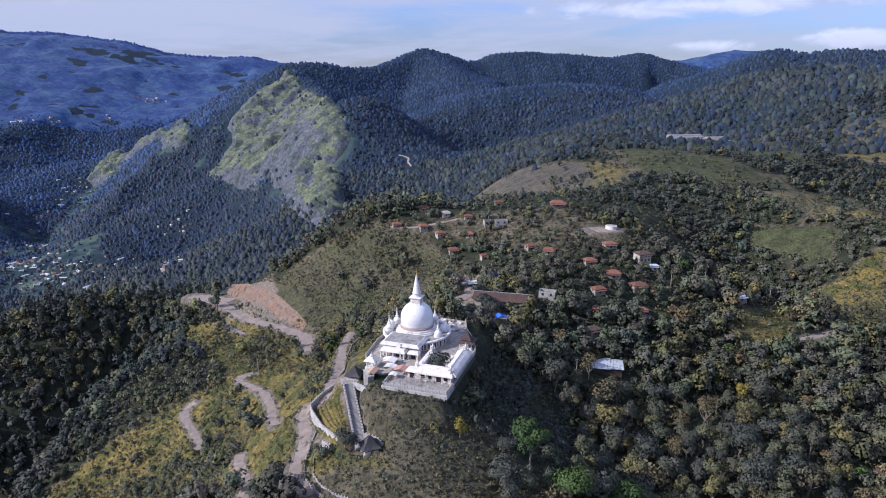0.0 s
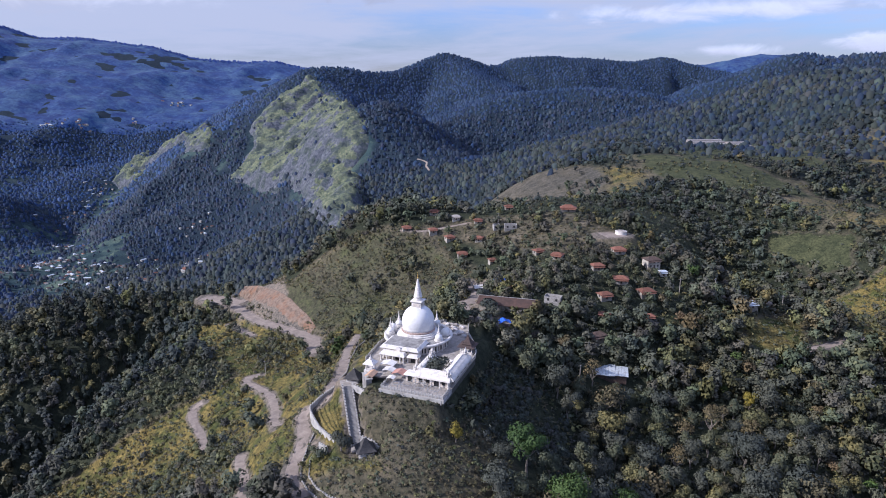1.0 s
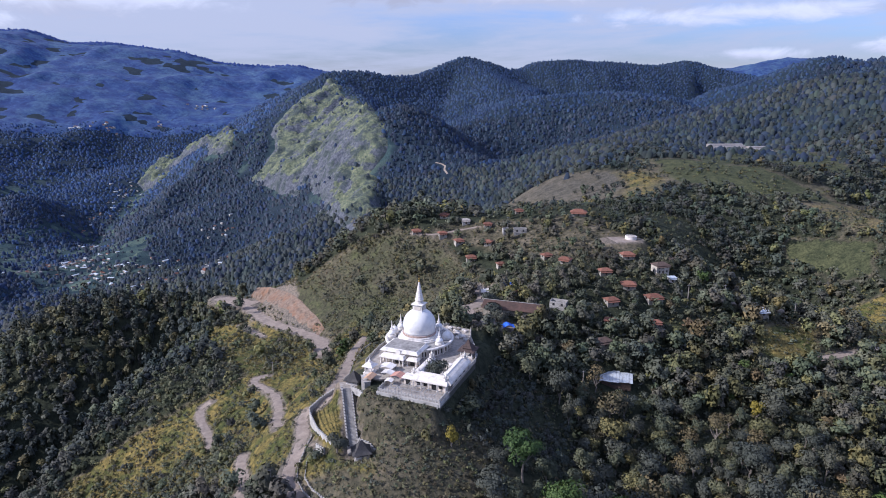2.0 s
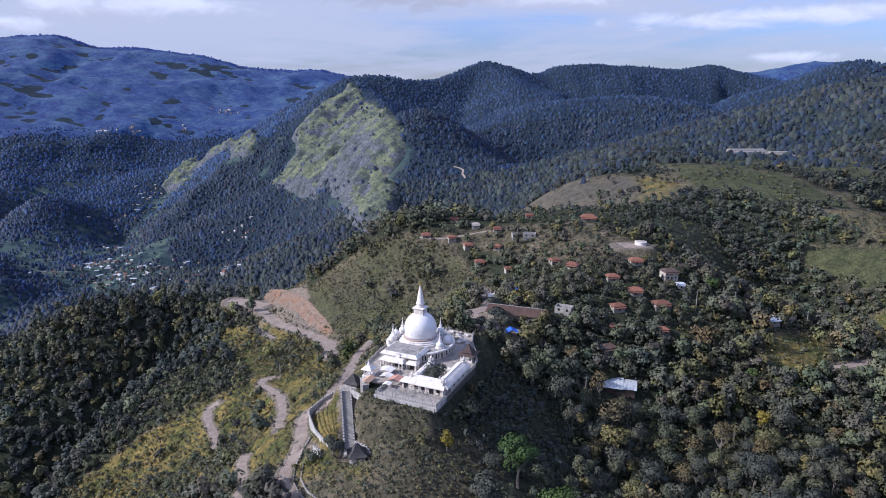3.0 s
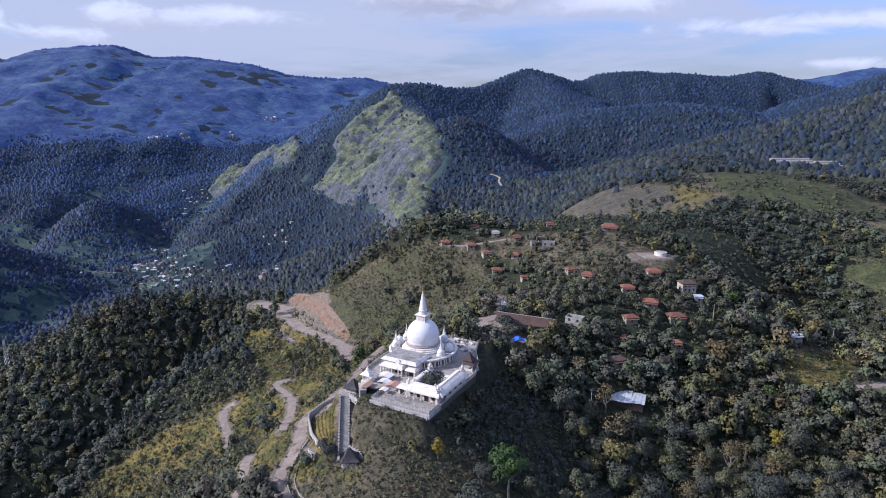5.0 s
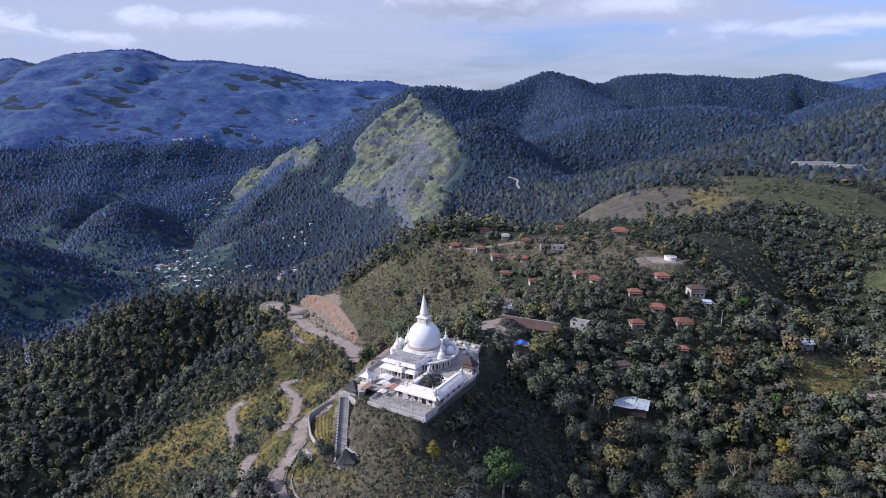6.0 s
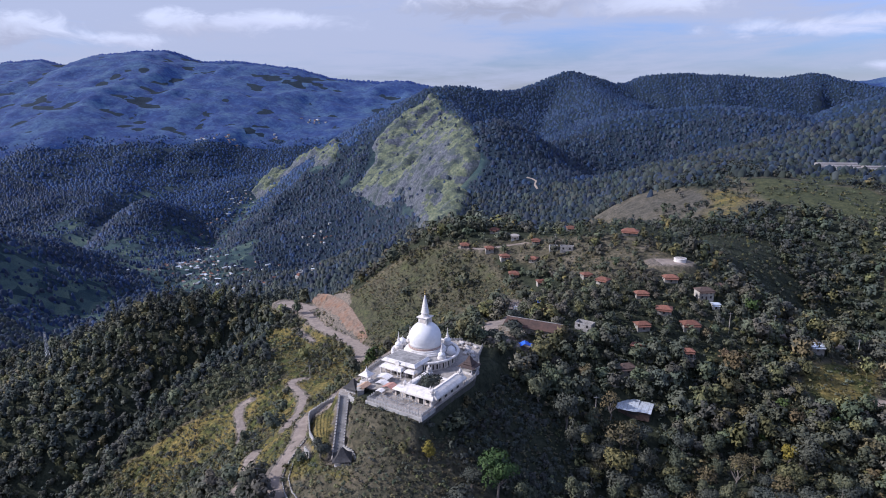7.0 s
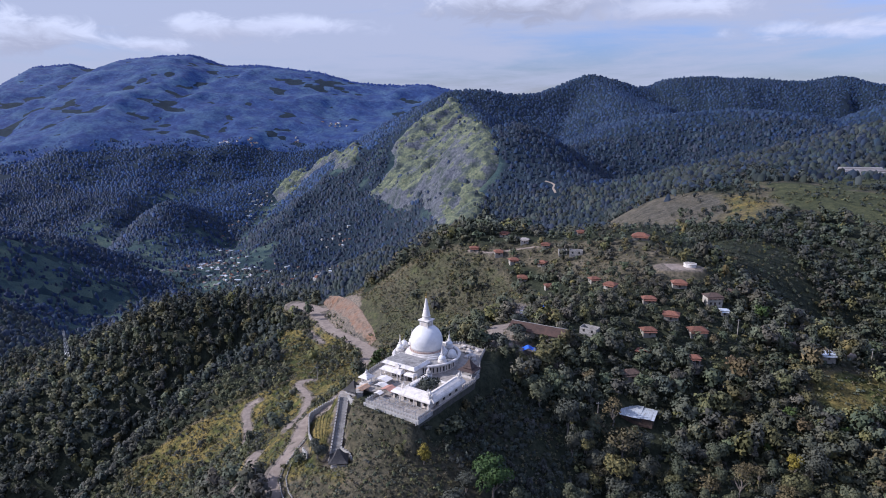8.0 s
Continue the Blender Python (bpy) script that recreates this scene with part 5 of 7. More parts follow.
def stair():
    run = Vector((FOOT.x - TOP.x, FOOT.y - TOP.y, 0))
    length, n = run.length, 54
    d = run.normalized()
    m = Matrix.Translation(TOP) @ Vector((d.x, d.y, 0)).to_track_quat("Y", "Z").to_matrix().to_4x4()
    t = thing("stair", "long grey stone stair with stepped walls down the hillside", "stair", m)
    tread, rise = length / n, (TOP.z - FOOT.z) / n
    step = part("step", box(-1.45, 1.45, 0, tread + 0.05, -0.9, 0, bevel=0.02), CONCRETE, t)
    for k in range(1, n):
        again(step, pose(0, k * tread, -k * rise))
    part("landing", box(-2.0, 2.2, -5.0, 0.02, -2.5, 0.0), PAVING, t, "paved upper landing")
    part("landing", box(-2.0, 2.0, length, length + 3.0, -(TOP.z - FOOT.z) - 2.5, -(TOP.z - FOOT.z)), PAVING, t, "paved lower landing")
    for side in (-1, 1):
        block = None
        for k in range(20):
            y0 = length * k / 20
            z = -(TOP.z - FOOT.z) * (k + 0.5) / 20
            bm = box(side * 1.68 - 0.22, side * 1.68 + 0.22, 0, length / 20, -2.6, 0.75)
            box(side * 1.68 - 0.26, side * 1.68 + 0.26, 0.0, length / 40, 0.7, 1.15, bm)
            if block is None:
                block = part("side_wall", bm, GREY_STONE, t, "stepped wall with merlons")
                block.matrix_basis = pose(0, y0, z)
            else:
                bm.free()
                again(block, pose(0, y0, z))
    return m


stair()
tile_pavilion(pose(-32.9, 210.6, -21.8, 0, 0, -12), 6.0, 1.7, 3.0, "dark tiled gate pavilion at the head of the stair", "stair pavilions", 1, SLATE)
tile_pavilion(pose(-23.6, 176.6, -30.4, 0, 0, 20), 6.2, 1.9, 3.6, "dark tiled pavilion at the foot of the stair", "stair pavilions", 1, SLATE)


def merlon_wall(name, pts, label, high=1.0, deep=2.0, thick=0.4, material=None, gap=1.1):
    """A wall along a line of (x, y, z) with a row of merlons, in short lengths."""
    material = material or WEATHERED
    t = thing(name, label, "wall", Matrix())
    merlon = None
    for a, b in zip(pts[:-1], pts[1:]):
        a, b = Vector(a), Vector(b)
        mid, d = (a + b) / 2, b - a
        flat = math.degrees(math.atan2(d.y, d.x))
        ln = Vector((d.x, d.y)).length
        own = bmesh.new()
        lo, hi = [], []
        for p in (a, b):
            nx, ny = -d.y / ln * thick / 2, d.x / ln * thick / 2
            lo.append([own.verts.new((p.x + s * nx, p.y + s * ny, p.z - deep)) for s in (-1, 1)])
            hi.append([own.verts.new((p.x + s * nx, p.y + s * ny, p.z + high)) for s in (-1, 1)])
        for f in ((lo[0][0], lo[1][0], hi[1][0], hi[0][0]), (lo[0][1], hi[0][1], hi[1][1], lo[1][1]), (hi[0][0], hi[1][0], hi[1][1], hi[0][1]), (lo[0][0], lo[0][1], lo[1][1], lo[1][0]), (lo[0][0], hi[0][0], hi[0][1], lo[0][1]), (lo[1][0], lo[1][1], hi[1][1], hi[1][0])):
            own.faces.new(f)
        part("wall_section", own, material, t)
        n = max(1, int(ln / gap))
        for k in range(n):
            p = a.lerp(b, (k + 0.5) / n)
            m = pose(p.x, p.y, p.z + high, 0, 0, flat)
            if merlon is None:
                merlon = part("merlon", box(-0.27, 0.27, -thick / 2 - 0.03, thick / 2 + 0.03, -0.1, 0.45, bevel=0.06, taper=0.15), material, t)
                merlon.matrix_basis = m
            else:
                again(merlon, m)
    return t


def on_ground(pts, lift=0.0):
    return [(x, y, float(ground_at(x, y)) + lift) for x, y in pts]


merlon_wall("retaining_wall", [(-41.6, 216.6, -28.4), (-45.6, 210.6, -29.2), (-48.5, 204.6, -30.3), (-47.4, 201.2, -30.4), (-44.6, 195.8, -30.4), (-41.8, 190.5, -30.2), (-38.2, 186.0, -29.9), (-34.9, 182.4, -29.8)],
            "white retaining wall with merlons along the road bend", 0.8, 4.2)
merlon_wall("parapet_wall", on_ground([(-41.0, 218.0), (-41.6, 226.0), (-42.0, 242.0), (-44.2, 262.0), (-45.0, 284.0), (-43.8, 306.0), (-41.0, 320.0)], 0.3),
            "dark weathered parapet wall beside the hill road", 0.8, 1.6, 0.4, CONCRETE)
merlon_wall("parapet_wall", on_ground([(-44.4, 193.0), (-45.0, 185.5), (-45.6, 179.0), (-44.4, 173.5), (-40.6, 168.0), (-36.5, 163.0)], 0.1), "grey-white low wall with merlons between road and path", 0.5, 1.6, 0.3, GREY_STONE)
merlon_wall("parapet_wall", on_ground([(-40.6, 184.2), (-42.2, 178.0), (-41.6, 173.0), (-38.0, 168.0), (-33.0, 162.5), (-28.0, 159.5)], 0.1), "grey-white low wall with merlons on the outer side of the path", 0.5, 1.6, 0.3, GREY_STONE)
merlon_wall("parapet_wall", [(-40.2, 182.6, -31.4), (-36.6, 179.2, -31.0)], "short white wall at the foot of the stair", 0.8, 1.4)
merlon_wall("parapet_wall", [(-26.0, 183.4, -29.2), (-21.6, 180.8, -29.2), (-19.0, 177.6, -30.0)], "white wall with merlons behind the lower pavilion", 0.8, 1.6)
merlon_wall("parapet_wall", [(-32.6, 204.6, -20.9), (-28.6, 201.2, -20.9), (-26.4, 198.0, -20.9)], "white wall with merlons at the stair head", 0.7, 1.8)


def road_ribbon(width, pts, name, label):
    """A worn road surface following its centre line over the ground."""
    own = bmesh.new()
    line = []
    for a, b in zip(pts[:-1], pts[1:]):
        a, b = Vector(a), Vector(b)
        n = max(1, int((b - a).length / 2.0))
        line += [a.lerp(b, k / n) for k in range(n)]
    line.append(Vector(pts[-1]))
    for _ in range(3):
        line = [line[0]] + [(p + q * 2 + r) / 4 for p, q, r in zip(line[:-2], line[1:-1], line[2:])] + [line[-1]]
    rows = []
    for k, p in enumerate(line):
        d = line[min(k + 1, len(line) - 1)] - line[max(k - 1, 0)]
        d.z = 0
        side = Vector((-d.y, d.x, 0)).normalized()
        w = width / 2 * (1 + 0.12 * math.sin(k * 0.9) + 0.08 * math.sin(k * 2.3))
        row = []
        for s in (-1.0, -0.5, 0.0, 0.5, 1.0):
            q = p + side * w * s
            row.append(own.verts.new((q.x, q.y, float(ground_at(q.x, q.y)) + 0.12 - 0.06 * abs(s))))
        rows.append(row)
    for a, b in zip(rows[:-1], rows[1:]):
        for k in range(4):
            own.faces.new((a[k], a[k + 1], b[k + 1], b[k]))
    return lone(name, own, ROAD, Matrix(), label, "road", kind="structure", shade=True)


for k, (width, shoulder, pts) in enumerate(ROADS[:11]):
    road_ribbon(width, pts, "road", "pale dusty unpaved hill road")
road_ribbon(ROADS[11][0], ROADS[11][2], "road", "pale dusty field track")
FOREST_TRAIL = [(-106, 1498, -89), (-90, 1488, -91), (-81, 1474, -94), (-82, 1453, -99), (-73, 1424, -106)]
for x, y, z in FOREST_TRAIL:
    PLOTS.append((x, y - 8, 8, 16, 0))
road_ribbon(4.5, FOREST_TRAIL, "road", "pale winding trail on the far forest slope")
road_ribbon(ROADS[12][0], ROADS[12][2], "road", "wide pale dirt yard at the road cut")


def along(pts, s):
    """The point a share s of the way along a line."""
    v = [Vector(p) for p in pts]
    u = s * (len(v) - 1)
    k = min(int(u), len(v) - 2)
    return v[k].lerp(v[k + 1], u - k)


def cut_bank():
    """The raw slope where the road was cut into the hill: gullied orange and grey earth."""
    toe = [(-168, 452, -71.5), (-150, 430, -70.8), (-138, 414, -70.5), (-124, 399, -70.2), (-110, 384, -69.8), (-97, 369, -69.2), (-88, 360, -68.6)]
    crest = [(-161, 455, -66), (-145, 437, -59.6), (-131, 426, -58.6), (-117, 409, -59.2), (-103, 391, -60.4), (-91, 374, -62.2), (-84, 362, -66)]
    own, rows, n = bmesh.new(), [], 150
    for k in range(n + 1):
        s = k / n
        a, b = along(toe, s), along(crest, s)
        out = Vector((a.x - b.x, a.y - b.y, 0)).normalized()
        row = []
        for j in range(11):
            u = j / 10
            wear = fbm(np.array([s * 130.0]), np.array([u * 4.0]), 6, 5, True)[0] * 2.6 + fbm(np.array([s * 130.0 + 40]), np.array([u * 4.0]), 16, 2)[0] * 2.2
            q = a.lerp(b, u) + out * wear * math.sin(math.pi * min(1.0, 0.15 + u * 0.85))
            q.z = a.z + (b.z - a.z) * (0.55 * u + 0.45 * u ** 0.45 * u) + 0.4 * wear * math.sin(math.pi * u)
            row.append(own.verts.new((q.x, q.y, max(q.z, float(ground_at(q.x, q.y)) + 0.25) - (0.7 if j in (0, 10) or k in (0, n) else 0.0))))
        rows.append(row)
    for a, b in zip(rows[:-1], rows[1:]):
        for j in range(10):
            own.faces.new((a[j], a[j + 1], b[j + 1], b[j]))
    PLOTS.append((-122, 407, 48, 9, -48))
    return lone("earth_bank", own, EARTH, Matrix(), "raw orange and grey earth bank above the road", "earth bank", kind="structure")


cut_bank()

# ---- houses, sheds and yards ----
def hip_roof(w, d, z, rise, over=0.6, ridge=0.35):
    x, y = w / 2 + over, d / 2 + over
    return stacked([(-x, x, -y, y, z - 0.12), (-x, x, -y, y, z), (-x * ridge, x * ridge, -0.06, 0.06, z + rise)])


def house(x, y, w, turn, roof=None, storeys=1, label="", d=None, wall=None):
    """A plain plastered house under a hipped tile roof."""
    w *= 0.74
    d = (d or w * 0.9) * 0.8
    h = 2.35 * storeys
    z = float(ground_at(x, y))
    t = thing("house", label or "small plastered village house with red tiled hip roof", "house", pose(x, y, z, 0, 0, turn), "village houses")
    part("wall", box(-w / 2, w / 2, -d / 2, d / 2, -2.0, h), wall or WALL_TINT, t)
    part("roof", hip_roof(w, d, h, w * 0.2), roof or RED_TILE, t)
    pane = part("window", box(-0.45, 0.45, -0.05, 0.06, -0.55, 0.55), BLACK, t)
    pane.matrix_basis = pose(-w * 0.28, -d / 2, 1.5)
    again(pane, pose(w * 0.3, -d / 2, 1.5))
    again(pane, pose(-w / 2, 0, 1.5, 0, 0, 90))
    if storeys > 1:
        for u in (-0.3, 0.0, 0.3):
            again(pane, pose(w * u, -d / 2, 3.7))
    part("door", box(-0.45, 0.45, -d / 2 - 0.06, -d / 2 + 0.05, 0, 2.0), BROWN_TILE, t)
    part("verandah", stacked([(-w * 0.5, w * 0.5, -d / 2 - 1.5, -d / 2, h - 0.75), (-w * 0.5, w * 0.5, -d / 2 - 1.5, -d / 2, h - 0.65), (-w * 0.5, w * 0.5, -d / 2 - 0.1, -d / 2, h - 0.25)]), roof or RED_TILE, t)
    PLOTS.append((x, y - 0.8, w / 2 - 0.2, d / 2 + 0.6, turn))
    return t


for x, y, w, turn in ((-31.3, 410.2, 7.5, 15), (-13.0, 424.7, 8, -10), (-13.1, 402.8, 7, 20), (17.0, 407.7, 7, 5), (-1.8, 395.1, 7.5, 25), (6.8, 377.5, 8, 10), (17.4, 388.4, 6.5, -15),
                      (50.5, 348.6, 7, 30), (59.5, 334.1, 8, -25), (77.8, 316.2, 8, 12), (93.0, 335.4, 9, 8), (87.7, 305.2, 9, -6), (98.8, 298.5, 10, 14),
                      (77.2, 293.1, 8, 20), (75.1, 281.2, 7, -18), (96.1, 283.1, 7, 10), (30.2, 307.5, 7, 0), (24.8, 359.0, 6, 22), (38.4, 424.3, 7, 8)):
    house(x, y, w, turn)
house(75.4, 400.9, 13, -8, label="long village bungalow with orange-red tiled roof on the ridge", d=7)
house(107.7, 322.7, 10, 18, BROWN_TILE, 2, "two-storey grey house with dark brown tiled roof", 7)
house(118.6, 339.6, 7, -20, BROWN_TILE, 1, "small house with dark brown tiled roof among trees")
house(69.9, 270.4, 9, 25, BROWN_TILE, 1, "low house with dark brown roof under trees")
house(154.8, 306.0, 8, 12, TIN, 1, "small hut with pale grey sheet roof beside the road", 5)
house(1.9, 416.2, 7, 12, PAVING, 1, "white house with pale low-pitched roof", 6, WEATHERED)
house(112.6, 317.4, 4.5, 5, TIN, 1, "small white outbuilding with pale roof", 3.5, WHITE)


def bare_block(x, y, w, d, turn):
    """An unfinished block of walls with black panels for window holes and no roof."""
    z = float(ground_at(x, y))
    t = thing("unfinished_house", "unfinished grey block house with black panels for window holes", "house", pose(x, y, z, 0, 0, turn), "unfinished houses")
    part("slab", box(-w / 2, w / 2, -d / 2, d / 2, -1.5, 0.15), CONCRETE, t)
    for a, b in (((-w / 2, -d / 2), (w / 2, -d / 2 + 0.2)), ((-w / 2, d / 2 - 0.2), (w / 2, d / 2)), ((-w / 2, -d / 2 + 0.2), (-w / 2 + 0.2, d / 2 - 0.2)), ((w / 2 - 0.2, -d / 2 + 0.2), (w / 2, d / 2 - 0.2))):
        part("wall", box(a[0], b[0], a[1], b[1], 0.15, 2.9), GREY_STONE, t)
    pane = part("window", box(-0.5, 0.5, -0.06, 0.06, 1.0, 2.2), BLACK, t)
    pane.matrix_basis = pose(-w * 0.25, -d / 2, 0)
    again(pane, pose(w * 0.25, -d / 2, 0))
    PLOTS.append((x, y, w / 2 + 1, d / 2 + 1, turn))


bare_block(29.1, 395.7, 5, 4.5, 10)
bare_block(37.6, 392.0, 8, 5, 0)
bare_block(51.4, 288.6, 8, 5, -20)


def long_hall():
    x, y, z = 28.6, 284.0, float(ground_at(28.6, 284.0))
    t = thing("long_hall", "long low building with rusty brown tiled roof", "building", pose(x, y, z, 0, 0, -14))
    part("wall", box(-13, 13, -4, 4, -2, 2.6), WALL_TINT, t)
    part("roof", stacked([(-14, 14, -5.2, 5.2, 2.4), (-14, 14, -5.2, 5.2, 2.55), (-13.6, 13.6, -0.1, 0.1, 5.2)]), surface("rusty_tile", (0.034, 0.023, 0.020), (0.080, 0.050, 0.040), 0.9, 0.85, stain=(0.10, 0.056, 0.042), stain_scale=0.2, relief=0.6), t)
    part("ridge_cap", box(-13.7, 13.7, -0.2, 0.2, 5.08, 5.28), CONCRETE, t)
    PLOTS.append((x, y + 0.5, 13, 4.5, -14))


long_hall()


def grey_shed():
    x, y, z = 73.5, 254.5, float(ground_at(73.5, 254.5))
    t = thing("shed", "large shed with pale grey corrugated sheet roof among trees", "shed", pose(x, y, z, 0, 0, -12))
    part("wall", box(-6.2, 6.2, -3.6, 3.6, -2, 1.7), BROWN_TILE, t)
    for k in range(10):
        a = -7 + 1.4 * k
        lift = 0.05 * (k % 3)
        own = stacked([(a, a + 1.34, -4.6, 4.6, 0), (a, a + 1.34, -4.6, 4.6, 0.06)])
        part("roof_sheet", own, TIN, t).matrix_basis = pose(0, 0, 2.3 + lift, 8 if k < 6 else 3, 0, 0)
    part("opening", box(-2.0, 2.0, -3.75, -3.5, 0, 1.5), BLACK, t)
    PLOTS.append((x, y - 3.5, 8.0, 7.5, -12))


grey_shed()


def tank():
    x, y, z = 100.6, 362.0, float(ground_at(100.6, 362.0))
    t = thing("water_tank", "round white water tank on a bare earth pad", "tank", pose(x, y, z))
    part("body", lathe([(3.3, -1.5), (3.3, 1.7), (3.42, 1.8), (3.42, 2.0), (3.1, 2.08)], 36), WHITE, t)
    part("lid", lathe([(3.1, 2.04), (2.0, 2.3), (0.4, 2.42)], 36), PAVING, t)
    part("hatch", lathe([(0.45, 2.3), (0.45, 2.6)], 12), CONCRETE, t)
    PLOTS.append((x - 7, y - 7, 13, 9, 0))


tank()


def tarp_tent():
    x, y, z = 26.1, 266.2, float(ground_at(26.1, 266.2))
    t = thing("tarpaulin_tent", "blue tarpaulin stretched over a low frame", "tent", pose(x, y, z, 0, 0, 10))
    own = bmesh.new()
    n = 10
    vs = [[own.verts.new((-3.2 + 6.4 * i / n, -2.2 + 4.4 * j / n, 1.3 + 1.5 * (1 - abs(2 * i / n - 1)) ** 1.4 + 0.12 * math.sin(i * 2.1 + j * 1.3))) for i in range(n + 1)] for j in range(n + 1)]
    for j in range(n):
        for i in range(n):
            own.faces.new((vs[j][i], vs[j][i + 1], vs[j + 1][i + 1], vs[j + 1][i]))
    cloth = part("cover", own, BLUE_TARP, t)
    cloth.modifiers.new("thick", "SOLIDIFY").thickness = 0.03
    pole = part("pole", box(-0.05, 0.05, -0.05, 0.05, -0.4, 1.4), BARK, t)
    pole.matrix_basis = pose(-3.0, -2.0, 0)
    for u, v in ((3.0, -2.0), (3.0, 2.0), (-3.0, 2.0)):
        again(pole, pose(u, v, 0))
    PLOTS.append((x, y, 4, 4, 10))


tarp_tent()
for x, y, s, mat, lab in ((27.2, 318.8, 3.4, BLUE_TARP, "small blue tarpaulin shelter among trees"), (17.2, 327.0, 4.2, WHITE, "white tent beside the earth yard")):
    z = float(ground_at(x, y))
    t = thing("shelter", lab, "tent", pose(x, y, z, 0, 0, 15))
    part("cover", stacked([(-s, s, -s * 0.6, s * 0.6, 1.6), (-s, s, -s * 0.6, s * 0.6, 1.7), (-s * 0.9, s * 0.9, -0.1, 0.1, 2.9)]), mat, t)
    pole = part("pole", box(-0.05, 0.05, -0.05, 0.05, -0.4, 1.65), METAL, t)
    pole.matrix_basis = pose(-s + 0.2, -s * 0.5, 0)
    for u, v in ((1, -1), (1, 1), (-1, 1)):
        again(pole, pose(u * (s - 0.2), v * s * 0.5, 0))
    PLOTS.append((x, y, s + 1, s, 15))


def yard_statues():
    """Plain pale figures and stones set out along the earth yard."""
    r = random.Random(3)
    for k in range(26):
        u, v = 6.0 + r.uniform(-3, 9), 338 + r.uniform(-5, 9)
        s = r.uniform(0.5, 1.1)
        bm = lathe([(0.4 * s, -0.4), (0.45 * s, 0.3 * s), (0.25 * s, 0.9 * s), (0.33 * s, 1.3 * s), (0.12 * s, 1.7 * s)], 8)
        lone("stone_block", bm, r.choice((PAVING, CREAM, GREY_STONE)), pose(u, v, float(ground_at(u, v))), "pale carved stone standing in the yard", "stone", "yard stones")


yard_statues()


def greenhouse(x, y, ln, w, turn, bays, label):
    z = float(ground_at(x, y)) - 6.0
    t = thing("greenhouse", label, "greenhouse", pose(x, y, z, 0, 0, turn), "greenhouses")
    for k in range(bays):
        o = (k - (bays - 1) / 2) * w
        prof = [(math.cos(a) * w / 2, 2.2 + 2.0 * math.sin(a)) for a in np.linspace(0, math.pi, 7)]
        own, lift = bmesh.new(), 2.3 * k
        ends = [[own.verts.new((xx, o + yy, zz + (lift if zz > 0 else 0))) for yy, zz in [(w / 2, -3.0)] + prof + [(-w / 2, -3.0)]] for xx in (-ln / 2, ln / 2)]
        for i in range(8):
            own.faces.new((ends[0][i], ends[0][i + 1], ends[1][i + 1], ends[1][i]))
        own.faces.new(ends[0])
        own.faces.new(ends[1][::-1])
        part("bay", own, FILM, t)
    PLOTS.append((x, y, ln / 2 + 3, bays * w / 2 + 3, turn))


FILM = surface("milky_plastic_film", (0.19, 0.175, 0.165), (0.27, 0.25, 0.24), 0.3, 0.6, stain=(0.15, 0.135, 0.122), stain_scale=0.08)
greenhouse(394, 1004, 56, 9, 8, 5, "long milky plastic greenhouse on the cleared hilltop")
greenhouse(437, 994, 30, 9, 8, 4, "shorter milky plastic greenhouse beside the long one")


def lattice_mast(x, y, high, label):
    z = float(ground_at(x, y)) - 0.5
    t = thing("lattice_mast", label, "mast", pose(x, y, z))
    for a, b in ((-1, -1), (1, -1), (1, 1), (-1, 1)):
        part("leg", beam((a * 1.9, b * 1.9, 0), (a * 0.5, b * 0.5, high), 0.28), METAL, t)
    for k in range(10):
        s0, s1 = 1.9 - 1.4 * k / 10, 1.9 - 1.4 * (k + 1) / 10
        z0, z1 = high * k / 10, high * (k + 1) / 10
        own = bmesh.new()
        for (a, b), (c, d) in (((-1, -1), (1, -1)), ((1, -1), (1, 1)), ((1, 1), (-1, 1)), ((-1, 1), (-1, -1))):
            beam((a * s0, b * s0, z0), (c * s1, d * s1, z1), 0.16, own)
            beam((c * s0, d * s0, z0), (a * s1, b * s1, z1), 0.16, own)
        part("bracing", own, METAL, t)
    for k in range(3):
        part("antenna", box(-0.4, 0.4, 0.7, 1.1, high - 4.5, high - 1.8), WHITE, t).matrix_basis = pose(0, 0, 0, 0, 0, 120 * k)
    part("tip", beam((0, 0, high - 0.5), (0, 0, high + 3), 0.1), METAL, t)


lattice_mast(-418, 430, 34, "slender grey lattice radio mast above the forest")


def power_pole(x, y, high=8.0):
    z = float(ground_at(x, y))
    t = thing("power_pole", "pale concrete power pole with crossarm", "pole", pose(x, y, z, 0, 0, 20), "power poles")
    part("shaft", lathe([(0.2, -0.8), (0.12, high)], 8), PAVING, t)
    part("crossarm", box(-0.9, 0.9, -0.08, 0.08, high - 0.6, high - 0.42), CONCRETE, t)
    return t


for x, y, h in ((57.5, 244.3, 11), (116.1, 300.7, 10), (137.6, 310.6, 9), (-52.5, 172.0, 8), (-101.0, 310.5, 8), (176.0, 316.0, 9), (30.0, 400.0, 8)):
    power_pole(x, y, h)


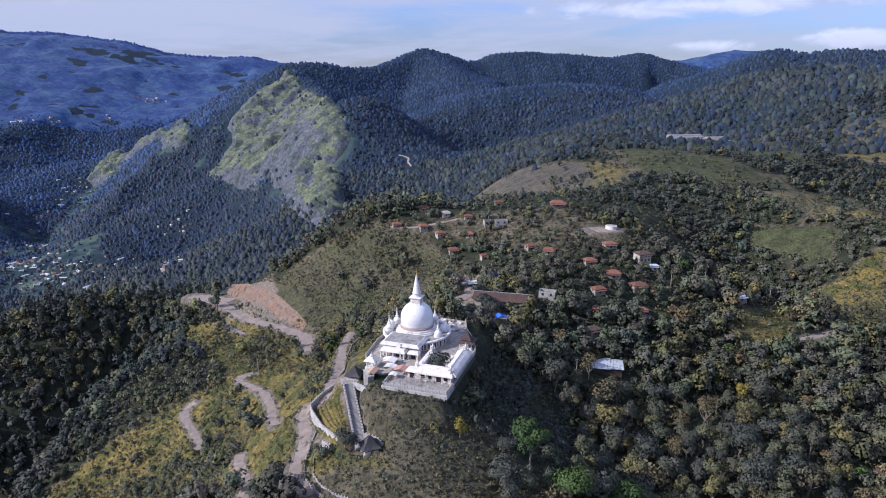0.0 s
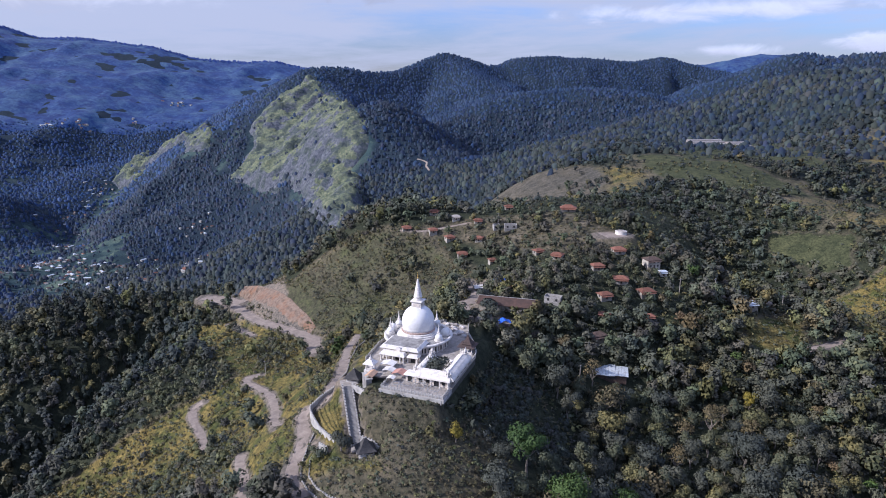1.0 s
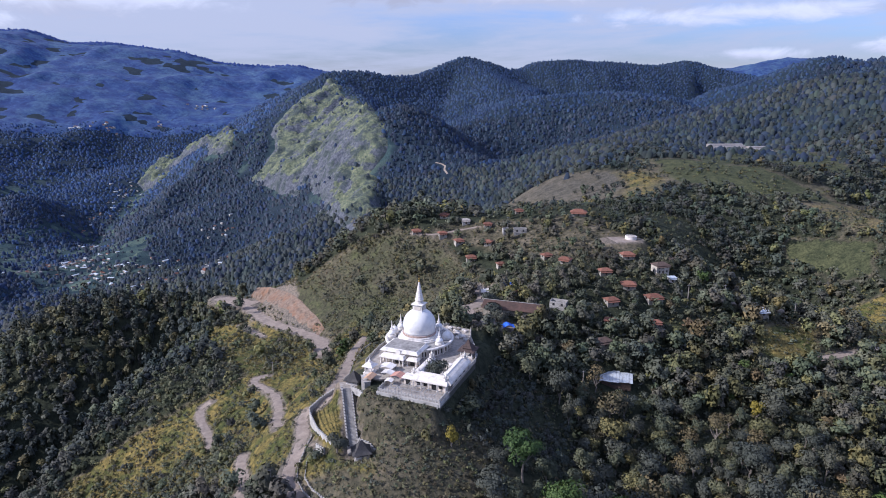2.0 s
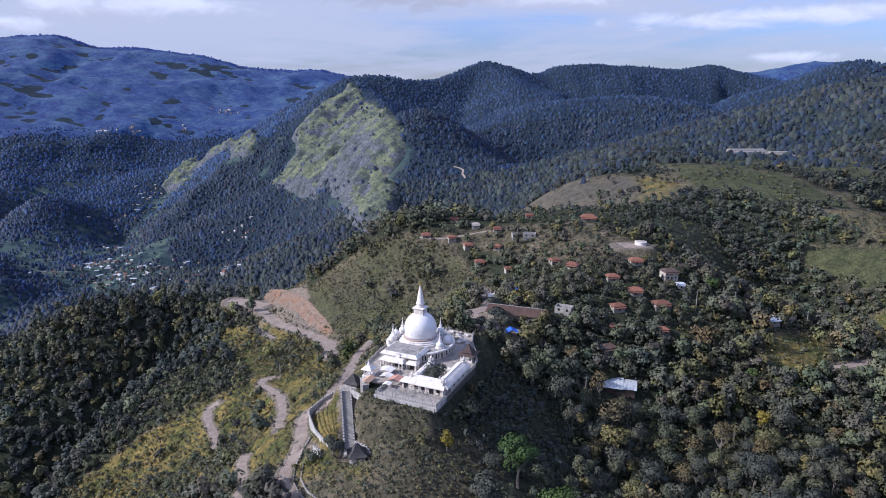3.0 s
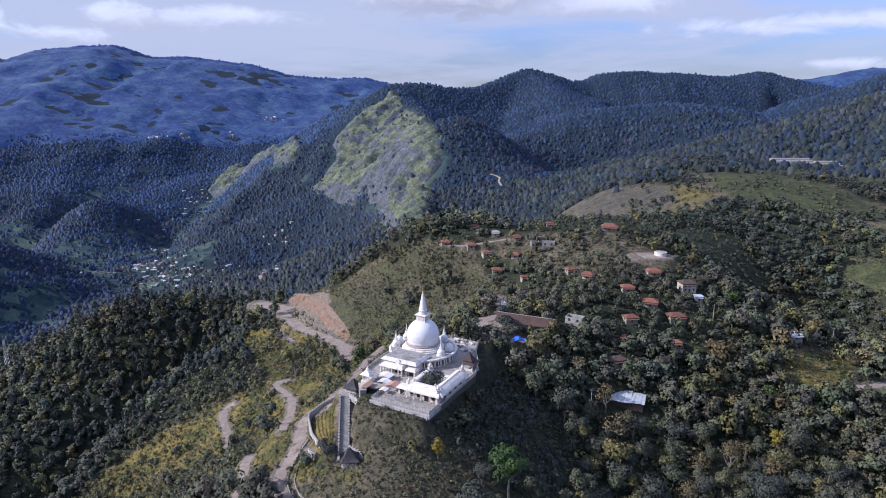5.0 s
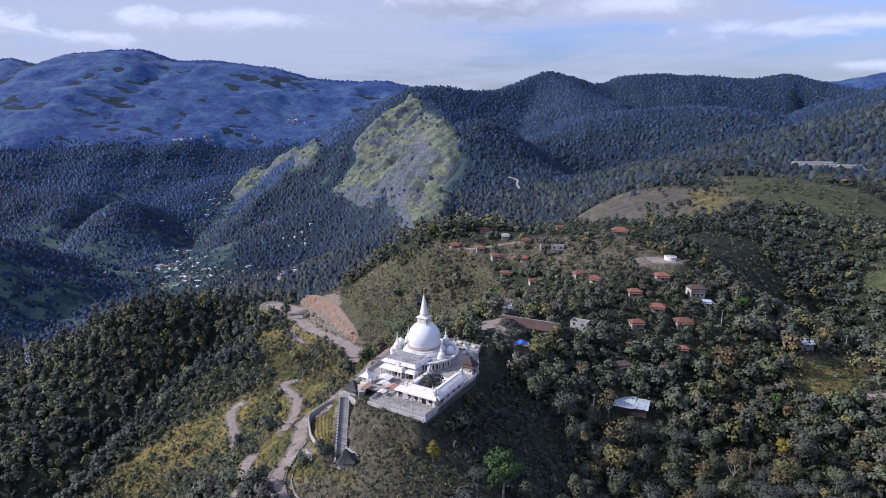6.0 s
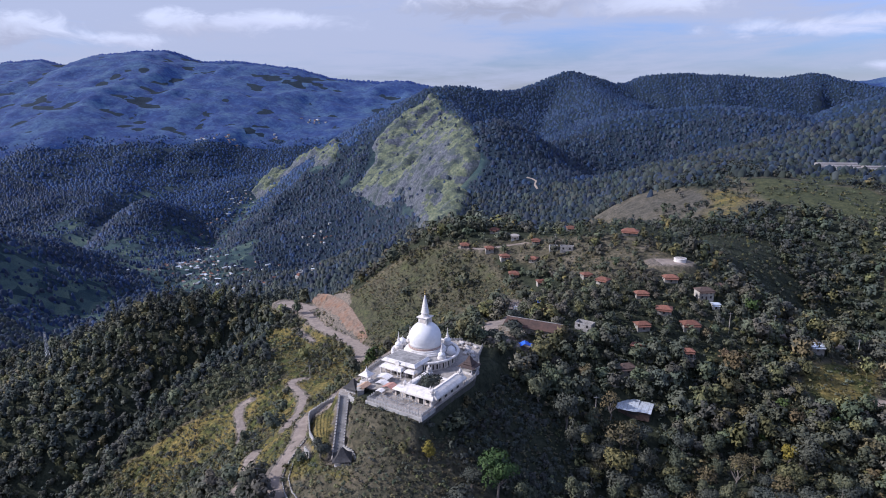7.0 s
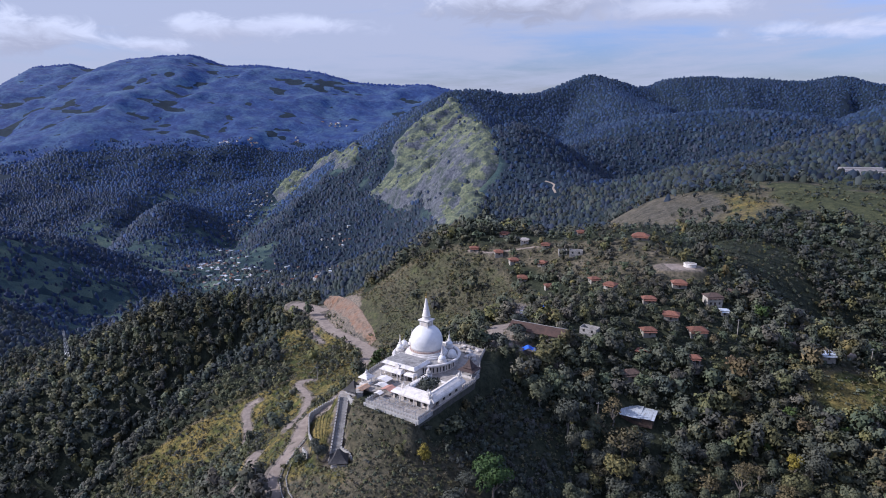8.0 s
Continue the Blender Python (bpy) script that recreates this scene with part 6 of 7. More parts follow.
# ---- the town on the valley floor: small houses, pale and dark roofs ----
def town():
    r = random.Random(21)
    kinds = []
    for k, (w, d, roof) in enumerate(((9, 7, CONCRETE), (12, 7, RED_TILE), (13, 7, TIN), (8, 8, BROWN_TILE), (22, 9, TIN), (10, 8, BROWN_TILE), (9, 7, RED_TILE), (11, 8, CONCRETE))):
        t = thing("house", "small pale house in the valley town", "house", pose(0, 0, -900), "valley houses")
        part("wall", box(-w / 2, w / 2, -d / 2, d / 2, -4, 3.6), WEATHERED if k % 2 else WALL_TINT, t)
        part("roof", stacked([(-w / 2 - 0.6, w / 2 + 0.6, -d / 2 - 0.6, d / 2 + 0.6, 3.5), (-w / 2 - 0.6, w / 2 + 0.6, -d / 2 - 0.6, d / 2 + 0.6, 3.7), (-w / 2, w / 2, -0.1, 0.1, 5.6)]), roof, t)
        kinds.append(t)
    spots = []
    for (cx, cy, sx, sy, n) in TOWNS:
        for _ in range(n):
            spots.append((cx + r.gauss(0, sx), cy + r.gauss(0, sy)))
    for k, (x, y) in enumerate(spots):
        z = max(float(ground_at(x, y)), float(range_height(np.array(x), np.array(y)))) if y > 2880 else float(ground_at(x, y))
        size = 1.25 if y > 2880 else 0.85
        m = pose(x, y, z, 0, 0, r.uniform(0, 180)) @ Matrix.Diagonal((size, size, size, 1))
        if k < len(kinds):
            kinds[k].matrix_world = m
        else:
            copy_thing(kinds[r.randrange(len(kinds))], m)
        PLOTS.append((x, y - 3, 6, 9, 0))


TOWNS = [(-1060, 1515, 45, 40, 34), (-905, 1350, 36, 36, 26), (-860, 1450, 55, 50, 30), (-1025, 1473, 30, 30, 18), (-690, 1250, 40, 24, 14), (-545, 1190, 30, 24, 12), (-750, 1664, 30, 26, 12), (-1437, 2416, 40, 40, 20),
         (-1400, 2210, 26, 70, 16), (-1173, 1769, 22, 16, 9), (-1140, 1420, 60, 50, 8), (-1380, 1990, 60, 50, 7), (-1930, 2910, 26, 10, 9), (-1815, 2974, 26, 12, 12), (-1689, 3199, 16, 14, 4), (-1592, 3480, 46, 26, 12)]
town()

# ---- trees and scrub ----
rng = np.random.RandomState(11)


def core_blob(radius, high, low):
    """A rough closed lump, 36 faces."""
    rings, seg = 3, 6
    v = [(0, 0, high)]
    for r in range(rings):
        a = math.pi * (r + 1) / (rings + 1)
        for s in range(seg):
            b = 2 * math.pi * (s + 0.5 * r) / seg
            k = rng.uniform(0.8, 1.15)
            v.append((radius * k * math.sin(a) * math.cos(b), radius * k * math.sin(a) * math.sin(b), low + (high - low) * (0.5 + 0.5 * math.cos(a))))
    v.append((0, 0, low))
    f = []
    for s in range(seg):
        f.append((0, 1 + s, 1 + (s + 1) % seg))
        for r in range(rings - 1):
            a, b = 1 + r * seg + s, 1 + r * seg + (s + 1) % seg
            f += [(a, a + seg, b), (b, a + seg, b + seg)]
        f.append((1 + (rings - 1) * seg + (s + 1) % seg, 1 + (rings - 1) * seg + s, len(v) - 1))
    return np.array(v, float), np.array(f)


def unit(a):
    return a / np.maximum(1e-6, np.linalg.norm(a, axis=-1, keepdims=True))


def leaf_crown(leaves, leaf, radius, base, top, lobes, flat=1.0, core=True, ruffle=0.34, calm=0.0):
    """Triangular leaf clumps over a crown of several lobes: verts and faces."""
    verts, faces, norms, n = [], [], [], 0
    mid = (base + top) / 2
    spots = []
    for k in range(lobes):
        a, r = rng.uniform(0, 2 * math.pi), radius * 0.62 * math.sqrt(rng.uniform(0.05, 1))
        h = rng.uniform(base + 0.25 * (top - base), top - 0.22 * (top - base)) + (0.12 * (top - base) if r < radius * 0.35 else 0)
        spots.append((r * math.cos(a), r * math.sin(a), h, radius * rng.uniform(0.36, 0.56)))
    if core:
        v, f = core_blob(radius * 0.36, mid + (top - mid) * 0.45, base + 0.1 * (top - base))
        verts.append(v), faces.append(f)
        norms.append(unit(v - np.array([0, 0, mid])))
        n += len(v)
    d = rng.normal(size=(leaves, 3))
    d /= np.linalg.norm(d, axis=1)[:, None]
    d[:, 2] = np.where(d[:, 2] < -0.35, -d[:, 2], d[:, 2])
    pick = rng.randint(0, lobes, leaves)
    s = np.array(spots)[pick]
    at = s[:, :3] + d * s[:, 3:4] * rng.uniform(0.8, 1.12, (leaves, 1)) * np.array([1, 1, flat * (top - base) / (2.2 * radius)])
    nrm = d + rng.normal(size=(leaves, 3)) * ruffle + np.array([0, 0, calm])
    nrm /= np.linalg.norm(nrm, axis=1)[:, None]
    side = np.cross(nrm, rng.normal(size=(leaves, 3)))
    side /= np.linalg.norm(side, axis=1)[:, None]
    up = np.cross(nrm, side)
    size = leaf * rng.uniform(0.6, 1.35, (leaves, 1))
    tri = np.stack([at + side * size, at - side * size * 0.55 + up * size * 0.8, at - side * size * 0.55 - up * size * 0.8], 1).reshape(-1, 3)
    verts.append(tri)
    faces.append(np.arange(leaves * 3).reshape(-1, 3) + n)
    soft = unit(d * 0.75 + unit(at - np.array([0, 0, mid - 0.2 * (top - base)])) * 0.6 + nrm * 0.45 + np.array([0, 0, calm]))
    norms.append(np.repeat(soft, 3, axis=0))
    return np.vstack(verts), np.vstack(faces), np.vstack(norms)


def trunk_prism(radius, high, lean=0.0):
    v = []
    for z, r in ((-0.8, radius * 1.25), (high, radius * 0.6)):
        for k in range(3):
            a = 2 * math.pi * k / 3
            v.append((r * math.cos(a) + lean * z, r * math.sin(a), z))
    v = np.array(v)
    return v, np.array([(0, 1, 4), (0, 4, 3), (1, 2, 5), (1, 5, 4), (2, 0, 3), (2, 3, 5)]), unit(v * np.array([1, 1, 0]))


def whole(crown, trunk):
    v, f, n = crown
    tv, tf, tn = trunk
    return np.vstack([v, tv]), np.vstack([f, tf + len(v)]), np.vstack([n, tn])


def soft_normals(ob, norms):
    """Shade the leaves of a crown as one soft mass."""
    ob.data.polygons.foreach_set("use_smooth", np.ones(len(ob.data.polygons), bool))
    ob.data.attributes.new("custom_normal", "FLOAT_VECTOR", "POINT").data.foreach_set("vector", np.asarray(norms, np.float32).ravel())


def slope_normal(x, y, reach=24.0):
    """Which way the ground faces, smoothed over some metres."""
    n = np.stack([ground_at(x - reach, y) - ground_at(x + reach, y), ground_at(x, y - reach) - ground_at(x, y + reach), np.full(len(x), 2 * reach)], -1)
    return unit(n)


def scatter_mesh(name, label, category, templates, x, y, z, scale, tall, tint, material, lay=0.0):
    """One mesh of many plants: each picks a template, a turn and a size."""
    pick, turn = rng.randint(0, len(templates), len(x)), rng.uniform(0, 2 * math.pi, len(x))
    allv, allf, allc, alln, n = [], [], [], [], 0
    for k, (v, f, nv) in enumerate(templates):
        i = np.where(pick == k)[0]
        if not len(i):
            continue
        c, s = np.cos(turn[i])[:, None], np.sin(turn[i])[:, None]
        px, py = v[None, :, 0] * scale[i][:, None], v[None, :, 1] * scale[i][:, None]
        pv = np.stack([px * c - py * s + x[i][:, None], px * s + py * c + y[i][:, None], v[None, :, 2] * tall[i][:, None] + z[i][:, None]], -1)
        allv.append(pv.reshape(-1, 3))
        turned = np.stack([nv[None, :, 0] * c - nv[None, :, 1] * s, nv[None, :, 0] * s + nv[None, :, 1] * c, np.repeat(nv[None, :, 2], len(i), 0)], -1)
        if lay:
            turned = unit(turned + slope_normal(x[i], y[i])[:, None, :] * lay)
        alln.append(turned.reshape(-1, 3))
        allf.append((f[None] + (np.arange(len(i)) * len(v))[:, None, None] + n).reshape(-1, 3))
        allc.append(np.repeat(tint[i], len(v), axis=0))
        n += len(i) * len(v)
    ob = mesh_object(name, np.vstack(allv), np.vstack(allf), material)
    col = np.ones((n, 4), np.float32)
    col[:, :3] = np.vstack(allc)
    soft_normals(ob, np.vstack(alln))
    ob.data.color_attributes.new("tint", "FLOAT_COLOR", "POINT").data.foreach_set("color", col.ravel())
    return tagged(ob, label, category, kind="stuff")


def jittered(x0, x1, y0, y1, step):
    a, b = np.meshgrid(np.arange(x0, x1, step), np.arange(y0, y1, step))
    a, b = a.ravel(), b.ravel()
    return a + rng.uniform(-0.48, 0.48, len(a)) * step, b + rng.uniform(-0.48, 0.48, len(b)) * step


def in_sight(x, y):
    """The wide wedge of land north of the flight line."""
    return (y > 130) & (x > -1.5 * y - 90) & (x < 0.74 * y + 90)


def clear_of(x, y, margin=1.5):
    """Free of roads, the terrace and the yards of the houses."""
    ok = np.ones(len(x), bool)
    for width, shoulder, pts in ROADS:
        d, _ = polyline(x, y, pts)
        ok &= d > width / 2 + margin
    for cx, cy, rx, ry, turn in PLOTS:
        c, s = math.cos(radians(turn)), math.sin(radians(turn))
        u, v = (x - cx) * c + (y - cy) * s, -(x - cx) * s + (y - cy) * c
        ok &= (np.abs(u) > rx + margin) | (np.abs(v) > ry + margin)
    return ok


def tints(n, spread=0.3, x=None, y=None):
    t = np.ones((n, 3)) * rng.uniform(1 - spread, 1 + spread, (n, 1))
    t *= rng.uniform(0.93, 1.07, (n, 3))
    if x is not None:
        w, patch = fbm(x, y, 90, 3)[:, None], fbm(x + 500, y, 34, 3)[:, None]
        t *= (1 + w * np.array([0.26, 0.15, 0.05])) * (1 + 0.28 * patch)
    return t


def woods(name, label, box, step, templates, materials, size, keep, spread=0.3, sink=0.3, lay=0.0, floor_of=None):
    """Woodland over a stretch of land. keep(x, y, cover) gives the chance of a tree; materials are (share, material)."""
    x, y = jittered(*box, step)
    x, y = x[in_sight(x, y)], y[in_sight(x, y)]
    w = cover_weights(x, y)
    ok = (rng.rand(len(x)) < keep(x, y, w)) & clear_of(x, y, 0.2 if templates is SHRUB else 0.8 if templates is BUSH else 1.5)
    x, y = x[ok], y[ok]
    z = (floor_of or ground_at)(x, y) - sink
    if 1000 < box[3] < 4500:
        z = z + rock_lift(x, y)[0]
    kinds = rng.rand(len(x)) + fbm(x, y, 60, 2) * 0.25
    kinds = np.argsort(np.argsort(kinds)) / max(1, len(kinds))
    lo = 0.0
    for share, material in materials:
        i = (kinds >= lo) & (kinds < lo + share)
        lo += share
        if i.sum():
            s = size[0] + (size[1] - size[0]) * rng.rand(i.sum()) ** 1.5
            s = s * np.where(ridge_behind(x[i], y[i]), 0.42, np.where(village(x[i], y[i]), 0.64, 1.0))
            scatter_mesh(name, label, "woodland", templates, x[i], y[i], z[i], s, s * rng.uniform(0.8, 1.25, i.sum()), tints(i.sum(), spread, x[i], y[i]), material, lay)


def open_land(w):
    return np.maximum.reduce([w[..., 0], w[..., 1], w[..., 2] * 1.1, w[..., 3] * 1.2])


def lump(radius, base, top, seg, rings, shape, rough=0.16):
    """A closed crown of few faces, pointed (shape 1) or domed (shape 0), uneven all round."""
    v, n, f = [(rng.uniform(-0.1, 0.1) * radius, rng.uniform(-0.1, 0.1) * radius, top)], [(0, 0, 1)], []
    for r in range(rings):
        k = (r + 1) / rings
        wide = (1 - shape) * math.sin(k * 1.85) + shape * (0.12 + 0.88 * k)
        for q in range(seg):
            a, w = 2 * math.pi * (q + 0.5 * r) / seg, radius * wide * rng.uniform(1 - rough * 1.6, 1 + rough * 1.6)
            z = top - (top - base) * (k ** 1.9) * rng.uniform(1 - rough * 0.6, 1 + rough * 0.6)
            v.append((w * math.cos(a), w * math.sin(a), z))
            n.append((math.cos(a), math.sin(a), 1.15 - k))
    for q in range(seg):
        f.append((0, 1 + q, 1 + (q + 1) % seg))
        for r in range(rings - 1):
            a, b = 1 + r * seg + q, 1 + r * seg + (q + 1) % seg
            f += [(a, a + seg, b), (b, a + seg, b + seg)]
    return np.array(v, float), np.array(f), unit(np.array(n))


def gum(leaves, leaf, radius, base, top):
    """A tall gum: bare pale stem, narrow open crown."""
    return whole(leaf_crown(leaves, leaf, radius, base, top, 6, core=False, calm=0.3), trunk_prism(0.26, base + 0.6 * (top - base)))


NEAR = [whole(leaf_crown(rng.randint(165, 205), 0.70, rng.uniform(3.3, 4.3), 1.2, rng.uniform(6.8, 9.4), rng.randint(7, 12), calm=0.2), trunk_prism(0.22, 5)) for _ in range(10)]
WEST = [whole(leaf_crown(120, 0.95, rng.uniform(2.8, 3.8), 0.6, rng.uniform(8, 11), 7, calm=0.25), trunk_prism(0.22, 5)) for _ in range(8)]
GUMS = [gum(100, 0.85, rng.uniform(2.4, 3.4), rng.uniform(4, 6), rng.uniform(13, 18)) for _ in range(8)]
MID = [whole(leaf_crown(60, 1.05, rng.uniform(3.4, 4.4), 0.8, rng.uniform(7, 9.4), 6, calm=0.3), trunk_prism(0.25, 5)) for _ in range(8)]
FAR = [lump(rng.uniform(3.8, 5.0), -1.0, rng.uniform(6, 9), 4, 2, rng.uniform(0.0, 0.35), 0.32) for _ in range(10)]
FARTHEST = [lump(rng.uniform(5.5, 7.5), -2.0, rng.uniform(7, 10), 4, 2, rng.uniform(0.0, 0.4), 0.22) for _ in range(10)]
BUSH = [leaf_crown(64, 0.42, 1.9, -0.3, 3.0, 6, core=False, calm=0.2) for _ in range(9)]
SHRUB = [leaf_crown(24, 0.36, 1.1, -0.3, 1.5, 4, core=False, calm=0.3) for _ in range(9)]


def crown_object(name, crown, material, parent, tint=(1, 1, 1)):
    v, f, nv = crown
    ob = mesh_object(name, v, f, material, False, parent)
    soft_normals(ob, nv)
    col = np.ones((len(v), 4), np.float32)
    col[:, :3] = tint
    ob.data.color_attributes.new("tint", "FLOAT_COLOR", "POINT").data.foreach_set("color", col.ravel())
    return ob


def limb(parent, name, a, b, r0, r1, bends=3):
    """A tapered, slightly crooked branch."""
    own = bmesh.new()
    rings = []
    a, b = Vector(a), Vector(b)
    for k in range(bends + 1):
        p = a.lerp(b, k / bends) + Vector((rng.uniform(-1, 1), rng.uniform(-1, 1), 0)) * (0.08 * (b - a).length if 0 < k < bends else 0)
        r = r0 + (r1 - r0) * k / bends
        rings.append([own.verts.new((p.x + r * math.cos(2 * math.pi * j / 6), p.y + r * math.sin(2 * math.pi * j / 6), p.z)) for j in range(6)])
    for p, q in zip(rings[:-1], rings[1:]):
        for j in range(6):
            own.faces.new((p[j], p[(j + 1) % 6], q[(j + 1) % 6], q[j]))
    own.faces.new(rings[-1])
    return part(name, own, BARK, parent)


def tree(x, y, z, label, leaves, leaf, radius, base, top, lobes, material, group="", flat=1.0, limbs=4, turn=0.0, thin=0.0):
    t = thing("tree", label, "tree", pose(x, y, z, 0, 0, turn), group)
    limb(t, "trunk", (0, 0, -0.8), (0, 0, base + 0.45 * (top - base)), 0.05 * radius + 0.1, 0.03 * radius + 0.03)
    for k in range(limbs):
        q = 2 * math.pi * (k + rng.uniform(-0.2, 0.2)) / limbs
        limb(t, "limb", (0, 0, base * 0.85), (radius * 0.55 * math.cos(q), radius * 0.55 * math.sin(q), base + (top - base) * rng.uniform(0.35, 0.6)), 0.03 * radius + 0.04, 0.03)
    crown_object("crown", leaf_crown(leaves, leaf, radius, base, top, lobes, flat, core=thin == 0.0), material, t)
    PLOTS.append((x, y, radius * 0.6, radius * 0.6, 0))
    return t


def gz_at(x, y):
    return float(ground_at(x, y))


tree(5.6, 178.0, gz_at(5.6, 178.0), "small rounded tree with bright golden-yellow leaves", 900, 0.28, 2.5, 0.6, 6.8, 9, LEAF_GOLD, limbs=3)
tree(28.5, 176.5, gz_at(28.5, 176.5), "spreading flat-topped tree with fresh green leaves", 1900, 0.42, 6.8, 8.0, 17.5, 16, LEAF_LIME, limbs=6)
tree(40.0, 166.0, gz_at(40.0, 166.0), "broad umbrella-shaped tree with fresh green crown", 1900, 0.42, 7.0, 9.0, 17.0, 16, LEAF_LIME, limbs=6)
tree(58.5, 170.0, gz_at(58.5, 170.0), "wide umbrella-shaped tree with fresh green leaves", 1900, 0.42, 6.8, 9.0, 17.5, 16, LEAF_LIME, limbs=6)
tree(-31.6, 177.4, gz_at(-31.6, 177.4), "dense dark green tree at the foot of the stair", 1300, 0.34, 3.9, 1.0, 6.4, 11, LEAF_DARK, limbs=4)
cm = site(17.2, -22.6, FLOOR)
tree(cm.translation.x, cm.translation.y, FLOOR, "dark rounded tree filling the shrine courtyard", 1900, 0.3, 4.9, 0.9, 6.6, 15, LEAF_DARK, limbs=5)
tree(-164.4, 421.0, gz_at(-164.4, 421.0), "dark round tree standing on the bare road yard", 700, 0.5, 4.6, 1.5, 8.0, 8, LEAF_DARK)
tree(-177.0, 412.0, gz_at(-177.0, 412.0), "dark bushy tree beside the earth road", 700, 0.5, 4.2, 0.8, 6.5, 8, LEAF_DARK)
tree(12.9, 260.4, gz_at(12.9, 260.4), "low dark clipped tree beside the yard path", 900, 0.36, 3.8, 0.8, 5.0, 9, LEAF_DARK)
tree(18.5, 292.5, gz_at(18.5, 292.5), "dark green tree over the long roof", 900, 0.42, 4.6, 1.5, 7.5, 9, LEAF_DARK)
tree(19.5, 276.5, gz_at(19.5, 276.5), "dark green tree before the long roof", 900, 0.42, 4.8, 1.6, 8.0, 10, LEAF_DARK)
tree(22.0, 272.0, gz_at(22.0, 272.0), "dark green tree shading the clearing", 900, 0.4, 4.2, 1.2, 6.5, 9, LEAF_DARK)
tree(129.6, 242.6, gz_at(129.6, 242.6), "tree covered in golden-yellow blossom", 900, 0.34, 3.2, 3.0, 10.0, 8, LEAF_GOLD)
for bx, by in ((63.5, 247.5), (109.4, 231.9), (90.3, 214.3)):
    tree(bx, by, gz_at(bx, by), "thin-leaved grey-brown tree with bare pale limbs", 420, 0.34, 4.6, 3.5, 12.5, 8, LEAF_DRY, "bare trees", limbs=7, thin=1.0)


def own_trees():
    """The trees on the slope nearest the flight line, each one for itself."""
    looks = ((LEAF_DARK, "dark green"), (LEAF_DARK, "blackish green"), (LEAF_MID, "mid-green"), (LEAF_OLIVE, "olive-green"), (LEAF_DARK, "deep green"), (LEAF_MID, "green"), (LEAF_DRY, "grey-brown"))
    kinds = []
    for k in range(21):
        material, word = looks[k % 7]
        r = rng.uniform(3.6, 6.0)
        thin = 1.0 if material is LEAF_DRY else 0.0
        t = tree(0, 0, -900, "broadleaf tree with " + ("thin " if thin else "dense ") + word + " crown", int(34 * r * r) + 300 if not thin else 420, rng.uniform(0.36, 0.52), r, rng.uniform(2.5, 4.5), rng.uniform(9.5, 15.5), rng.randint(10, 17), material, "slope trees", limbs=3 if not thin else 6, thin=thin)
        kinds.append(t)
    x, y = jittered(18, 150, 154, 240, 6.6)
    ok = clear_of(x, y, 2.5) & (rng.rand(len(x)) < 0.93) & ~shaded_hollow(x, y)
    x, y = x[ok][:300], y[ok][:300]
    for k, (a, b) in enumerate(zip(x, y)):
        s = rng.uniform(0.6, 1.2)
        m = pose(a, b, gz_at(a, b) - 0.3, 0, 0, rng.uniform(0, 360)) @ Matrix.Diagonal((s, s, s * rng.uniform(0.85, 1.15), 1))
        if k < len(kinds):
            kinds[k].matrix_world = m
        else:
            pick = rng.randint(len(kinds))
            if pick % 7 == 6 and rng.rand() < 0.5:
                pick -= 1
            copy_thing(kinds[pick], m)


def shaded_hollow(x, y):
    """The steep bare drop east of the terrace."""
    return inside(x, y, [(10, 186), (15, 222), (22, 242), (40, 238), (50, 220), (50, 200), (40, 184), (18, 180)])


def own_stretch(x, y):
    return (x > 18) & (x < 150) & (y > 154) & (y < 240)


own_trees()
def clumps(x, y, size, low, high):
    return smooth(low, high, fbm(x, y, size, 3))


def scrub_slope(x, y):
    """The open scrub slope below the front terrace."""
    return inside(x, y, [(-31, 203), (-16, 190), (-4, 187), (5, 188), (16, 196), (20, 188), (28, 175), (33, 163), (34, 140), (-45, 140), (-46, 166), (-36, 177), (-29, 183)])


def lawn(x, y):
    """The terraced grass bank between the road wall and the stair."""
    return inside(x, y, [(-42, 218), (-47.5, 207), (-46, 197), (-36, 181.5), (-30.0, 182), (-37.2, 206)])


def ridge_behind(x, y):
    """The ridge behind the village, under low scrub trees only."""
    return inside(x, y, [(45, 405), (130, 396), (215, 470), (200, 580), (60, 540)])


def village(x, y):
    return inside(x, y, [(-30, 385), (-10, 425), (60, 425), (125, 370), (125, 280), (45, 280), (30, 320), (5, 375)])


def back_slope(x, y):
    """The open green scrub slope between the earth road and the village."""
    return inside(x, y, [(-135, 420), (-90, 424), (-32, 413), (-9, 396), (8, 366), (-6, 340), (-22, 300), (-45, 323), (-75, 341), (-105, 380)])


def near_keep(x, y, w):
    o = open_land(w)
    k = np.where(o > 0.62, 0.02 + 0.62 * clumps(x, y, 38, 0.0, 0.38), np.where(o > 0.25, 0.03 + 0.16 * clumps(x, y, 30, 0.25, 0.5), 0.96))
    k = np.where(village(x, y), np.maximum(k, 0.9), k)
    k = np.where((x < -38) & (y < 245) & (o > 0.3), 0.01 + 0.12 * clumps(x, y, 30, 0.0, 0.4), k)
    k = np.where(back_slope(x, y), 0.01 + 0.10 * clumps(x, y, 40, 0.1, 0.5), k)
    return np.where(own_stretch(x, y) | shaded_hollow(x, y) | lawn(x, y) | scrub_slope(x, y), 0.0, k)


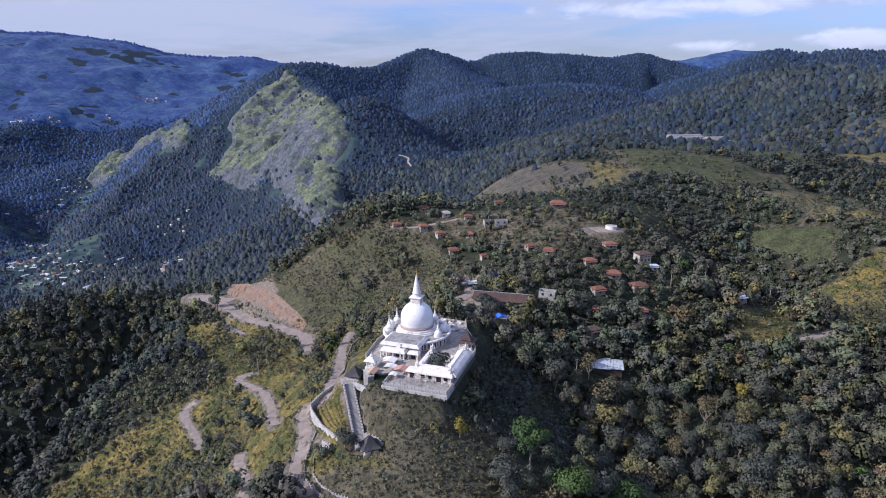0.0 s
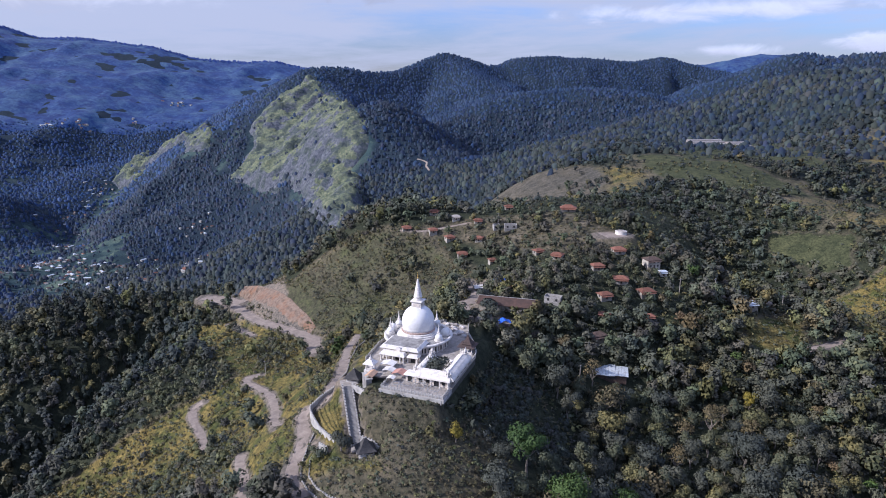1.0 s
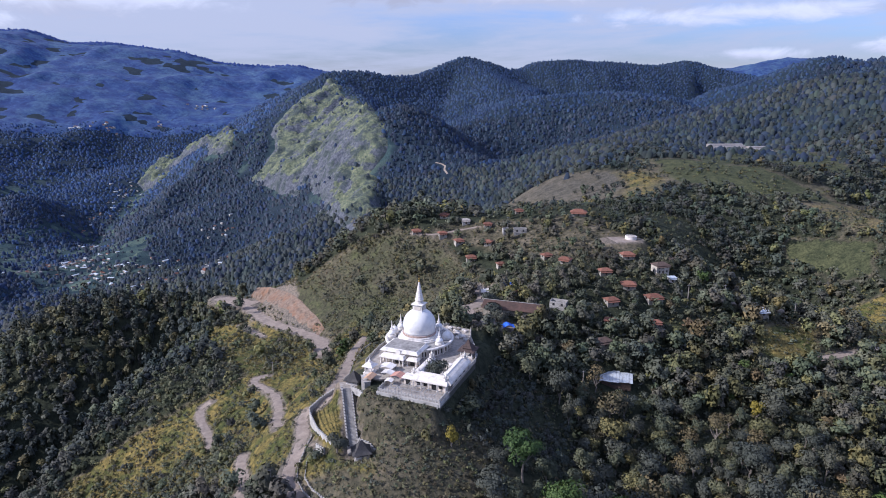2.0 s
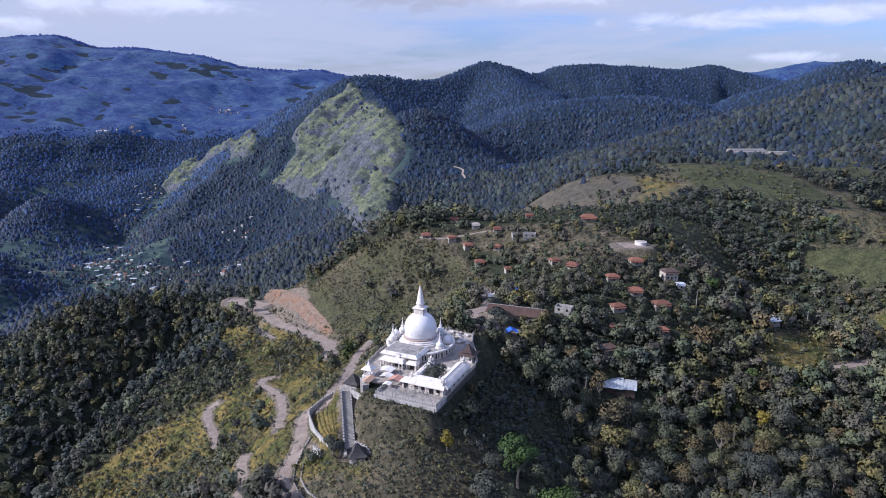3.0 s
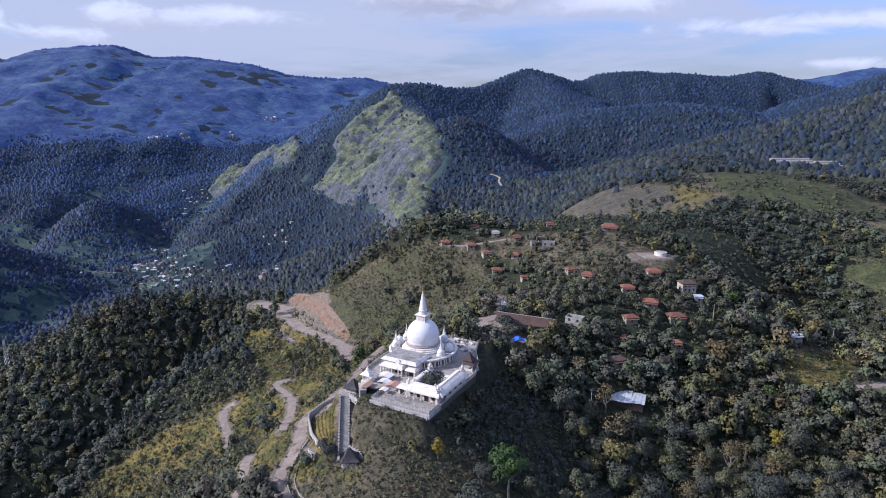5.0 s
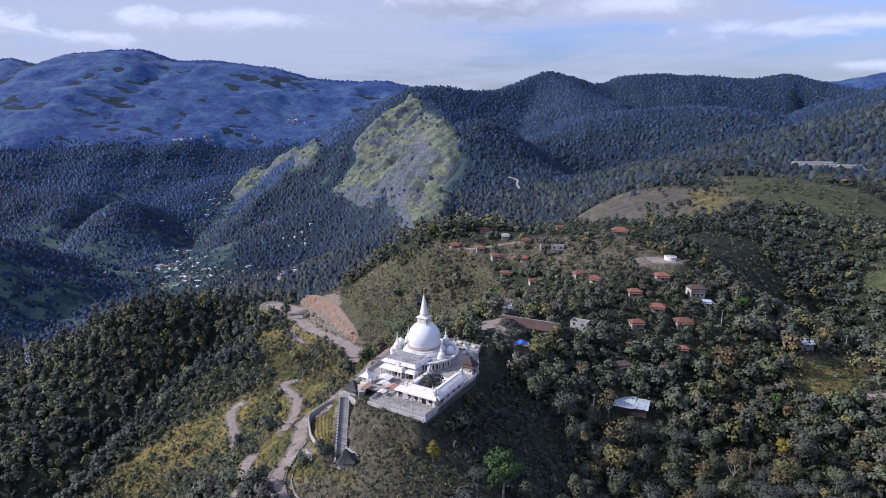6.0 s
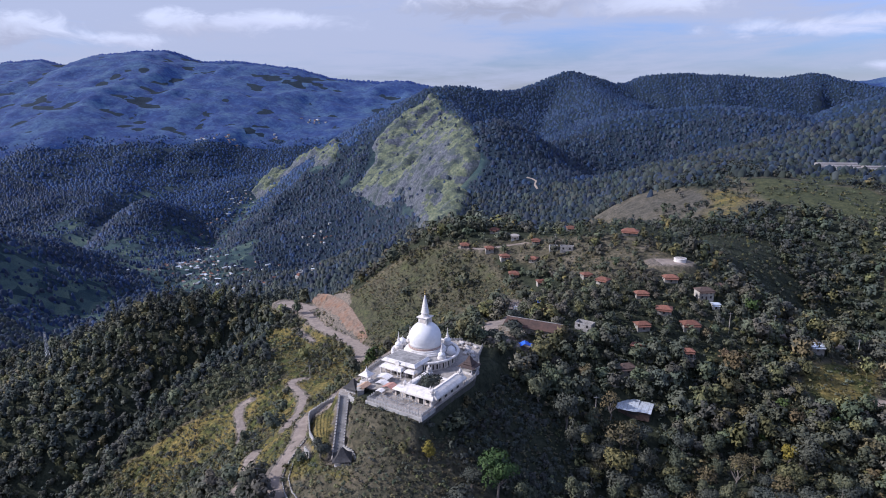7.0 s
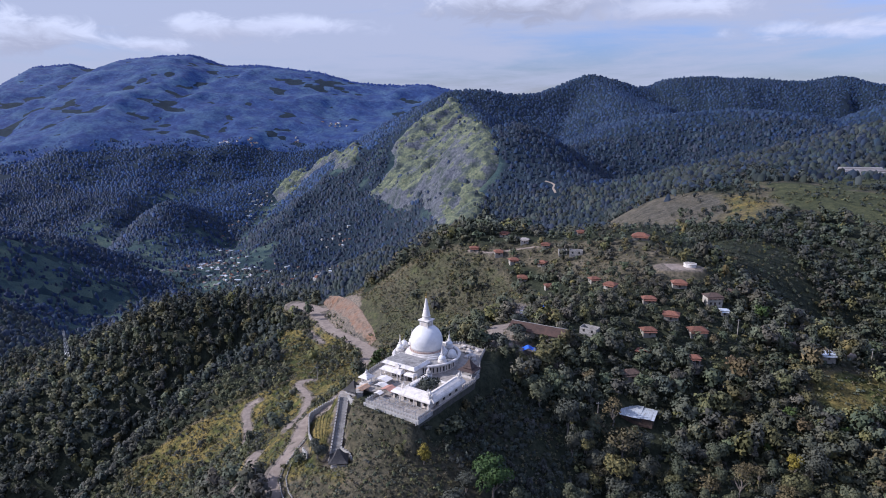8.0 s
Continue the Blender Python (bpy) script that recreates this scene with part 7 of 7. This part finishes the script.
def mid_keep(x, y, w):
    o = open_land(w)
    k = np.where(w[..., 2] > 0.75, 0.0, 1.0) * np.where(o > 0.62, 0.04 + 0.3 * clumps(x, y, 60, 0.15, 0.45), np.where(o > 0.25, 0.05 + 0.30 * clumps(x, y, 40, 0.1, 0.45), 0.95))
    k = np.where(village(x, y), np.maximum(k, 0.82), k)
    return np.where(back_slope(x, y), 0.01 + 0.08 * clumps(x, y, 40, 0.1, 0.5), k)


def spur_side(x, y):
    """The sunny flank of the grass spur, under green bushes and small trees."""
    return inside(x, y, [(-240, 225), (-214, 262), (-195, 272), (-184, 291), (-186, 332), (-211, 392), (-198, 442), (-150, 440), (-60, 330), (-60, 140), (-240, 140)])


def west_keep(x, y, w):
    return np.where(spur_side(x, y), 0.0, 1.0) * np.where(open_land(w) > 0.5, near_keep(x, y, w) * 0.8, 0.98)


def crest_keep(x, y, w):
    return np.where(x < -200, west_keep(x, y, w), mid_keep(x, y, w))


def village_side(x, y, w):
    """Fewer of the warm-coloured trees the farther the slope lies, as haze-tinted leaves take over."""
    return mid_keep(x, y, w) * (1 - 0.92 * smooth(540, 760, y - 0.1 * x))


def beyond(x, y, w):
    return mid_keep(x, y, w) * smooth(540, 760, y - 0.1 * x)


def valley_keep(x, y, w):
    return np.where(w[..., 3] > 0.2, 0.10, 1.0) * np.where(open_land(w) > 0.4, 0.12 + 0.80 * clumps(x, y, 60, -0.12, 0.22), 0.97)


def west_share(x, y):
    """1 on the western side of the valley stream, 0 on the eastern side; splits brighter from darker painted leaves."""
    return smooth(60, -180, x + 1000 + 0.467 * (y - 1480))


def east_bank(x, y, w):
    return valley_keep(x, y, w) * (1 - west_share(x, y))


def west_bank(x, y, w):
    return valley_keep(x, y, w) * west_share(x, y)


def far_keep(x, y, w):
    return np.where(np.hypot(x, y) > np.where(x > -900, 4200, 3560), 0.0, valley_keep(x, y, w))


woods("woodland", "dense mixed woodland of dark green broadleaf trees", (-105, 330, 130, 340), 5.0, NEAR,
      [(0.48, LEAF_DARK), (0.34, LEAF_MID), (0.13, LEAF_OLIVE), (0.04, LEAF_DRY), (0.01, LEAF_LIME)], (0.55, 1.35), near_keep)
# the western slope's shade is put into darker leaf colour
woods("pine_wood", "dark wood on the steep western slope", (-220, -105, 130, 340), 4.6, WEST,
      [(0.45, LEAF_SHADED), (0.35, LEAF_DARK), (0.20, LEAF_MID)], (0.5, 1.25), west_keep, 0.25)
woods("pine_wood", "dark wood deep on the western slope", (-480, -220, 130, 340), 5.4, MID,
      [(0.85, LEAF_SHADED), (0.15, LEAF_DARK)], (0.55, 1.25), west_keep, 0.25)
woods("woodland", "green bushes and small trees on the flank of the spur", (-225, -105, 140, 442), 3.6, BUSH,
      [(0.45, LEAF_MID), (0.33, LEAF_DARK), (0.22, LEAF_OLIVE)], (0.7, 1.8), lambda x, y, w: np.where(spur_side(x, y), np.where(open_land(w) > 0.5, 0.04 + 0.55 * clumps(x, y, 36, 0.0, 0.34), 0.97), 0.0))
woods("pine_wood", "dense dark wood over the western crest", (-520, -130, 340, 560), 6.2, WEST,
      [(0.25, LEAF_SHADED), (0.35, LEAF_DARK), (0.28, LEAF_MID), (0.12, LEAF_OLIVE)], (0.7, 1.4), crest_keep, 0.3, lay=0.3)
woods("gum_wood", "tall dark gum trees along the western crest", (-520, -130, 400, 500), 9.0, GUMS,
      [(0.45, LEAF_SHADED), (0.25, LEAF_DARK), (0.30, LEAF_MID)], (0.75, 1.3), crest_keep, 0.25)
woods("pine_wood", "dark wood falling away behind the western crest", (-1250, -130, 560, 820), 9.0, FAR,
      [(0.45, LEAF_THIN_HAZE), (0.55, LEAF_SLOPE_HAZE)], (0.7, 1.1), crest_keep, 0.2, lay=0.6)
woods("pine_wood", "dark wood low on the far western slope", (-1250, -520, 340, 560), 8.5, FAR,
      [(0.45, LEAF_THIN_HAZE), (0.55, LEAF_SLOPE_HAZE)], (0.7, 1.1), crest_keep, 0.2, lay=0.6)
woods("woodland", "mixed woodland covering the slopes behind the village", (-120, 760, 340, 820), 6.6, MID,
      [(0.45, LEAF_DARK), (0.37, LEAF_MID), (0.14, LEAF_OLIVE), (0.04, LEAF_DRY)], (0.55, 1.4), village_side, lay=0.4)
woods("woodland", "grey-green gum and mixed woodland beyond the village", (-120, 900, 520, 1010), 7.6, MID,
      [(0.55, LEAF_THIN_HAZE), (0.45, LEAF_DARK)], (0.5, 1.2), beyond, 0.2, lay=0.5)
# light painted by leaf mix: darker east bank, brighter hazy west bank
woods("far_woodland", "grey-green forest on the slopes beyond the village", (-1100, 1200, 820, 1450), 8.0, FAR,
      [(0.60, LEAF_THIN_HAZE), (0.40, LEAF_SLOPE_HAZE)], (0.32, 1.35), east_bank, 0.32, lay=0.5)
woods("far_woodland", "forest on the western side of the valley, leaves tinted haze blue-grey", (-2100, -600, 820, 1450), 8.4, FAR,
      [(0.40, LEAF_SLOPE_HAZE), (0.60, LEAF_VALLEY_HAZE)], (0.32, 1.35), west_bank, 0.32, lay=0.6)
woods("far_woodland", "forest covering the valley sides, leaves tinted haze blue-green", (-1500, 1700, 1450, 2150), 9.9, FAR,
      [(0.75, LEAF_SLOPE_HAZE), (0.25, LEAF_VALLEY_HAZE)], (0.38, 1.4), east_bank, 0.3, lay=0.7)
woods("far_woodland", "forest over the western valley hills, leaves tinted haze blue", (-2500, -900, 1450, 2150), 9.9, FAR,
      [(0.20, LEAF_SLOPE_HAZE), (0.15, LEAF_FAR_HAZE), (0.65, LEAF_VALLEY_HAZE)], (0.38, 1.4), west_bank, 0.3, lay=0.8)
# haze of the far slopes sits in the blue leaf colour
woods("far_woodland", "forest on the far valley slopes, leaves tinted haze blue", (-3500, -800, 2150, 3560), 15.0, FARTHEST,
      [(0.75, LEAF_FAR_HAZE), (0.25, LEAF_VALLEY_HAZE)], (0.6, 1.3), far_keep, 0.25, lay=0.9)
woods("far_woodland", "forest on the far mountain crests, leaves tinted haze blue-green", (-800, 2600, 2150, 4200), 15.4, FARTHEST,
      [(1.0, LEAF_VALLEY_HAZE)], (0.6, 1.15), far_keep, 0.2, lay=0.9)


def range_keep(x, y, w):
    d = np.hypot(x, y)
    crest, _ = polyline(x, y, FAR_WEST)
    return np.where((d > 3450) & (crest < 75), 0.6, 0.0)


# strongest painted haze: the bluest leaves
woods("far_woodland", "forest on the distant range, leaves tinted haze blue", (-4650, -1000, 2000, 4840), 14.0, FARTHEST,
      [(1.0, LEAF_RANGE_HAZE)], (0.8, 1.4), range_keep, 0.10, sink=1.5, lay=2.0, floor_of=range_height)


def scrub_keep(x, y, w):
    o = open_land(w)
    k = np.where(o > 0.72, 0.22 + 0.7 * clumps(x, y, 22, -0.25, 0.3), np.where(o > 0.2, 0.72, 0.02))
    return np.where(shaded_hollow(x, y), 0.4, np.where(back_slope(x, y), 0.62 + 0.38 * clumps(x, y, 16, -0.2, 0.3), k))


def bank_keep(x, y, w):
    o = open_land(w)
    k = np.where(o > 0.72, 0.22 + 0.7 * clumps(x, y, 22, -0.25, 0.3), np.where(o > 0.15, 0.8, 0.05))
    return np.where(lawn(x, y), 0.03, np.where(shaded_hollow(x, y), 0.5, np.where(scrub_slope(x, y), 0.9, k)))


woods("scrub", "dark undergrowth closing the gaps between trees", (-105, 330, 130, 345), 2.9, SHRUB,
      [(0.55, LEAF_DARK), (0.33, LEAF_MID), (0.12, LEAF_OLIVE)], (0.9, 2.3),
      lambda x, y, w: np.where((open_land(w) > 0.3) | scrub_slope(x, y) | lawn(x, y) | shaded_hollow(x, y) | back_slope(x, y), 0.0, 0.95), sink=0.1, lay=0.3)
# dark bushes added on the bare drop to deepen its shade
woods("scrub", "dark bushes added to deepen the shade on the drop below the terrace", (5, 60, 176, 250), 2.2, BUSH,
      [(1.0, LEAF_DARK)], (0.5, 1.3), lambda x, y, w: np.where(shaded_hollow(x, y), 0.5, 0.0), 0.2, 0.2)
woods("thicket", "thickets of green bushes in the folds of the grass slopes", (-235, 30, 150, 430), 2.9, BUSH,
      [(0.50, LEAF_MID), (0.28, LEAF_DARK), (0.22, LEAF_OLIVE)], (0.5, 1.4),
      lambda x, y, w: np.where(scrub_slope(x, y) | lawn(x, y), 0.02, np.where(open_land(w) > 0.3, 0.92 * smooth(0.02, 0.30, fbm(x * 1.0, y * 0.7, 34, 4)) * np.where(back_slope(x, y), 0.8, 1.0), 0.0)), 0.25, 0.2)
woods("scrub", "low green scrub over dry grass slopes", (-230, 60, 236, 470), 1.9, SHRUB,
      [(0.32, LEAF_MID), (0.32, LEAF_OLIVE), (0.12, LEAF_DARK), (0.24, LEAF_DRY)], (0.45, 1.4), scrub_keep, sink=0.1, lay=0.4)
woods("scrub", "low bushes over the village slope and fields", (40, 400, 230, 580), 3.0, SHRUB,
      [(0.40, LEAF_MID), (0.36, LEAF_OLIVE), (0.18, LEAF_DARK), (0.06, LEAF_DRY)], (0.6, 1.9),
      lambda x, y, w: np.where(w[..., 2] > 0.75, 0.05, np.where(w[..., 1] > 0.55, 0.9, np.where(open_land(w) > 0.2, 0.32 + 0.6 * clumps(x, y, 30, -0.15, 0.3), 0.75))), sink=0.1, lay=0.4)
def lawn_rows():
    """Low planted rows along the contour of the grass bank beside the stair."""
    wall = [(-44.8, 210.0, 0), (-46.3, 204.0, 0), (-44.9, 200.2, 0), (-42.4, 195.0, 0), (-39.8, 190.0, 0), (-36.6, 185.8, 0)]
    side = [(-38.2, 208.0, 0), (-37.4, 203.6, 0), (-36.4, 199.0, 0), (-35.0, 194.4, 0), (-33.6, 189.8, 0), (-32.0, 185.2, 0)]
    for share in (0.16, 0.36, 0.56, 0.76, 0.92):
        pts = [along(wall, s).lerp(along(side, s), share) for s in np.linspace(0.0, 1.0, 70) + rng.uniform(-0.006, 0.006, 70)]
        x, y = np.array([p.x for p in pts]), np.array([p.y for p in pts])
        keep = rng.rand(70) < 0.85
        x, y = x[keep] + rng.uniform(-0.15, 0.15, keep.sum()), y[keep] + rng.uniform(-0.15, 0.15, keep.sum())
        size = rng.uniform(0.16, 0.34, len(x))
        scatter_mesh("hedge_row", "low dark planted row across the grass bank", "hedge", SHRUB, x, y, ground_at(x, y), size, size, tints(len(x), 0.25), LEAF_OLIVE)


lawn_rows()
woods("scrub", "dense brownish scrub on the slope below the terrace", (-130, 60, 140, 236), 1.35, SHRUB,
      [(0.24, LEAF_MID), (0.32, LEAF_OLIVE), (0.10, LEAF_DARK), (0.34, LEAF_DRY)], (0.35, 1.1), bank_keep, sink=0.1, lay=0.4)
woods("scrub", "bushes dotted over the green hilltop meadows", (180, 640, 580, 1060), 6.0, SHRUB,
      [(0.5, LEAF_DARK), (0.3, LEAF_MID), (0.2, LEAF_OLIVE)], (1.0, 3.0),
      lambda x, y, w: np.where(open_land(w) > 0.3, 0.08 + 0.7 * clumps(x, y, 45, 0.0, 0.35), 0.2), sink=0.2)
